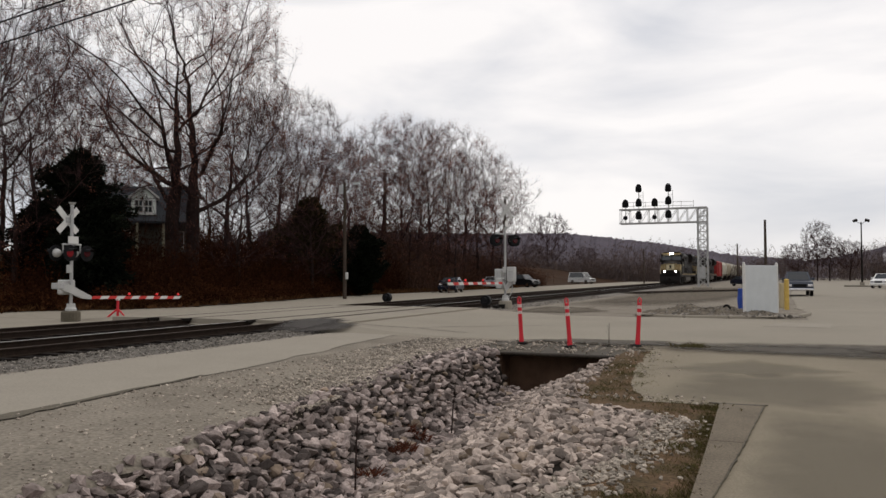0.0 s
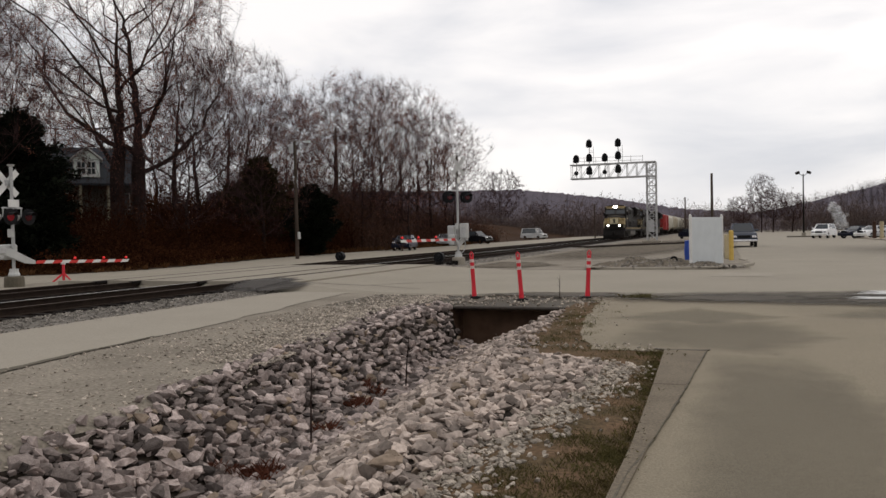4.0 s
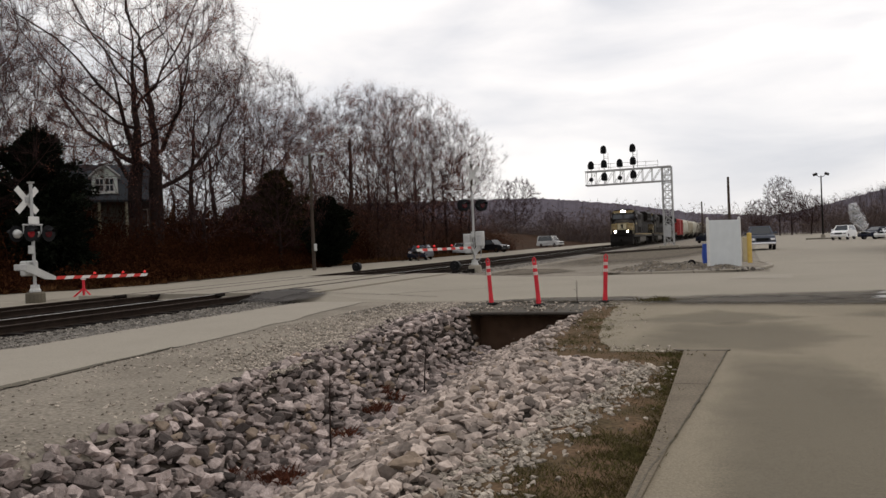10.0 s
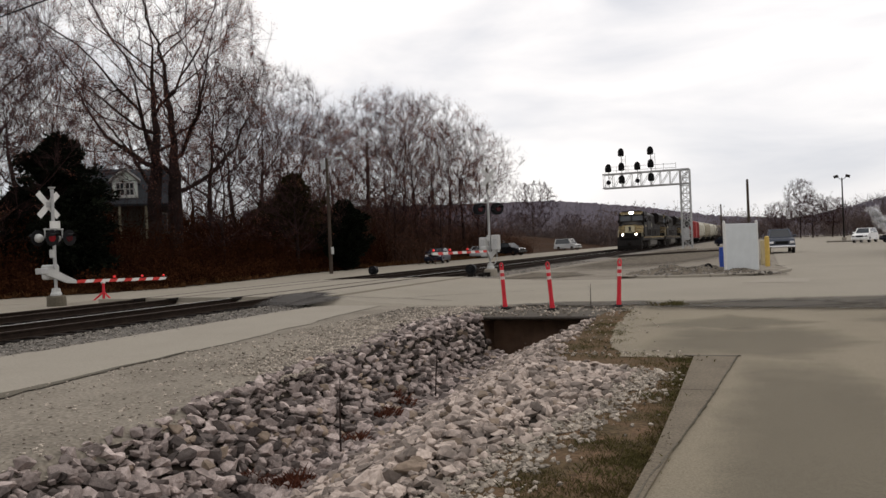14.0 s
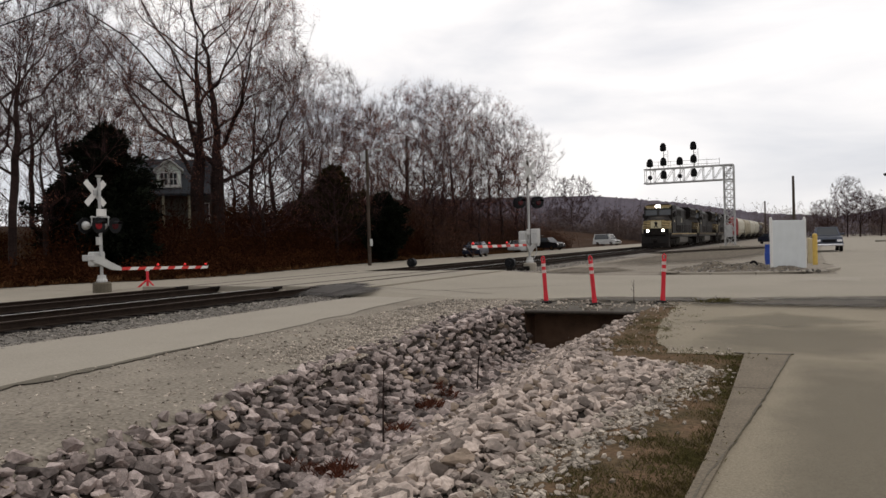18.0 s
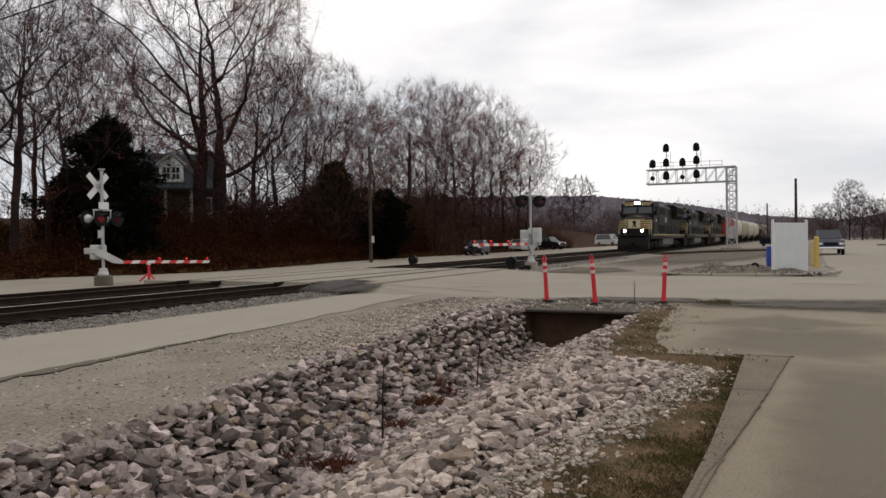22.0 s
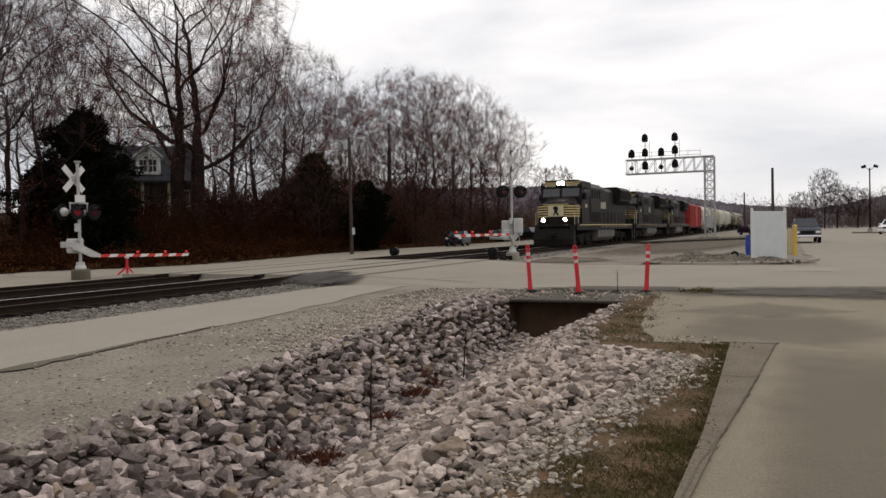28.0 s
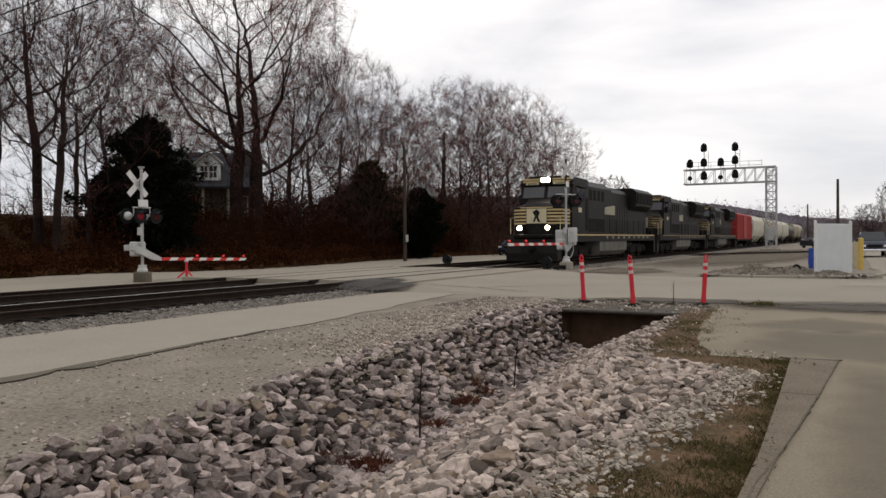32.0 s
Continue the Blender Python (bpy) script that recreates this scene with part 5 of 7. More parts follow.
        dist = np.linalg.norm(v, axis=1) + 1e-6
        cosang = (v * ND[:k]).sum(1) / dist
        cost = dist * (1.6 - 0.8 * cosang + 0.45 * (v[:, 2] < 0)) + np.where(ok[:k], 0, 1e3)
        s = int(np.argmin(cost))
        d = NP[s] * 0 + ND[s] * 0.35 + v[s] / dist[s] * 0.9 + np.array([0, 0, 0.1])
        m = 3 if dist[s] > 1.2 else 2
        last = run(s, g, d / np.linalg.norm(d) * 0.55, m, 0.018 * dist[s])
        for j in range(k, len(P)):
            NP[j], ND[j], ok[j] = P[j], D[j], True
        tips.append(last)
    count = [0] * len(P)
    for j in range(len(P) - 1, -1, -1):
        count[j] = max(count[j], 1)
        if up[j] >= 0:
            count[up[j]] += count[j]
    top = max(count)
    r0, R = 0.0056 * thick * height / 18, height * stout
    pw = math.log(R / r0) / math.log(top)
    rad = [r0 * c ** pw for c in count]
    out = [[], [], []]
    for j in range(len(P)):
        if up[j] >= 0:
            k = up[j]
            flare = 1.35 if up[k] < 0 else 1.0
            a = min(rad[k], rad[j] * 1.35) * flare
            out[0 if rad[j] > 0.10 else 1 if rad[j] > 0.04 else 2].append((P[k], P[j], a, rad[j]))
    leaves = []
    for j in tips:
        for _ in range(11):
            d = turn_off(D[j], r.uniform(0.15, 0.8), r)
            d = d + np.array([0, 0, 0.45]); d /= np.linalg.norm(d)
            L = r.uniform(0.4, 1.3) * height / 18
            k = r.random()
            s = P[j] * k + P[up[j]] * (1 - k)
            q = s + d * L + np.array([0, 0, 0.06])
            out[2].append((s, q, 0.0048 * thick, 0.003 * thick))
            if leafy and r.random() < leafy and noise.noise((q[0] * 0.22 + seed, q[1] * 0.22, q[2] * 0.22)) > -0.12:
                leaves += [q, s * 0.3 + q * 0.7]
    return out, leaves


def leaf_quads(spots, r, size, each):
    g = np.random.default_rng(r.randrange(10 ** 6))
    c = np.repeat(np.array(spots), each, axis=0)
    n = len(c)
    c = c + g.normal(0, 0.16, (n, 3))
    a = g.normal(0, 1, (n, 3)); a /= np.linalg.norm(a, axis=1)[:, None]
    b = np.cross(a, g.normal(0, 1, (n, 3))); b /= np.linalg.norm(b, axis=1)[:, None] + 1e-9
    s = size * g.uniform(0.6, 1.3, (n, 1))
    V = np.stack([c - a * s, c + b * s * 0.5, c + a * s, c - b * s * 0.5], 1).reshape(-1, 3)
    F = np.arange(4 * n).reshape(-1, 4)
    return V.tolist(), F.tolist()


def tree(seed, height, label, **kw):
    leafy = kw.get("leafy", 0)
    segs, spots = grow(seed, height, **kw)
    t = thing("tree", label, "tree", pose(0, 0, -500), "bare trees on the bank")
    V, F = tubes(segs[0], 9)
    V1, F1 = tubes(segs[1], 6)
    k = len(V)
    o = raw("trunk", V.tolist() + V1.tolist(), F + [tuple(i + k for i in f) for f in F1], M["bark"]); o.parent = t
    tagged(o, "dark trunk and limbs")
    V, F = tubes(segs[2], 3)
    o = raw("crown", V.tolist(), F, M["twig"]); o.parent = t
    tagged(o, "fine bare twigs")
    if leafy:
        V, F = leaf_quads(spots, random.Random(seed + 1), 0.042, 4)
        o = raw("leaves", V, F, M["leaf"]); o.parent = t
        tagged(o, "sparse dead rust-brown leaves")
    return t


BARE, RUSTY = "tall bare winter oak with dark bark", "bare winter oak with some dead rusty leaves"
kinds = [tree(11, 20, RUSTY, wide=0.98, base=0.24, fork=0.33, n=1100, limbs=18, twin=True, leafy=0.42, lead=0.84, stout=0.021), tree(12, 18, BARE, wide=0.78, base=0.24, fork=0.34, n=440, limbs=10, leafy=0.05),
         tree(13, 16, RUSTY, wide=0.8, base=0.24, fork=0.32, n=520, limbs=9, leafy=0.3, lead=0.78), tree(14, 17, BARE, wide=0.66, base=0.32, fork=0.4, limbs=9, n=400, leafy=0.07),
         tree(15, 13, BARE, wide=1.0, base=0.14, fork=0.2, limbs=10, n=480, lead=0.68, leafy=0.06), tree(16, 15, RUSTY, wide=0.84, base=0.2, fork=0.28, n=520, limbs=9, leafy=0.42, lead=0.76), tree(17, 13, "lone bare tree far across the flats", wide=0.78, base=0.26, fork=0.34, n=460, limbs=10, thick=2.3)]
HEIGHTS = (20, 18, 16, 17, 13, 15, 13)


def bearing_spot(deg, dist):
    """A spot so many degrees left of the line of the tracks, as seen from the lot."""
    return -dist * math.sin(radians(deg)), dist * math.cos(radians(deg))


# degrees left of the tracks, distance, top height over the lot, kind
TREES = ((42.6, 60, 24.5, 0), (55.2, 52, 25, 1), (57.5, 62, 22, 3), (53.0, 68, 22, 3), (51.2, 60, 19, 1), (49.2, 72, 21, 3), (48.6, 66, 19.5, 4), (46.4, 98, 23, 1),
         (39.0, 64, 20.5, 2), (37.3, 70, 19.5, 3), (35.6, 68, 18.5, 1), (34.0, 74, 19, 2), (32.6, 76, 17.5, 5), (31.3, 80, 15.5, 5), (30.2, 86, 16, 3), (29.0, 82, 17.5, 4),
         (27.8, 88, 18.8, 1), (26.6, 84, 19, 5), (25.4, 90, 20.5, 2), (24.3, 86, 19, 1), (23.2, 92, 19.5, 5), (22.0, 96, 19, 3), (20.9, 98, 17.5, 2), (19.9, 104, 17.5, 1), (19.3, 96, 14, 4),
         (59.5, 58, 21, 3), (54.2, 47, 19, 3), (61.5, 48, 21, 1), (43.6, 98, 22, 3), (63.5, 60, 21, 3), (40.2, 88, 20, 1),
         (52.2, 50, 15, 4), (38.2, 58, 14, 4), (33.0, 62, 12.5, 4), (26.0, 78, 12.5, 4), (22.6, 82, 12, 4))
for i, (deg, dist, top, kind) in enumerate(TREES):
    x, y = bearing_spot(deg, dist)
    z = land(x, y)
    s = (top * (1.0 if i == 0 else 0.97 if i % 3 else 0.88) - z) / HEIGHTS[kind]
    m = Matrix.LocRotScale((x, y, z), Euler((0, 0, i * 2.399)), (s, s, s))
    copy_thing(kinds[kind], m)
# single trees far off by the hill and by the parking lot
for x, y, top, kind, w in ((-57, 202, 18.0, 6, 1.0), (7.6, 209, 14.5, 6, 0.75), (10.5, 214, 11, 6, 1.2), (15, 216, 10, 6, 1.2), (3, 205, 9, 6, 1.2), (40, 215, 15, 6, 1), (-48, 206, 9, 6, 1.1), (-64, 210, 10, 6, 1.1), (46, 230, 14, 6, 1.2)):
    s = top / HEIGHTS[kind]
    far = copy_thing(kinds[kind], Matrix.LocRotScale((x, y, 0), Euler((0, 0, x)), (s * w, s * w, s)))
    tagged(far, "lone bare tree far across the flats", group="far trees")
for t in kinds:
    for o in [*t.children_recursive, t]:
        bpy.data.objects.remove(o)


# ---- evergreens ----
def evergreen(x, y, height, width, label, seed, green="ever"):
    r = random.Random(seed)
    z = land(x, y)
    t = thing("cedar_tree", label, "tree", pose(x, y, z))
    part("trunk", Mesh().tube([(0, 0, -0.2), (0.05, 0, height * 0.5), (0, 0.05, height * 0.95)], [0.2, 0.12, 0.03], 8), M["bark"], t)
    V, F, S = [], [], []
    for k in range(150):
        h = (k + r.random()) / 150
        a = k * 2.4 + r.uniform(-0.5, 0.5)
        rad = width * 0.5 * (math.sin(math.pi * (0.1 + 0.86 * h) ** 0.8) ** 0.8) * (0.85 + 0.6 * noise.noise((math.cos(a) * 1.5, math.sin(a) * 1.5, h * 4 + seed))) * r.uniform(0.55, 1.3)
        z0 = height * (0.08 + 0.84 * h)
        foot_, tip = np.array([0, 0, z0]), np.array([math.cos(a) * rad, math.sin(a) * rad, z0 + rad * r.uniform(0.0, 0.5)])
        S.append((foot_, tip, 0.04, 0.01))
        for _ in range(230):
            f = 0.18 + 0.84 * r.random() ** 0.6
            wide_ = 0.1 + 0.2 * rad * (1.1 - f)
            c = foot_ * (1 - f) + tip * f + np.array([r.gauss(0, wide_), r.gauss(0, wide_), r.gauss(0, 0.16)])
            d = np.array([math.cos(a) + r.gauss(0, 0.7), math.sin(a) + r.gauss(0, 0.7), r.gauss(0.25, 0.5)]); d /= np.linalg.norm(d)
            e = np.cross(d, [r.gauss(0, 1) for _ in range(3)]); e /= np.linalg.norm(e) + 1e-9
            q = r.uniform(0.14, 0.34)
            n = len(V)
            V += [c - e * q * 0.3, c + e * q * 0.3, c + d * q]
            F.append((n, n + 1, n + 2))
    v2, f2 = tubes(S, 3)
    o = raw("branch_mass", v2.tolist(), f2, M["bark"]); o.parent = t
    o = raw("foliage", [tuple(v) for v in V], F, M[green]); o.parent = t
    tagged(o, "dense near-black green foliage" if green == "ever" else "dull brownish green foliage")


for deg, dist, high, wide, label, seed, green in ((48.4, 50, 9.0, 4.9, "broad dark cedar on the wooded bank", 3, "ever"), (50.6, 52, 5.4, 3.8, "small dark cedar on the wooded bank", 8, "ever"), (47.9, 48, 4.2, 3.4, "low cedar beside the broad one", 12, "ever"),
                                             (33.2, 66, 8.2, 4.6, "dull olive cedar among brown brush", 4, "olive"), (29.6, 64, 5.8, 3.6, "low dark cedar among brown brush", 6, "ever"), (34.9, 68, 5.6, 3.4, "low dull cedar among brown brush", 9, "olive")):
    ex, ey = bearing_spot(deg, dist)
    evergreen(ex, ey, high, wide, label, seed, green)


# ---- undergrowth ----
def thicket(name, spots, label, material, leaves_mat=None, leaf=2, size=0.075):
    """Brush: many thin stems with twigs and some dead leaves, joined."""
    r = random.Random(len(spots))
    segs, lv = [], []
    for x, y, z, h, n in spots:
        for _ in range(n):
            p = np.array([x + r.gauss(0, h * 0.3), y + r.gauss(0, h * 0.3), z - 0.1])
            d = np.array([r.gauss(0, 0.35), r.gauss(0, 0.35), 1.0])
            L = h * r.uniform(0.5, 1.1)
            rad = 0.012 + 0.006 * h
            for i in range(3):
                d = turn_off(d, r.uniform(0.1, 0.35), r)
                q = p + d * L / 3
                segs.append((p, q, rad * (1 - 0.28 * i), rad * (1 - 0.28 * (i + 1))))
                for _ in range(2):
                    e = q + turn_off(d, r.uniform(0.5, 1.1), r) * L * 0.25
                    segs.append((q, e, rad * 0.4, rad * 0.2))
                    lv.append(e)
                p = q
    V, F = tubes(segs, 3)
    ob = tagged(raw(name, V.tolist(), F, material), label, "undergrowth", kind="stuff")
    if leaves_mat:
        V, F = leaf_quads(lv, r, size, leaf)
        tagged(raw(name + "_leaves", V, F, leaves_mat), "withered brown leaves in the brush", "undergrowth", kind="stuff")
    return ob


r6 = random.Random(6)
spots = []
while len(spots) < 640:
    y = r6.uniform(24, 118)
    x = -34.0 - abs(r6.gauss(0, 1)) * 3.6 - (1.5 if y < 36 else 0)
    if math.degrees(math.atan2(-x, y)) > 51.5:
        continue
    h = r6.uniform(1.6, 4.0) * (0.6 + 0.4 * min(1, (-33.5 - x) / 3)) * (1 + 0.35 * noise.noise((x * 0.2, y * 0.15, 2)))
    spots.append((x, y, land(x, y), h * (0.55 if r6.random() < 0.4 else 1.0), 12))
for _ in range(110):
    y, x = r6.uniform(30, 100), r6.uniform(-60, -42)
    if math.degrees(math.atan2(-x, y)) < 49:
        spots.append((x, y, land(x, y), r6.uniform(1.0, 2.6), 8))
for _ in range(230):
    y = r6.uniform(30, 112)
    x = r6.uniform(-46, -36.5)
    if math.degrees(math.atan2(-x, y)) < 47.5 and not 41.5 < math.degrees(math.atan2(-x, y)) < 45:
        spots.append((x, y, land(x, y), r6.uniform(2.6, 5.2), 11))
for _ in range(170):
    deg = r6.uniform(24, 47.5)
    x, y = bearing_spot(deg, r6.uniform(74, 100) if not 41 < deg < 45.5 else r6.uniform(92, 104))
    spots.append((x, y, land(x, y), r6.uniform(2.5, 6.0), 10))
for _ in range(170):
    x, y = bearing_spot(r6.uniform(19.5, 33), r6.uniform(72, 104))
    if x < -36.5:
        spots.append((x, y, land(x, y), r6.uniform(3.5, 7.0), 11))
for _ in range(150):
    y, x = r6.uniform(18, 38), r6.uniform(-50, -34.5)
    spots.append((x, y, land(x, y), r6.uniform(0.3, 0.9), 9))
for _ in range(40):
    y, x = r6.uniform(14, 34), r6.uniform(-56, -36)
    spots.append((x, y, land(x, y), r6.uniform(0.4, 1.2), 5))
for _ in range(130):
    y, x = r6.uniform(40, 130), r6.uniform(-66, -52)
    spots.append((x, y, land(x, y), r6.uniform(0.8, 3.4), 7))
# brush beyond y = 68 takes the lit colours, the rest the dark ones
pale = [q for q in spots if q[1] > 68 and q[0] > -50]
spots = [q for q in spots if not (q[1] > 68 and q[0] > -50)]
thicket("pale_undergrowth", pale, "brown brush further down the wood edge, colour lightened as if sunlit", M["brush3"], M["brush_leaf3"], 4)
thicket("undergrowth", spots, "dense bare brown brush along the wood edge", M["brush"], M["brush_leaf"], 4)
# leaf litter that spreads from the bank onto the edge of the gravel road
def foot(y):
    return lerp(y, (8, 25, 28.5, 31, 36.5, 48, 56, 70), (-32.6, -32.4, -29.8, -28.4, -28.9, -31.3, -32.2, -32.4))


skirt = strip("leaf_litter", lambda y: (-34.2, foot(y) + wob(y, 0.5, 0.6, 21)), steps((8, 70, 0.5)), lambda x, y: max(land(x, y), 0.0) + 0.05, M["litter"], 0.012, 8)
tagged(skirt, "dark leaf litter at the foot of the bank", "leaf litter", kind="structure")
# withered brown grass on the foot of the wooded bank
tufts = []
for _ in range(2600):
    y = r6.uniform(28, 100)
    x = -32.4 - abs(r6.gauss(0, 0.9))
    if noise.noise((x * 0.3, y * 0.12, 5)) > -0.25:
        tufts.append((x, y, land(x, y), r6.uniform(0.15, 0.5), 6))
low = []
for _ in range(1500):
    y = r6.uniform(9, 62)
    x = r6.uniform(-34, foot(y))
    tufts.append((x, y, 0.05, r6.uniform(0.1, 0.4), 6))
    if r6.random() < 0.22 and x < foot(y) - 0.5:
        low.append((x, y, 0.03, r6.uniform(0.4, 1.3), 7))
thicket("low_brush", low, "low brown brush along the gravel road", M["brush"], M["brush_leaf"], 4)
for _ in range(3200):
    y, x = r6.uniform(12, 36), r6.uniform(-52, -33)
    tufts.append((x, y, land(x, y), r6.uniform(0.1, 0.35), 5))
blades("bank_grass", tufts, M["sedge"], "withered orange-brown grass on the wooded bank", "grass", 0.03)
far_spots = []
for _ in range(520):
    k = r6.random()
    x = -110 + 90 * k if r6.random() < 0.55 else r6.uniform(-12, 75)
    y = (185 if x < -20 else 232) + r6.uniform(0, 25) + (10 if x > 20 else 0)
    far_spots.append((x, y, 0, r6.uniform(4, 9) * (1.0 if x < 18 else 1.1), 8))
thicket("far_brush", far_spots, "distant brown winter trees at the foot of the hill, paled for haze", M["brush2"], M["brush_leaf2"], 6, 0.13)

# ---- wooded ridges, with distance haze painted into the hill colour ----
def ridge(name, line, label, seed):
    """A long wooded hill: line of (x, y, height); slopes face the camera and carry a rough canopy."""
    V, F = [], []
    n = 220
    for i in range(n + 1):
        f = i / n * (len(line) - 1)
        a = min(int(f), len(line) - 2)
        p = [line[a][k] + (line[a + 1][k] - line[a][k]) * (f - a) for k in range(3)]
        rough = 1.6 * noise.noise((i * 0.9, seed, 0)) + 1.2 * noise.noise((i * 0.31, seed, 5))
        L = math.hypot(p[0], p[1])
        ux, uy = p[0] / L, p[1] / L
        for k, (back, up) in enumerate(((-140, -0.02), (-100, 0.3), (-60, 0.55), (-30, 0.8), (0, 1.0), (80, 1.0), (200, 0.2))):
            j = 2.5 * noise.noise((i * 0.7, k * 3.0, seed))
            V.append((p[0] + ux * back + j, p[1] + uy * back, max(-1, p[2] * up + (rough if 0 < k < 6 else 0))))
    for i in range(n):
        for k in range(6):
            F.append((i * 7 + k, (i + 1) * 7 + k, (i + 1) * 7 + k + 1, i * 7 + k + 1))
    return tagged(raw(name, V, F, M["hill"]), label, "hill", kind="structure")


ridge("hill", [(-420, 560, 40), (-260, 650, 39), (-177, 690, 39), (-105, 700, 30), (-37, 710, 18), (40, 720, 12), (150, 740, 12)], "distant bare wooded ridge, haze put into its colour", 2)
ridge("hill_2", [(-10, 500, 6), (30, 500, 12), (49, 500, 16), (64, 498, 20), (83, 495, 24), (130, 480, 34), (260, 430, 48), (420, 330, 55)], "wooded hill beyond the parking lot, haze put into its colour", 7)
rs = random.Random(8)
tops = []
for line, cnt in ((((-420, 560, 38), (-260, 650, 36), (-177, 690, 35), (-105, 700, 27), (-37, 710, 18), (40, 720, 12)), 420), (((-10, 500, 6), (30, 500, 12), (64, 498, 20), (83, 495, 24), (130, 480, 34), (260, 430, 48)), 420)):
    for _ in range(cnt):
        a = rs.randrange(len(line) - 1)
        f = rs.random()
        p = [line[a][k] + (line[a + 1][k] - line[a][k]) * f for k in range(3)]
        L = math.hypot(p[0], p[1])
        b = rs.choice((0, 0, 0, -30, -60, -100)) + rs.uniform(-14, 14)
        tops.append((p[0] + p[0] / L * b, p[1] + p[1] / L * b, max(0, p[2] * (1 + min(b, 0) / 150)) - 1, rs.uniform(3, 6.5), 6))
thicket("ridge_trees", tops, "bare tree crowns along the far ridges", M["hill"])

# ---- house on the bank ----
hx, hy = bearing_spot(43.3, 79)
hz = land(hx, hy) + 0.1
house = thing("house", "grey clapboard house with a dark roof and white-trimmed dormer", "house", pose(hx, hy, hz, 0, 0, 44.4))
# walls in the darkened clapboard, as they lie in the porch's shade
part("wall", Mesh().box(-5.2, 2.6, 0, 8, -1.0, 3.3), M["siding"], house, "grey clapboard walls, darkened for the porch shade")
part("roof", Mesh().prism([(-1.9, 3.1), (4.0, 6.9), (9.0, 3.2), (9.0, 3.0), (4.0, 6.65), (-1.9, 2.9)], -5.8, 3.1), M["shingle"], house, "dark grey shingle roof")
part("gable_wall", Mesh().prism([(0.02, 3.2), (7.98, 3.2), (4.0, 6.6)], -5.19, -5.0).prism([(0.02, 3.2), (7.98, 3.2), (4.0, 6.6)], 2.4, 2.59), M["siding"], house)
dm = part("dormer", Mesh().box(-2.75, -0.55, -1.0, 3.4, 3.5, 5.35), M["siding_light"], house, "pale grey dormer")
part("dormer_roof", Mesh().prism([(-3.0, 5.2), (-1.65, 6.35), (-0.3, 5.2), (-0.3, 5.38), (-1.65, 6.52), (-3.0, 5.38)], -1.25, 3.9, "y"), M["white"], dm, "white-edged gable")
part("gable_face", Mesh().prism([(-2.75, 5.3), (-0.55, 5.3), (-1.65, 6.3)], -0.99, -0.85, "y"), M["siding_light"], dm)
for wx in (-2.45, -1.62):
    w = part("window", Mesh().box(wx - 0.03, wx + 0.77, -1.06, -1.0, 3.85, 5.2), M["white"], dm, "white sash window")
    for k in (0, 1):
        part("pane", Mesh().box(wx + 0.07, wx + 0.34, -1.075, -1.06, 3.98 + k * 0.58, 4.48 + k * 0.58), M["glass"], w)
        part("pane", Mesh().box(wx + 0.40, wx + 0.67, -1.075, -1.06, 3.98 + k * 0.58, 4.48 + k * 0.58), M["glass"], w)
part("sill", Mesh().box(-2.6, -0.7, -1.15, -1.0, 3.72, 3.84), M["white"], dm)
for u in (-2.75, -0.63):
    part("corner_board", Mesh().box(u, u + 0.08, -1.03, -1.0, 3.7, 5.3), M["white"], dm)
for cx in (-4.6, -2.2, 0.1, 2.3):
    part("porch_column", Mesh().box(cx - 0.12, cx + 0.12, -1.7, -1.46, -0.4, 2.95, 0.02), M["cream2"], house, "dull pale porch column")
part("porch_floor", Mesh().box(-5.2, 2.6, -1.9, 0, -0.9, -0.3), M["wood"], house)
for wx in (-3.9, 0.9):
    w = part("window", Mesh().box(wx, wx + 1.1, -0.06, 0.0, 0.7, 2.3), M["white"], house)
    part("pane", Mesh().box(wx + 0.08, wx + 1.02, -0.07, -0.06, 0.78, 2.22), M["glass"], w)
part("chimney", Mesh().box(1.2, 1.9, 4.2, 4.9, 5.0, 7.6), M["brick_brown"], house)

# ---- utility poles and wires ----
def utility_pole(x, y, h, label, arm=True, r=0.14):
    t = thing("utility_pole", label, "pole", pose(x, y, land(x, y)), "utility poles")
    part("pole", Mesh().tube([(0, 0, -0.3), (0, 0, h)], [r, r * 0.72], 10), M["wood"], t)
    if arm:
        part("crossarm", Mesh().box(-0.9, 0.9, -0.06, 0.06, h - 0.55, h - 0.42), M["wood"], t)
        for k in (-0.8, -0.3, 0.3, 0.8):
            part("insulator", Mesh().tube([(k, 0, h - 0.42), (k, 0, h - 0.28)], [0.04, 0.03], 8), M["glass"], t)
    return t


p1 = utility_pole(-28.6, 48.2, 8.3, "weathered wooden pole with a street lamp arm", False)
part("lamp_arm", Mesh().tube([(0, 0, 8.0), (0.5, -0.1, 8.25), (1.0, -0.2, 8.2)], 0.025, 6), M["galv"], p1)
part("lamp", Mesh().box(0.85, 1.35, -0.32, -0.12, 8.1, 8.22, 0.03), M["alum"], p1, "grey street lamp")
part("transformer", Mesh().tube([(-0.28, 0, 7.5), (-0.28, 0, 8.1)], 0.17, 12), M["galv"], p1)
part("meter_box", Mesh().box(0.12, 0.22, -0.14, 0.14, 1.4, 1.9, 0.02), M["alum"], p1)
utility_pole(-2.35, 124, 9.7, "dark wooden utility pole by the lot", False, 0.24)
utility_pole(-8.0, 160, 7.6, "dark wooden utility pole down the line", False, 0.18)
utility_pole(-24, 150, 6.5, "dark wooden utility pole across the tracks", False)
utility_pole(-40, 76, 12.5, "tall dark pole among the trees", False, 0.18)
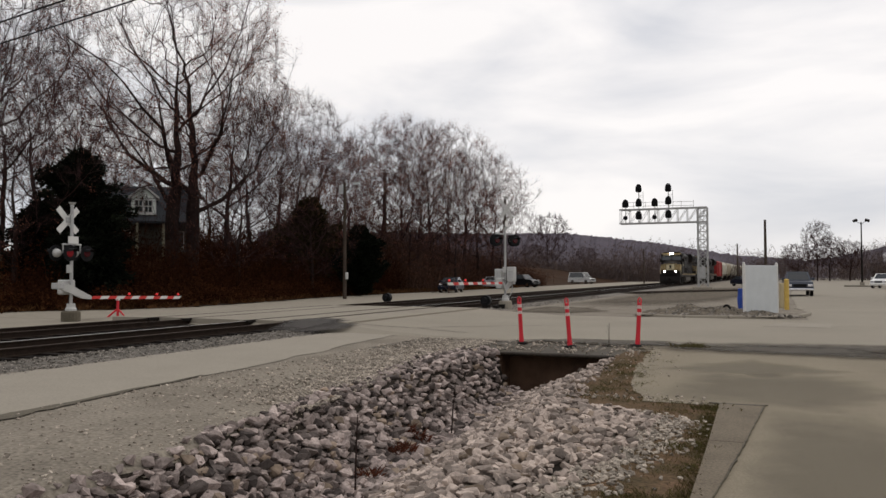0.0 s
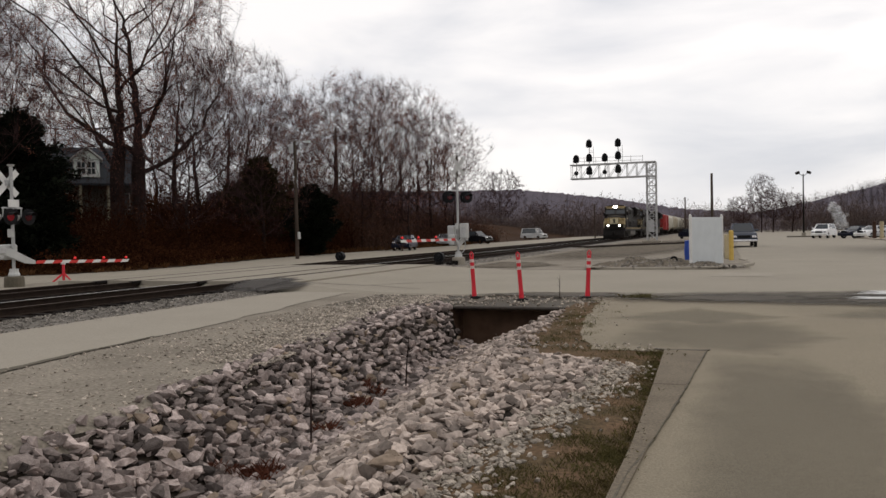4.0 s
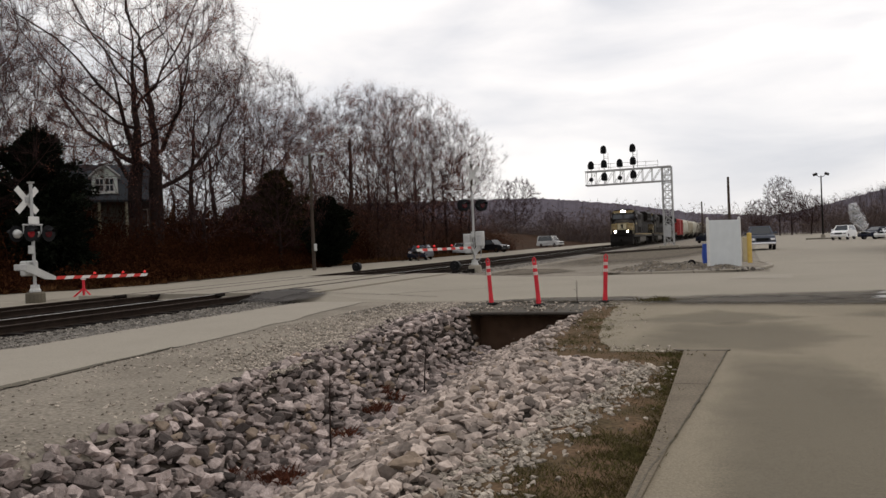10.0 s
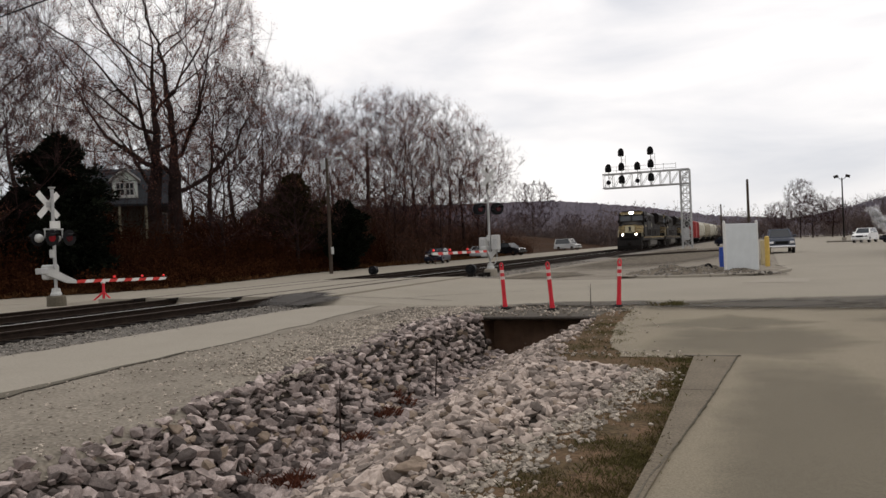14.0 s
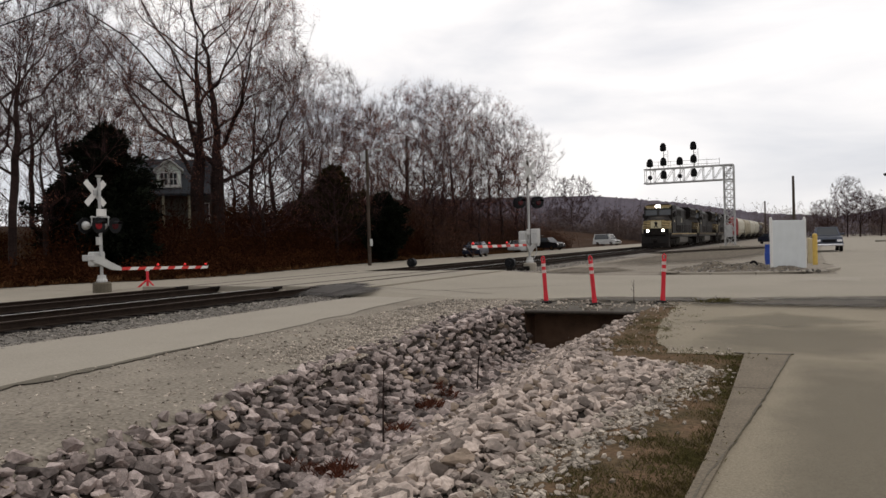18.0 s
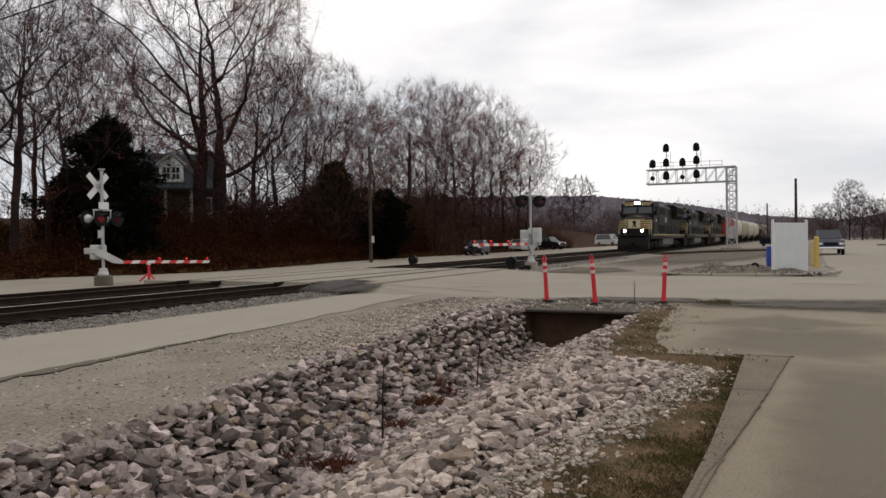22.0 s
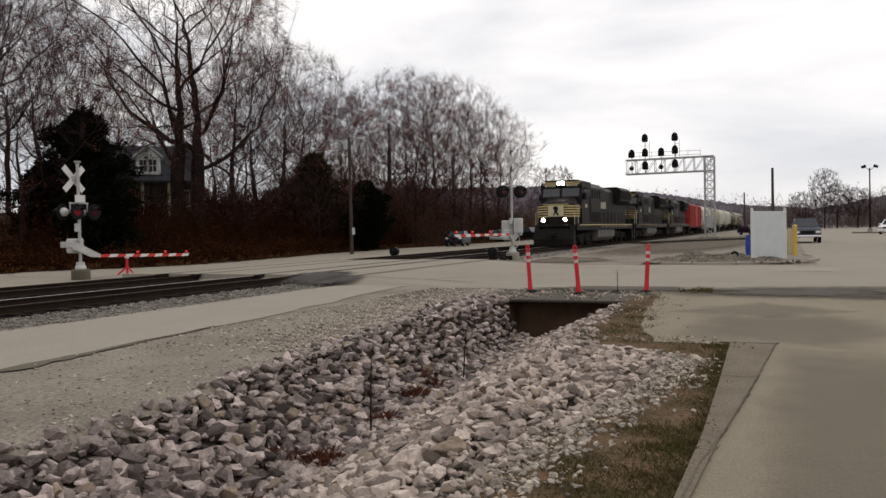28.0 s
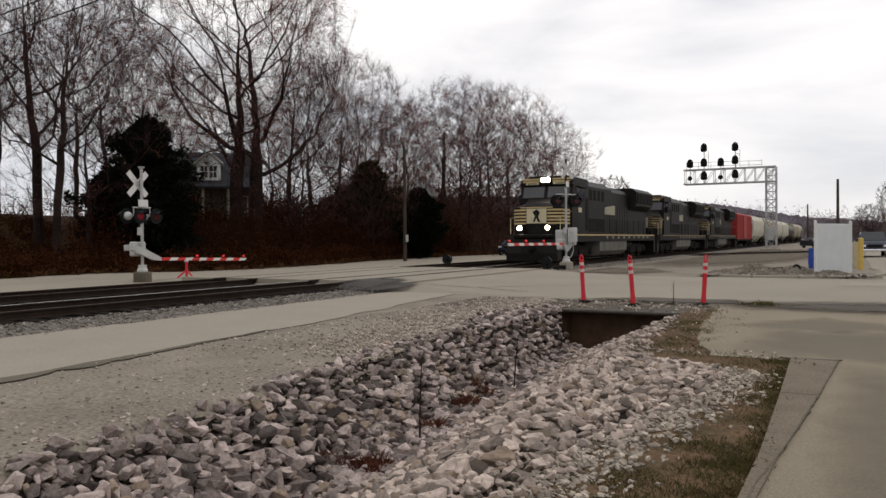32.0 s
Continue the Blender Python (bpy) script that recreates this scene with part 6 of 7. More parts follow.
for k, (a, b) in enumerate((((-19.22, 14.34), (-16.11, 13.83)), ((-21.0, 15.69), (-14.46, 14.56)))):
    d = Vector((b[0] - a[0], b[1] - a[1], 0)).normalized()
    c = Vector((a[0], a[1], 8.5))
    pts = [c + d * s + Vector((0, 0, (s * s) * 0.0012)) for s in range(-42, 43, 6)]
    w = part("overhead_wire", Mesh().tube(pts, 0.022, 5), M["rubber"])
    tagged(w, "black overhead power cable sagging across the tracks", "cable", "overhead cables")
# poles that carry the cables, outside the view
for a in (Vector((-60, 20.5, 0)), Vector((25, 7.3, 0))):
    utility_pole(a.x, a.y, 10.5, "weathered wooden utility pole beside the road")
# ---- train ----
rolling = []


def bogie(parent, y, axles, r=0.5, pitch=2.0, mat_="grime"):
    half, sets = pitch * (axles - 1) / 2, []
    f = Mesh()
    for sx in (-1.12, 1.0):
        f.prism([(y - half - 0.55, 0.62), (y - half - 0.3, 0.36), (y + half + 0.3, 0.36), (y + half + 0.55, 0.62), (y + half + 0.4, 0.84), (y + 0.5, 0.92), (y - 0.5, 0.92), (y - half - 0.4, 0.84)], sx, sx + 0.12)
    f.box(-1.0, 1.0, y - 0.3, y + 0.3, 0.45, 0.95)
    b = part("bogie_frame", f, M[mat_], parent, "sooty truck frame")
    for k in range(axles):
        yk = y - half + k * pitch
        w = part("wheelset", Mesh().tube([(-0.8, 0, 0), (-0.66, 0, 0)], [r, r], 20).tube([(0.66, 0, 0), (0.8, 0, 0)], [r, r], 20).tube([(-0.66, 0, 0), (0.66, 0, 0)], 0.09, 8), M["rail"], b, "rusty steel wheels", at=pose(0, yk, r))
        sets.append((w, yk, r))
        for sx in (-1.16, 1.12):
            part("axle_box", Mesh().box(sx - 0.06, sx + 0.1, yk - 0.2, yk + 0.2, r - 0.17, r + 0.2, 0.03), M[mat_], b)
    return sets


def locomotive(lead):
    gold, panel_paint = ("gold", "cream") if lead else ("gold_dim", "cream2")
    t = thing("locomotive", "black diesel locomotive with cream and gold nose stripes, headlamps lit" if lead else "black diesel locomotive coupled in the train", "locomotive", pose(0, 0, 0), "locomotives")
    # frame, pilot and steps
    part("frame", Mesh().box(-1.5, 1.5, 0.75, 21.6, 1.12, 1.5, 0.03), M["loco"], t)
    for sx in (-1.53, 1.53):
        part("sill_stripe", Mesh().box(sx - 0.012, sx + 0.012, 1.6, 21.2, 1.47, 1.54), M[gold], t, "thin gold sill stripe")
    part("pilot", Mesh().prism([(0.75, 1.5), (0.75, 0.25), (0.12, 0.14), (0.12, 0.55), (0.5, 1.5)], -1.42, 1.42), M["loco"], t, "black snow plough pilot")
    part("rear_pilot", Mesh().prism([(21.6, 1.5), (21.6, 0.3), (22.05, 0.2), (22.05, 0.6), (21.8, 1.5)], -1.42, 1.42), M["loco"], t)
    part("coupler", Mesh().box(-0.16, 0.16, -0.3, 0.5, 0.72, 1.02, 0.04), M["grime"], t)
    part("anticlimber", Mesh().box(-1.1, 1.1, 0.3, 0.75, 1.35, 1.55, 0.03), M["loco"], t)
    for sx in (-1, 1):
        for k in range(4):
            a, b = sorted((sx * 1.15, sx * 1.5))
            part("step", Mesh().box(a, b, 0.78, 1.05, 0.35 + 0.3 * k, 0.39 + 0.3 * k), M["grime"], t)
    part("walkway", Mesh().box(-1.52, 1.52, 0.55, 21.7, 1.5, 1.55, 0.01), M["grime"], t)
    # nose with stripes
    nose = part("nose", Mesh().prism([(-1.35, 1.12), (-0.9, 0.88), (0.9, 0.88), (1.35, 1.12), (1.38, 2.7), (-1.38, 2.7)], 1.55, 2.98, "z"), M["loco"], t, "black wide nose")
    part("nose_top", Mesh().add([(-0.9, 0.885, 2.98), (0.9, 0.885, 2.98), (1.34, 1.13, 2.98), (1.37, 2.4, 2.98), (-1.37, 2.4, 2.98), (-1.34, 1.13, 2.98), (-0.62, 1.15, 3.2), (0.62, 1.15, 3.2), (1.0, 2.4, 3.55), (-1.0, 2.4, 3.55)], [(0, 1, 7, 6), (1, 2, 7), (2, 3, 8, 7), (6, 7, 8, 9), (5, 0, 6), (4, 5, 6, 9), (3, 4, 9, 8), (0, 5, 4, 3, 2, 1)]), M["loco"], nose, "sloped black nose top")
    part("nose_panel", Mesh().box(-0.56, 0.56, 0.85, 0.882, 2.12, 2.9), M[panel_paint], nose, "cream emblem panel")
    part("nose_emblem", Mesh().prism([(-0.2, 2.18), (-0.08, 2.5), (-0.22, 2.72), (0.02, 2.86), (0.2, 2.7), (0.1, 2.45), (0.24, 2.18), (0.08, 2.2), (0.0, 2.4), (-0.1, 2.2)], 0.836, 0.85, "y"), M["black"], nose, "plain dark emblem shape")
    for k in range(5):
        z = 2.08 + 0.175 * k
        for sx in (-1, 1):
            a, b = sorted((sx * 0.6, sx * 0.9))
            part("nose_stripe", Mesh().box(a, b, 0.858, 0.881, z, z + 0.095), M[gold], nose, "gold stripe")
            for a, b in (((sx * 0.9, 0.875), (sx * 1.36, 1.12)), ((sx * 1.365, 1.14), (sx * 1.39, 2.2))):
                o = (0.0, -0.012) if b[1] < 1.2 else (sx * 0.006, 0.0)
                part("nose_stripe", Mesh().prism([(a[0] + o[0], a[1] + o[1]), (b[0] + o[0], b[1] + o[1]), (b[0] - 0.02 * sx, b[1] + 0.01), (a[0] - 0.02 * sx, a[1] + 0.015)], z, z + 0.095, "z"), M[gold], nose, "gold stripe")
    part("nose_line", Mesh().box(-0.9, 0.9, 0.85, 0.882, 2.93, 2.98), M[gold], nose)
    part("nose_door", Mesh().box(-0.3, 0.3, 0.868, 0.884, 1.6, 2.1, 0.005), M["grime"], nose)
    # cab
    cab = part("cab", Mesh().prism([(2.25, 1.55), (2.25, 3.5), (2.5, 4.2), (2.34, 4.24), (2.4, 4.5), (2.8, 4.62), (5.1, 4.62), (5.1, 1.55)], -1.5, 1.5), M["loco"], t, "black cab with a raked windscreen")
    part("cab_roof", Mesh().prism([(-1.52, 4.4), (-1.1, 4.74), (1.1, 4.74), (1.52, 4.4)], 2.7, 5.15, "y"), M["loco"], cab)
    for a, b in ((-1.32, -0.1), (0.1, 1.32)):
        part("windscreen", Mesh().add([(a, 2.235, 3.54), (b, 2.235, 3.54), (b, 2.455, 4.16), (a, 2.455, 4.16), (a, 2.275, 3.54), (b, 2.275, 3.54), (b, 2.495, 4.16), (a, 2.495, 4.16)], [(0, 1, 2, 3), (4, 7, 6, 5), (0, 4, 5, 1), (3, 2, 6, 7), (0, 3, 7, 4), (1, 5, 6, 2)]), M["glass"], cab, "dark windscreen")
    for sx in (-1.505, 1.505):
        for ya, yb in ((2.95, 3.65), (3.75, 4.45)):
            part("side_window", Mesh().box(sx - 0.012, sx + 0.012, ya, yb, 3.35, 4.05, 0.004), M["glass"], cab)
        part("sunshade", Mesh().box(min(sx, sx * 1.12), max(sx, sx * 1.12), 2.9, 4.5, 4.12, 4.16), M["loco"], cab)
        part("mirror", Mesh().box(min(sx, sx * 1.14), max(sx, sx * 1.14), 2.62, 2.68, 3.3, 3.75), M["loco"], cab)
    for a, b in ((-1.15, -0.42), (0.42, 1.15)):
        part("number_board", Mesh().box(a, b, 2.3, 2.4, 4.25, 4.37, 0.01), M["cream"], cab, "pale number board with plain bars")
        for k in range(4):
            u = a + 0.12 + k * 0.14
            part("number_bar", Mesh().box(u, u + 0.08, 2.292, 2.3, 4.27, 4.35), M["black"], cab)
    for k in range(2):
        for a, b in ((-1.35, -0.36), (0.36, 1.35)):
            part("brow_stripe", Mesh().box(a, b, 2.33 + 0.02 * k, 2.46 + 0.3 * k, 4.39 + 0.13 * k, 4.46 + 0.13 * k), M[gold], cab, "gold brow stripe")
    hl = part("headlamp_box", Mesh().box(-0.34, 0.34, 2.26, 2.7, 4.3, 4.68, 0.05), M["loco"], cab)
    for sx in (-0.135, 0.135):
        part("headlamp", Mesh().tube([(sx, 2.22, 4.5), (sx, 2.27, 4.5)], [0.125, 0.135], 18), M["lamp_white" if lead else "glass"], hl, "bright headlamp" if lead else "unlit headlamp")
    for sx in (-0.78, 0.78):
        d = part("ditch_lamp_box", Mesh().box(sx - 0.17, sx + 0.17, 0.4, 0.74, 1.56, 2.06, 0.03), M["loco"], t)
        part("ditch_lamp", Mesh().tube([(sx, 0.35, 1.88), (sx, 0.41, 1.88)], [0.12, 0.13], 16), (M["lamp_white"] if sx < 0 else M["lamp_small"]) if lead else M["glass"], d, "lit ditch lamp" if lead else "unlit ditch lamp")
    # long hood
    hood = part("hood", Mesh().prism([(-1.0, 1.55), (-1.0, 4.25), (-0.75, 4.52), (0.75, 4.52), (1.0, 4.25), (1.0, 1.55)], 5.1, 20.9, "y"), M["loco"], t, "long black engine hood")
    for a, b in ((-1.5, -1.0), (1.0, 1.5)):
        part("inverter_cabinet", Mesh().box(a, b, 5.1, 8.4, 1.55, 4.3, 0.04), M["loco"], hood)
        for k in range(4):
            u = a - 0.012 if a < 0 else b
            part("cabinet_door", Mesh().box(u, u + 0.012, 5.2 + 0.8 * k, 5.95 + 0.8 * k, 1.7, 2.45, 0.004), M["grime"], hood)
            part("louvre", Mesh().box(u, u + 0.012, 5.3 + 0.8 * k, 5.8 + 0.8 * k, 3.5, 4.1, 0.004), M["grime"], hood)
    for sx in (-1.505, 1.505):
        part("number_plate", Mesh().box(sx - 0.012, sx + 0.012, 3.3, 3.85, 2.75, 3.0), M["cream"], cab, "small pale plate")
        part("cab_door", Mesh().box(sx - 0.01, sx + 0.01, 4.6, 4.95, 1.75, 3.6, 0.004), M["grime"], cab)
        for k in range(9):
            part("sill_mark", Mesh().box(sx * 1.005 - 0.012, sx * 1.005 + 0.012, 8.7 + 1.3 * k, 9.0 + 1.3 * k, 1.3, 1.42), M["cream2"], t, "pale reflective mark")
    part("blower_duct", Mesh().prism([(-1.4, 3.3), (-1.4, 4.3), (-0.95, 4.66), (0.95, 4.66), (1.4, 4.3), (1.4, 3.3)], 5.4, 10.2, "y"), M["loco"], hood)
    part("radiator", Mesh().prism([(-0.95, 3.2), (-1.5, 3.55), (-1.55, 4.5), (-1.2, 4.75), (1.2, 4.75), (1.55, 4.5), (1.5, 3.55), (0.95, 3.2)], 15.9, 20.8, "y"), M["loco"], hood, "flared radiator housing")
    for sx in (-1.56, 1.56):
        for k in range(5):
            part("radiator_grille", Mesh().box(sx - 0.015, sx + 0.015, 16.1 + 0.93 * k, 16.95 + 0.93 * k, 3.75, 4.4), M["grime"], hood)
    part("exhaust_stack", Mesh().box(-0.3, 0.3, 11.6, 12.5, 4.4, 4.8, 0.05), M["grime"], hood)
    part("roof_hatch", Mesh().box(-0.6, 0.6, 10.3, 11.4, 4.5, 4.62, 0.03), M["loco"], hood)
    part("roof_hatch", Mesh().box(-0.6, 0.6, 13.0, 15.4, 4.5, 4.64, 0.03), M["loco"], hood)
    part("horn", Mesh().tube([(0.35, 5.6, 4.75), (0.35, 5.1, 4.78)], [0.03, 0.08], 8).tube([(0.2, 5.6, 4.75), (0.2, 5.2, 4.78)], [0.03, 0.07], 8), M["grime"], hood)
    for k in range(12):
        ya = 8.7 + 0.6 * k
        for sx in (-1.012, 1.012):
            part("hood_door", Mesh().box(sx - 0.014, sx + 0.014, ya + 0.03, ya + 0.56, 1.75, 3.35, 0.006), M["loco"], hood)
    for sx in (-1.035, 1.035):
        part("lettering_bar", Mesh().box(sx - 0.006, sx + 0.006, 9.9, 12.3, 2.8, 3.4), M["cream2"], hood, "plain cream lettering block")
    # tank, bogies, handrails
    tank = part("fuel_tank", Mesh().prism([(-1.15, 0.28), (-1.45, 0.55), (-1.45, 1.12), (1.45, 1.12), (1.45, 0.55), (1.15, 0.28)], 7.5, 13.6, "y"), M["tank"], t, "dusty grey fuel tank")
    for sx in (-1.2, 1.2):
        part("air_reservoir", Mesh().tube([(sx, 13.5, 0.85), (sx, 15.3, 0.85)], 0.2, 12), M["grime"], tank)
    sets = bogie(t, 4.6, 3, 0.53, 1.95) + bogie(t, 17.6, 3, 0.53, 1.95)
    if lead:
        rolling.extend(sets)
    for sx in (-1.46, 1.46):
        part("handrail", Mesh().tube([(sx, 5.2, 2.55), (sx, 21.3, 2.55)], 0.02, 5), M["loco"], t)
        for k in range(12):
            part("stanchion", Mesh().tube([(sx, 5.3 + 1.44 * k, 1.55), (sx, 5.3 + 1.44 * k, 2.55)], 0.02, 5), M["loco"], t)
        part("front_rail", Mesh().tube([(sx * 0.95, 0.65, 0.9), (sx * 0.95, 0.65, 2.4), (sx * 0.6, 0.6, 2.45)], 0.02, 5), M["cream"], t)
        part("grab_iron", Mesh().tube([(sx, 1.4, 1.6), (sx, 1.4, 2.6), (sx, 2.2, 2.75)], 0.02, 5), M["cream"], t)
    for k in range(4):
        u = -0.5 + 0.33 * k
        part("brake_hose", Mesh().tube([(u, 0.3, 1.05), (u, 0.02, 0.8), (u + 0.05, -0.02, 0.5)], 0.025, 5), M["rubber"], t)
    return t


def boxcar():
    t = thing("boxcar", "oxide red boxcar with ribbed sides", "freight car", pose(0, 0, 0), "freight cars")
    part("body", Mesh().prism([(-1.5, 1.05), (-1.5, 4.3), (-0.9, 4.55), (0.9, 4.55), (1.5, 4.3), (1.5, 1.05)], 0.3, 15.7, "y"), M["box_red"], t)
    for sx in (-1.52, 1.52):
        for k in range(15):
            y = 0.6 + k * 1.05
            part("rib", Mesh().box(sx - 0.035, sx + 0.035, y, y + 0.12, 1.1, 4.25), M["box_red"], t)
        part("door", Mesh().box(sx - 0.06, sx + 0.06, 6.4, 9.6, 1.15, 4.1, 0.02), M["box_red"], t, "sliding red door")
    part("end_panel", Mesh().box(-1.4, 1.4, 0.24, 0.3, 1.1, 4.2), M["box_red"], t)
    part("sill", Mesh().box(-1.45, 1.45, 0.2, 15.8, 0.85, 1.1), M["grime"], t)
    bogie(t, 2.2, 2, 0.45, 1.7)
    bogie(t, 13.8, 2, 0.45, 1.7)
    return t


def hopper(paint, label):
    t = thing("covered_hopper", label, "freight car", pose(0, 0, 0), "freight cars")
    body = [(-1.3, 1.5), (-1.52, 2.2), (-1.55, 3.6), (-1.2, 4.35), (-0.6, 4.55), (0.6, 4.55), (1.2, 4.35), (1.55, 3.6), (1.52, 2.2), (1.3, 1.5)]
    part("body", Mesh().prism(body, 1.4, 16.0, "y"), M[paint], t)
    for k in range(3):
        y = 2.2 + k * 4.7
        part("hopper_bay", Mesh().add([(-1.2, y, 1.5), (1.2, y, 1.5), (1.2, y + 3.9, 1.5), (-1.2, y + 3.9, 1.5), (-0.5, y + 1.4, 0.55), (0.5, y + 1.4, 0.55), (0.5, y + 2.5, 0.55), (-0.5, y + 2.5, 0.55)], [(0, 1, 5, 4), (1, 2, 6, 5), (2, 3, 7, 6), (3, 0, 4, 7), (4, 5, 6, 7), (0, 3, 2, 1)]), M[paint], t)
    for sx in (-1.55, 1.55):
        for k in range(9):
            y = 1.6 + k * 1.75
            part("side_post", Mesh().box(sx - 0.03, sx + 0.03, y, y + 0.1, 1.5, 3.9), M[paint], t)
    part("running_board", Mesh().box(-0.4, 0.4, 1.2, 16.2, 4.62, 4.67), M["galv"], t)
    for ya, yb in ((0.3, 1.4), (16.0, 17.1)):
        part("end_platform", Mesh().box(-1.4, 1.4, ya, yb, 0.85, 1.1), M["grime"], t)
    for sx in (-1.3, 1.3):
        part("end_brace", Mesh().tube([(sx, 0.5, 1.1), (sx, 1.4, 3.2)], 0.05, 5), M["grime"], t)
    bogie(t, 1.9, 2, 0.45, 1.7)
    bogie(t, 15.5, 2, 0.45, 1.7)
    return t


def tank_car():
    t = thing("tank_car", "black cylindrical tank car", "freight car", pose(0, 0, 0), "freight cars")
    part("tank", Mesh().tube([(0, 0.8, 2.7), (0, 1.2, 2.7), (0, 15.8, 2.7), (0, 16.2, 2.7)], [0.9, 1.5, 1.5, 0.9], 28), M["tank_black"], t, smooth=False)
    part("dome", Mesh().tube([(0, 8.5, 4.1), (0, 8.5, 4.6)], 0.5, 16), M["tank_black"], t)
    part("sill", Mesh().box(-0.4, 0.4, 0.2, 16.8, 0.85, 1.2), M["grime"], t)
    bogie(t, 2.0, 2, 0.45, 1.7)
    bogie(t, 15.0, 2, 0.45, 1.7)
    return t


consist = []


def couple(ob, length):
    consist.append((ob, length))


couple(locomotive(True), 22.6)
second = locomotive(False)
couple(second, 22.6)
couple(copy_thing(second, pose(0, 0, 0)), 22.6)
couple(boxcar(), 16.6)
hw = hopper("hop_white", "off-white covered hopper car streaked with grime")
couple(hw, 17.6)
ht = hopper("hop_tan", "tan covered hopper car streaked with grime")
couple(ht, 17.6)
for src, L in ((hw, 17.6), (hw, 17.6), (tank_car(), 17.0), (ht, 17.6), (hw, 17.6)):
    couple(copy_thing(src, pose(0, 0, 0)) if any(src is c[0] for c in consist) else src, L)
# ---- vehicles ----
def wheel(parent, x, y, r, w=0.22):
    o = part("wheel", Mesh().tube([(x - w / 2, y, r), (x + w / 2, y, r)], r, 20), M["rubber"], parent, "black tyre")
    part("rim", Mesh().tube([(x - w / 2 - 0.01, y, r), (x + w / 2 + 0.01, y, r)], r * 0.58, 14), M["chrome"], o, "metal rim")


def vehicle(name, label, x, y, z, rz, L, W, paint, lower, cabin, wheel_y, wr=0.33, group="parked cars", tail=False):
    """Front at local -y. lower: side outline (y, z) of the body; cabin: y of the windscreen foot and top, roof end and rear foot, belt and roof height."""
    t = thing(name, label, "car" if name != "pickup_truck" else "pickup truck", pose(x, y, z, 0, 0, rz), group)
    h = W / 2
    prof = lower
    body = Mesh()
    n = len(prof)
    body.add([(sx * h * (0.93 if zz > 0.7 else 1.0), yy, zz) for sx in (-1, 1) for yy, zz in prof], [(i, (i + 1) % n, n + (i + 1) % n, n + i) for i in range(n)] + [tuple(range(n)), tuple(range(2 * n - 1, n - 1, -1))])
    b = part("body", body, M[paint], t)
    y0, y1, y2, y3, zb, zr = cabin
    a, c = h * 0.93, h * 0.74
    verts = [(-a, y0, zb), (a, y0, zb), (a, y3, zb), (-a, y3, zb), (-c, y1, zr), (c, y1, zr), (c, y2, zr), (-c, y2, zr)]
    part("cabin", Mesh().add(verts, [(0, 1, 5, 4), (1, 2, 6, 5), (2, 3, 7, 6), (3, 0, 4, 7), (4, 5, 6, 7), (0, 3, 2, 1)]), M[paint], t)
    def pane(nm, p0, p1, p2, p3, lift):
        pts = [Vector(p0), Vector(p1), Vector(p2), Vector(p3)]
        ctr = sum(pts, Vector()) / 4
        nrm = Vector(lift) * 0.012
        ins = [ctr + (p - ctr) * 0.86 + nrm for p in pts]
        part(nm, Mesh().add([*ins, *[p - nrm * 2.2 for p in ins]], [(0, 1, 2, 3), (7, 6, 5, 4), (0, 4, 5, 1), (1, 5, 6, 2), (2, 6, 7, 3), (3, 7, 4, 0)]), M["glass"], t, "dark glass")
    pane("windscreen", verts[0], verts[1], verts[5], verts[4], (0, -1, 0.3))
    pane("rear_window", verts[2], verts[3], verts[7], verts[6], (0, 1, 0.3))
    pane("side_window", verts[1], verts[2], verts[6], verts[5], (1, 0, 0.2))
    pane("side_window", verts[3], verts[0], verts[4], verts[7], (-1, 0, 0.2))
    ym = max(p[0] for p in prof)
    yn = min(p[0] for p in prof)
    part("front_bumper", Mesh().box(-h * 0.97, h * 0.97, yn - 0.1, yn + 0.06, 0.44, 0.6, 0.04), M["chrome" if name == "pickup_truck" else paint], t)
    part("rear_bumper", Mesh().box(-h * 0.97, h * 0.97, ym - 0.06, ym + 0.1, 0.4, 0.62, 0.04), M["chrome" if name == "pickup_truck" else paint], t)
    zg = 0.66 if name != "pickup_truck" else 0.72
    part("grille", Mesh().box(-h * 0.45, h * 0.45, yn - 0.03, yn + 0.03, zg, zg + 0.22, 0.02), M["black"], t)
    for sx in (-1, 1):
        u, v = sorted((sx * h * 0.55, sx * h * 0.9))
        part("headlight", Mesh().box(u, v, yn - 0.035, yn + 0.03, zg + 0.02, zg + 0.2, 0.02), M["chrome"], t)
        part("tail_light", Mesh().box(u, v, ym - 0.03, ym + 0.03, 0.75, 0.95, 0.02), M["lens_red"], t)
        u, v = sorted((sx * h * 0.92, sx * (h + 0.2)))
        part("mirror", Mesh().box(u, v, y0 + 0.25, y0 + 0.37, zb + 0.02, zb + 0.2, 0.03), M[paint], t)
        for yy in wheel_y:
            wheel(t, sx * (h - 0.12), yy, wr)
    return t


SEDAN = [(0.0, 0.3), (-0.02, 0.62), (0.12, 0.78), (1.2, 0.95), (3.9, 1.0), (4.45, 0.95), (4.5, 0.6), (4.45, 0.3)]
SUV = [(0.0, 0.35), (-0.02, 0.8), (0.15, 0.98), (1.2, 1.1), (4.6, 1.12), (4.7, 0.7), (4.65, 0.35)]
PICKUP = [(0.0, 0.45), (-0.02, 0.95), (0.12, 1.1), (1.55, 1.2), (3.75, 1.22), (5.5, 1.22), (5.55, 0.7), (5.5, 0.45)]
vehicle("pickup_truck", "grey-blue pickup truck with chrome bumper standing on the access road", 1.12, 65.2, 0.025, 3, 5.5, 1.98, "car_blue", PICKUP, (1.5, 2.1, 3.4, 3.7, 1.2, 1.88), (0.95, 4.4), 0.39, "")
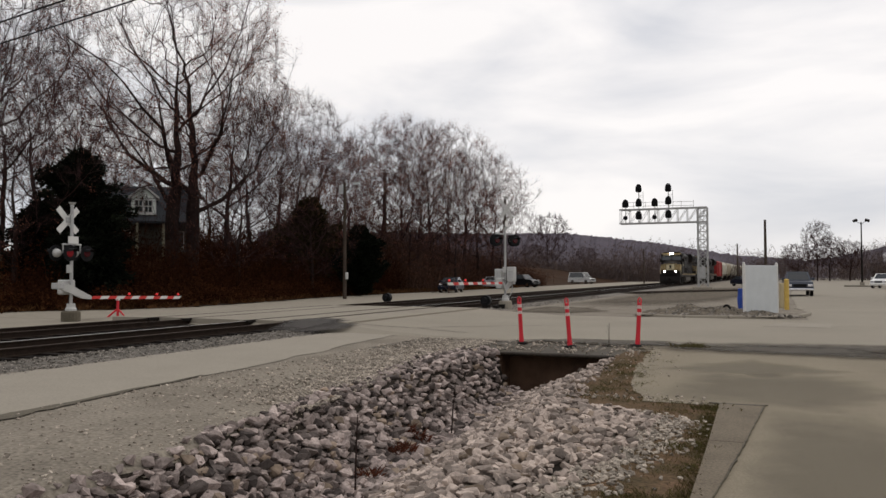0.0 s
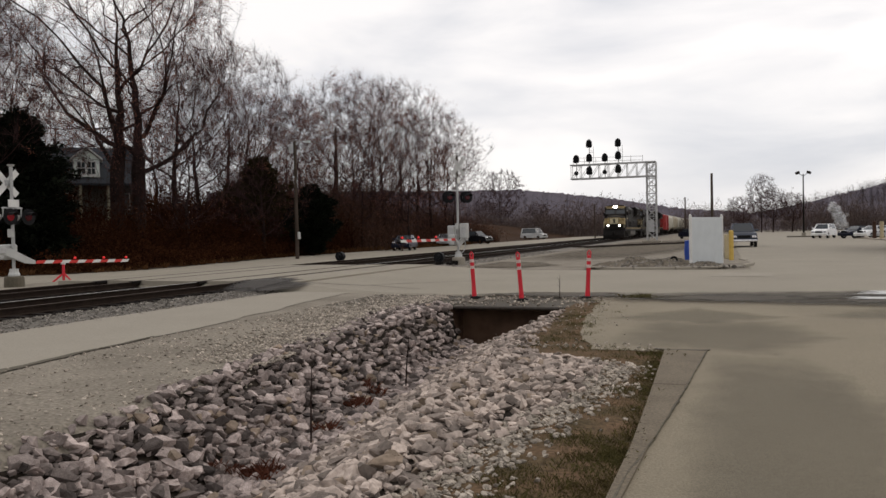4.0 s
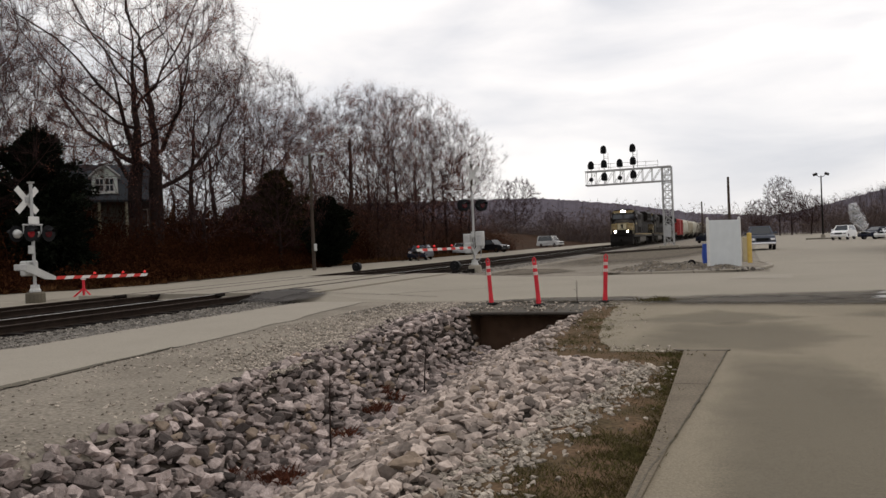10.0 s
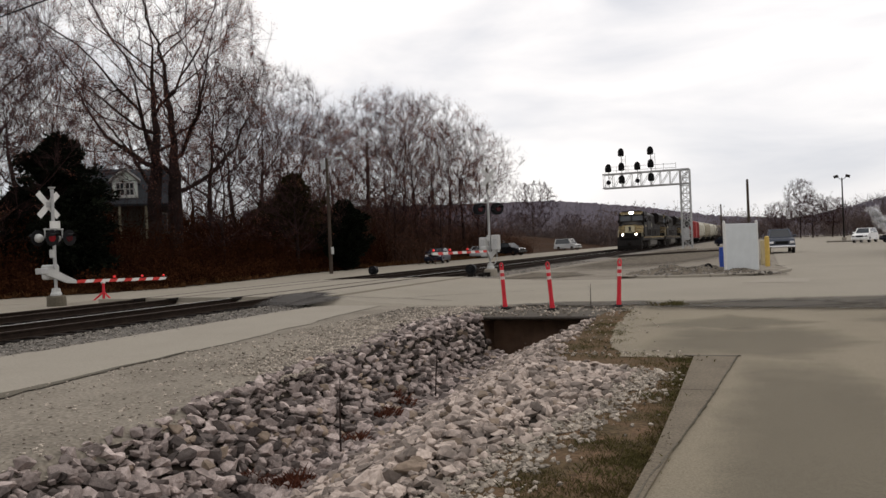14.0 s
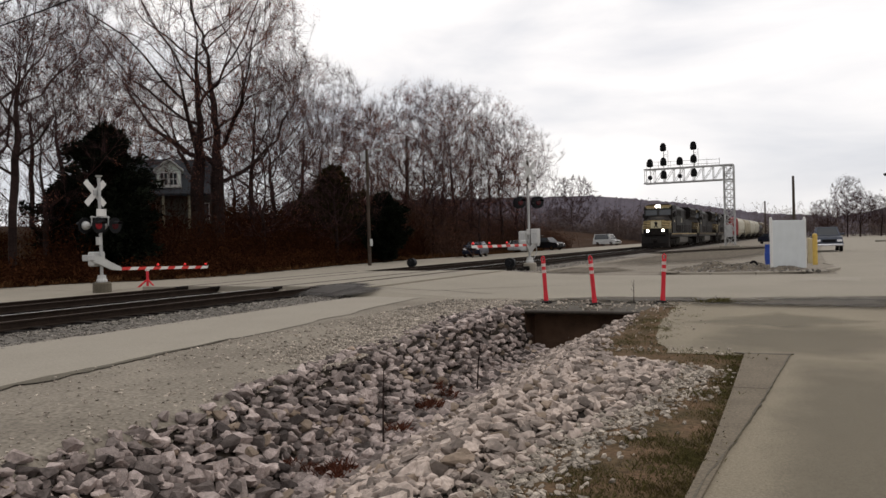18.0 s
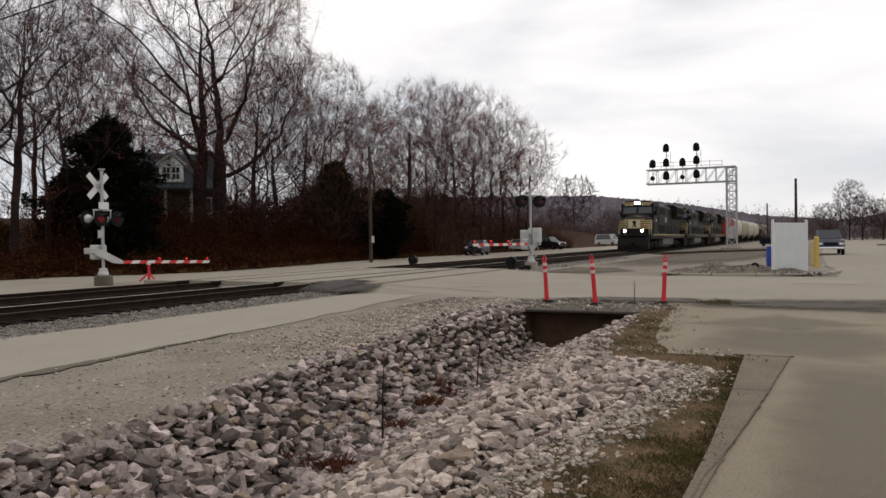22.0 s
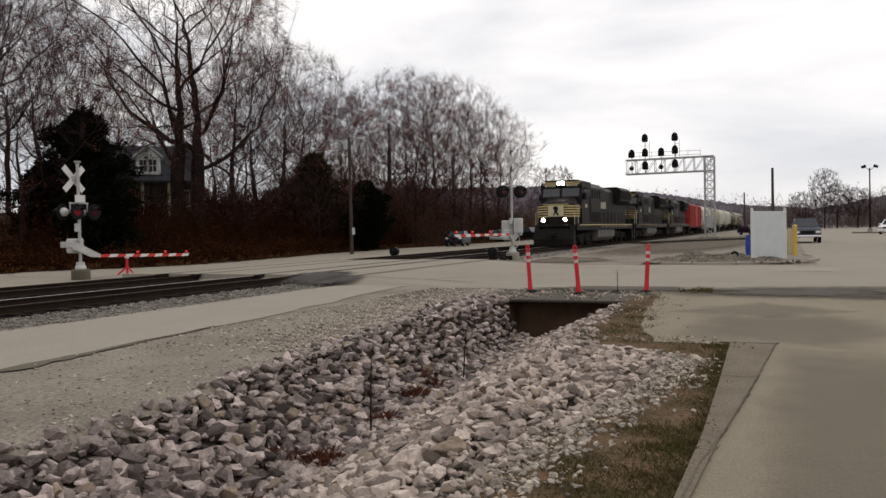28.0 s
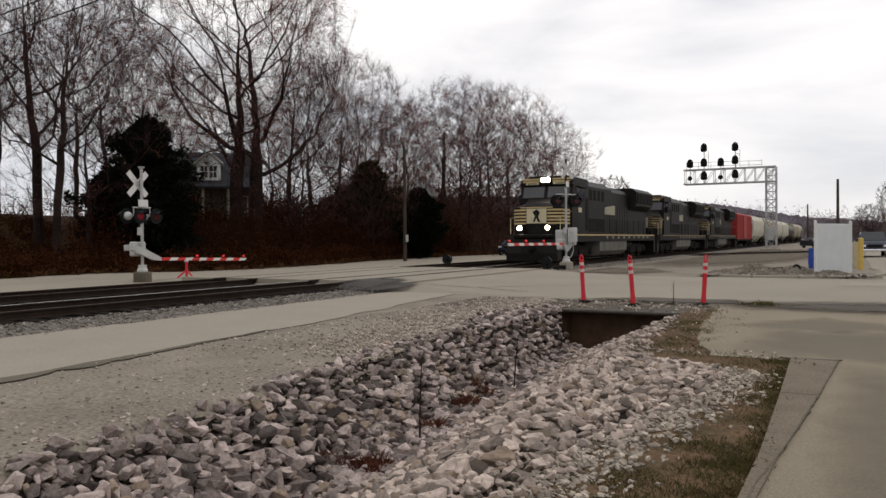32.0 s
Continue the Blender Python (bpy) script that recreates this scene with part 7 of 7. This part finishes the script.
vehicle("suv", "white sport utility vehicle parked by the lamp", 10.2, 104.5, 0.02, -20, 4.7, 1.85, "car_white", SUV, (1.15, 1.8, 4.3, 4.65, 1.1, 1.75), (0.85, 3.75), 0.36)
vehicle("sedan", "white sedan parked by the station", 13.9, 99, 0.02, -50, 4.5, 1.78, "car_white", SEDAN, (1.15, 1.85, 3.1, 3.8, 0.97, 1.42), (0.8, 3.6))
vehicle("sedan", "dark sedan parked by the station", 12.5, 101, 0.02, -50, 4.5, 1.78, "car_dark", SEDAN, (1.15, 1.85, 3.1, 3.8, 0.97, 1.42), (0.8, 3.6))
vehicle("sedan", "silver sedan parked by the station", 15.8, 97, 0.02, -50, 4.5, 1.78, "car_silver", SEDAN, (1.15, 1.85, 3.1, 3.8, 0.97, 1.42), (0.8, 3.6))
vehicle("suv", "silver sport utility vehicle parked by the station", 18.8, 96, 0.02, -50, 4.7, 1.85, "car_silver", SUV, (1.15, 1.8, 4.3, 4.65, 1.1, 1.75), (0.85, 3.75), 0.36)
vehicle("sedan", "dark blue hatchback waiting on the gravel road", -29.2, 68.0, 0.02, 12, 4.4, 1.75, "car_dark", SEDAN, (1.15, 1.9, 3.4, 4.2, 0.97, 1.45), (0.8, 3.5), 0.31, "cars on the gravel road")
vehicle("sedan", "silver car standing on the gravel road", -32.3, 88.5, 0.02, 16, 4.5, 1.78, "car_silver", SEDAN, (1.15, 1.85, 3.1, 3.8, 0.97, 1.45), (0.8, 3.6), 0.32, "cars on the gravel road")
vehicle("suv", "black sport utility vehicle seen from its side", -30.2, 100.5, 0.02, 70, 4.7, 1.85, "car_black", SUV, (1.15, 1.8, 4.3, 4.65, 1.1, 1.72), (0.85, 3.75), 0.36, "cars on the gravel road")
vehicle("van", "pale grey van behind the parked cars", -35.4, 108.5, 0.02, 40, 4.7, 1.95, "car_silver", SUV, (0.9, 1.5, 4.5, 4.68, 1.1, 2.1), (0.85, 3.75), 0.36, "cars on the gravel road")
vehicle("van", "dusty grey van parked far across the tracks", -31.5, 140, 0.02, 70, 4.7, 1.95, "galv", SUV, (0.9, 1.5, 4.5, 4.68, 1.1, 2.1), (0.85, 3.75), 0.36, "cars on the gravel road")
vehicle("sedan", "dark car behind the signal tower", -4.1, 118, 0.02, 30, 4.5, 1.78, "car_dark", SEDAN, (1.15, 1.85, 3.1, 3.8, 0.97, 1.42), (0.8, 3.6), 0.32)

# ---- traffic island with panel, bollard and boxes ----
island = Mesh().prism([(-5.6, 32.6), (-3.6, 31.9), (-0.2, 32.7), (0.6, 33.6), (0.9, 36.5), (0.5, 40.0), (-1.5, 41.5), (-4.5, 38.5), (-5.8, 34.5)], -0.1, 0.09, "z")
tagged(part("traffic_island", island, M["dirt"]), "low dirt island with a crumbling concrete edge", "island", kind="structure")
kerb2 = thing("island_kerb", "crumbling pale concrete kerb around the island", "kerb", kind="structure")
ring = [(-5.2, 32.55), (-3.6, 31.85), (-2.0, 32.15), (-0.4, 32.55), (0.5, 33.3), (0.85, 34.8), (0.95, 36.5), (0.75, 38.2), (0.5, 40.0)]
for a, b in zip(ring, ring[1:]):
    d = Vector((b[0] - a[0], b[1] - a[1], 0))
    L = d.length
    km = Mesh()
    km.m = pose(a[0], a[1], 0, 0, 0, math.degrees(math.atan2(d.y, d.x)))
    km.box(0.02, L - 0.02, -0.09, 0.09, -0.1, 0.14 + rng.uniform(-0.03, 0.02), 0.03)
    part("slab", km, M["concrete"], kerb2)
pm = pose(-1.5, 33.7, 0.02, 0, 0, 59.6)
panel = thing("panel_screen", "pale grey metal screen panel between two posts", "screen", pm)
part("sheet", Mesh().box(0.0, 2.42, -0.05, 0.03, 0.02, 2.05, 0.008), M["board"], panel)
for u in (0.03, 2.39):
    part("post", Mesh().box(u - 0.035, u + 0.035, -0.06, 0.05, -0.2, 2.1, 0.01), M["white"], panel, "pale post")
    part("post_cap", Mesh().ball((u, 0, 2.13), 0.055, 10), M["white"], panel)
for zz in (0.25, 1.1, 1.95):
    part("rail", Mesh().box(0.07, 2.35, 0.03, 0.08, zz - 0.04, zz + 0.04), M["galv"], panel)
bn = thing("barrel", "blue plastic barrel behind the screen panel", "barrel", pose(-1.62, 37.2, 0.09))
part("drum", Mesh().tube([(0, 0, 0), (0, 0, 0.3), (0, 0, 0.32), (0, 0, 0.6), (0, 0, 0.62), (0, 0, 0.95)], [0.27, 0.29, 0.3, 0.3, 0.29, 0.27], 18), M["blue"], bn)
part("lid", Mesh().tube([(0, 0, 0.95), (0, 0, 0.98)], 0.28, 18), M["blue"], bn)
bo = thing("bollard", "yellow painted steel bollard", "bollard", pose(0.1, 38.9, 0.02))
part("pipe", Mesh().tube([(0, 0, 0), (0, 0, 1.42)], 0.105, 16), M["yellow"], bo)
part("cap", Mesh().ball((0, 0, 1.42), 0.105, 14, (1, 1, 0.5)), M["yellow"], bo)
bx = thing("utility_box", "tan utility cabinet behind the panel", "cabinet", pose(0.0, 42.5, 0.02))
part("body", Mesh().box(-0.22, 0.22, -0.2, 0.2, 0, 1.25, 0.03), M["tan"], bx)
part("door", Mesh().box(-0.18, 0.18, -0.215, -0.2, 0.1, 1.15, 0.006), M["tan"], bx)
tr_ = thing("tyre", "small black tyre lying on the rubble", "tyre", pose(-2.2, 34.6, 0.3, 70, 10, 20))
part("ring", Mesh().tube([(0.12 * math.cos(radians(a)), 0.12 * math.sin(radians(a)), 0) for a in range(0, 361, 24)], 0.05, 8, False), M["rubber"], tr_)

# ---- parking lot lamp ----
lp = thing("lot_lamp", "tall pole with two flood lamps over the parking lot", "street lamp", pose(10.1, 123.5, 0))
part("pole", Mesh().tube([(0, 0, 0), (0, 0, 9.0)], [0.13, 0.08], 10), M["grime"], lp)
for sx in (-1, 1):
    part("bracket", Mesh().tube([(0, 0, 8.7), (sx * 0.6, 0, 9.1)], 0.04, 6), M["grime"], lp)
    h = Mesh()
    h.m = pose(sx * 0.75, -0.1, 9.2, 25, sx * 20, 0)
    h.box(-0.3, 0.3, -0.25, 0.25, -0.12, 0.12, 0.03)
    part("flood_lamp", h, M["grime"], lp)
part("base", Mesh().tube([(0, 0, 0), (0, 0, 0.6)], 0.3, 12), M["concrete"], lp)
tagged(part("lot_island", Mesh().prism([(7.5, 118), (10.5, 116.5), (11.5, 118.5), (10.5, 126), (8, 126)], -0.1, 0.14, "z"), M["dirt_and_shade"]), "dark planted island under the lot lamp", "island", kind="structure")

# ---- station building ----
st = thing("station", "brown station building with a wide overhanging gable roof", "building", pose(0, 0, 0))
SY = 57.7
part("wall", Mesh().box(12.2, 32, SY - 5.6, SY + 4.6, 0, 5.2), M["brick_brown"], st, "brown brick walls")
part("gable", Mesh().prism([(SY - 6.2, 4.9), (SY + 6.2, 4.9), (SY, 7.95)], 11.9, 12.1), M["timber"], st, "dark timber gable")
part("roof", Mesh().prism([(SY - 7.2, 4.66), (SY, 8.16), (SY + 7.2, 4.66), (SY + 7.2, 4.9), (SY, 8.42), (SY - 7.2, 4.9)], 11.0, 33), M["roof_brown"], st, "dark brown roof")
part("barge_board", Mesh().prism([(SY - 7.2, 4.5), (SY, 8.0), (SY + 7.2, 4.5), (SY + 7.2, 4.95), (SY, 8.46), (SY - 7.2, 4.95)], 10.9, 10.99), M["timber"], st, "dark barge board")
part("finial", Mesh().tube([(11.0, SY, 8.3), (11.0, SY, 8.95)], 0.035, 6), M["timber"], st)
for k in range(4):
    part("sign_bar", Mesh().box(11.84, 11.9, SY + 1.3, SY + 2.2, 5.2 + 0.25 * k, 5.32 + 0.25 * k), M["white"], st, "plain white sign bar")
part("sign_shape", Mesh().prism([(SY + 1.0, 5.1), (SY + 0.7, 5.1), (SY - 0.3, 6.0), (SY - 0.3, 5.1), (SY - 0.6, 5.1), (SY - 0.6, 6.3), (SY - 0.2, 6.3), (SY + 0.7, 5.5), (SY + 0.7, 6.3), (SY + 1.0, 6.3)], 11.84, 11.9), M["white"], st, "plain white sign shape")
for u in (SY - 4.2, SY - 1.0, SY + 2.0):
    w = part("window", Mesh().box(12.12, 12.2, u, u + 1.3, 1.3, 3.2), M["timber"], st)
    part("pane", Mesh().box(12.1, 12.12, u + 0.1, u + 1.2, 1.4, 3.1), M["glass"], w)
for u in (SY - 5.4, SY + 4.4):
    part("bracket", Mesh().prism([(11.2, 5.0), (12.2, 5.0), (12.2, 3.9), (12.05, 4.4)], u, u + 0.14, "y"), M["timber"], st)
tagged(part("station_apron", Mesh().prism([(11.9, 46.0), (40, 46), (40, 104), (13.8, 101), (14.1, 84), (14.2, 73), (12.6, 66), (11.9, 62)], -0.1, 0.13, "z"), M["concrete2"]), "pale kerbed concrete apron around the station", "pavement", kind="structure")
for i, (u, v) in enumerate(((14.4, 93), (14.6, 90), (15.0, 88), (15.3, 84.5))):
    b = thing("wood_post", "dark round timber post at the lot edge", "post", pose(u, v, 0.13), "timber posts")
    part("post", Mesh().tube([(0, 0, 0), (0, 0, 1.75)], [0.2, 0.19], 10), M["timber" if i != 1 else "tan"], b)
    part("cap", Mesh().tube([(0, 0, 1.75), (0, 0, 1.82)], [0.2, 0.1], 10), M["timber"], b)

# ---- steam drifting over the parked cars ----
steam_puffs = []
rs2 = random.Random(12)
for k in range(9):
    t = thing("steam_puff", "thin white puff of steam drifting over parked cars", "steam", pose(14.3, 119, 3), "steam puffs")
    V = Mesh()
    for _ in range(16):
        V.ball((rs2.gauss(0, 0.26), rs2.gauss(0, 0.4), rs2.gauss(0, 0.3)), rs2.uniform(0.12, 0.42), 10, (1, 1, rs2.uniform(0.6, 1)))
    part("cloud", V, M["steam"], t, smooth=True)
    steam_puffs.append(t)


# ---- what moves ----
def train_s(t):
    """Metres from the lot to the leading coupler, along the near track."""
    ts = (0, 3, 6, 9, 12, 14, 17, 19, 20, 23, 24, 28, 30, 32)
    return lerp(t, ts, (116.3, 110.8, 107.3, 103.3, 97.8, 93.8, 86.6, 81.1, 78.3, 68.8, 65.8, 52.2, 45.1, 38.0))


def motions():
    times = [0, 3, 6, 9, 12, 14, 15.5, 17, 19, 21, 23, 25, 26.5, 28, 30, 32]
    off = 0.0
    for ob, L in consist:
        walk(ob, [(t, pose(NEAR_TRACK, train_s(t) + off, RAIL_TOP)) for t in times])
        off += L
    for ob, y, r in rolling:
        walk(ob, [(0.2 * k, pose(0, y, r, math.degrees((train_s(0) - train_s(0.2 * k)) / r))) for k in range(161)])
    for k, ob in enumerate(steam_puffs):
        rows = []
        for t in (0, 8, 16, 24, 32):
            rows.append((t, pose(14.7 - (0.1 + 0.008 * k) * k + 0.05 * k * math.sin(t * 0.4 + 0.5 * k), 119 + 0.1 * k, 1.5 + 0.34 * k + 0.12 * math.sin(t * 0.5 + 2 * k), 0, 0, 6 * t + 40 * k)))
        walk(ob, rows)


motions()
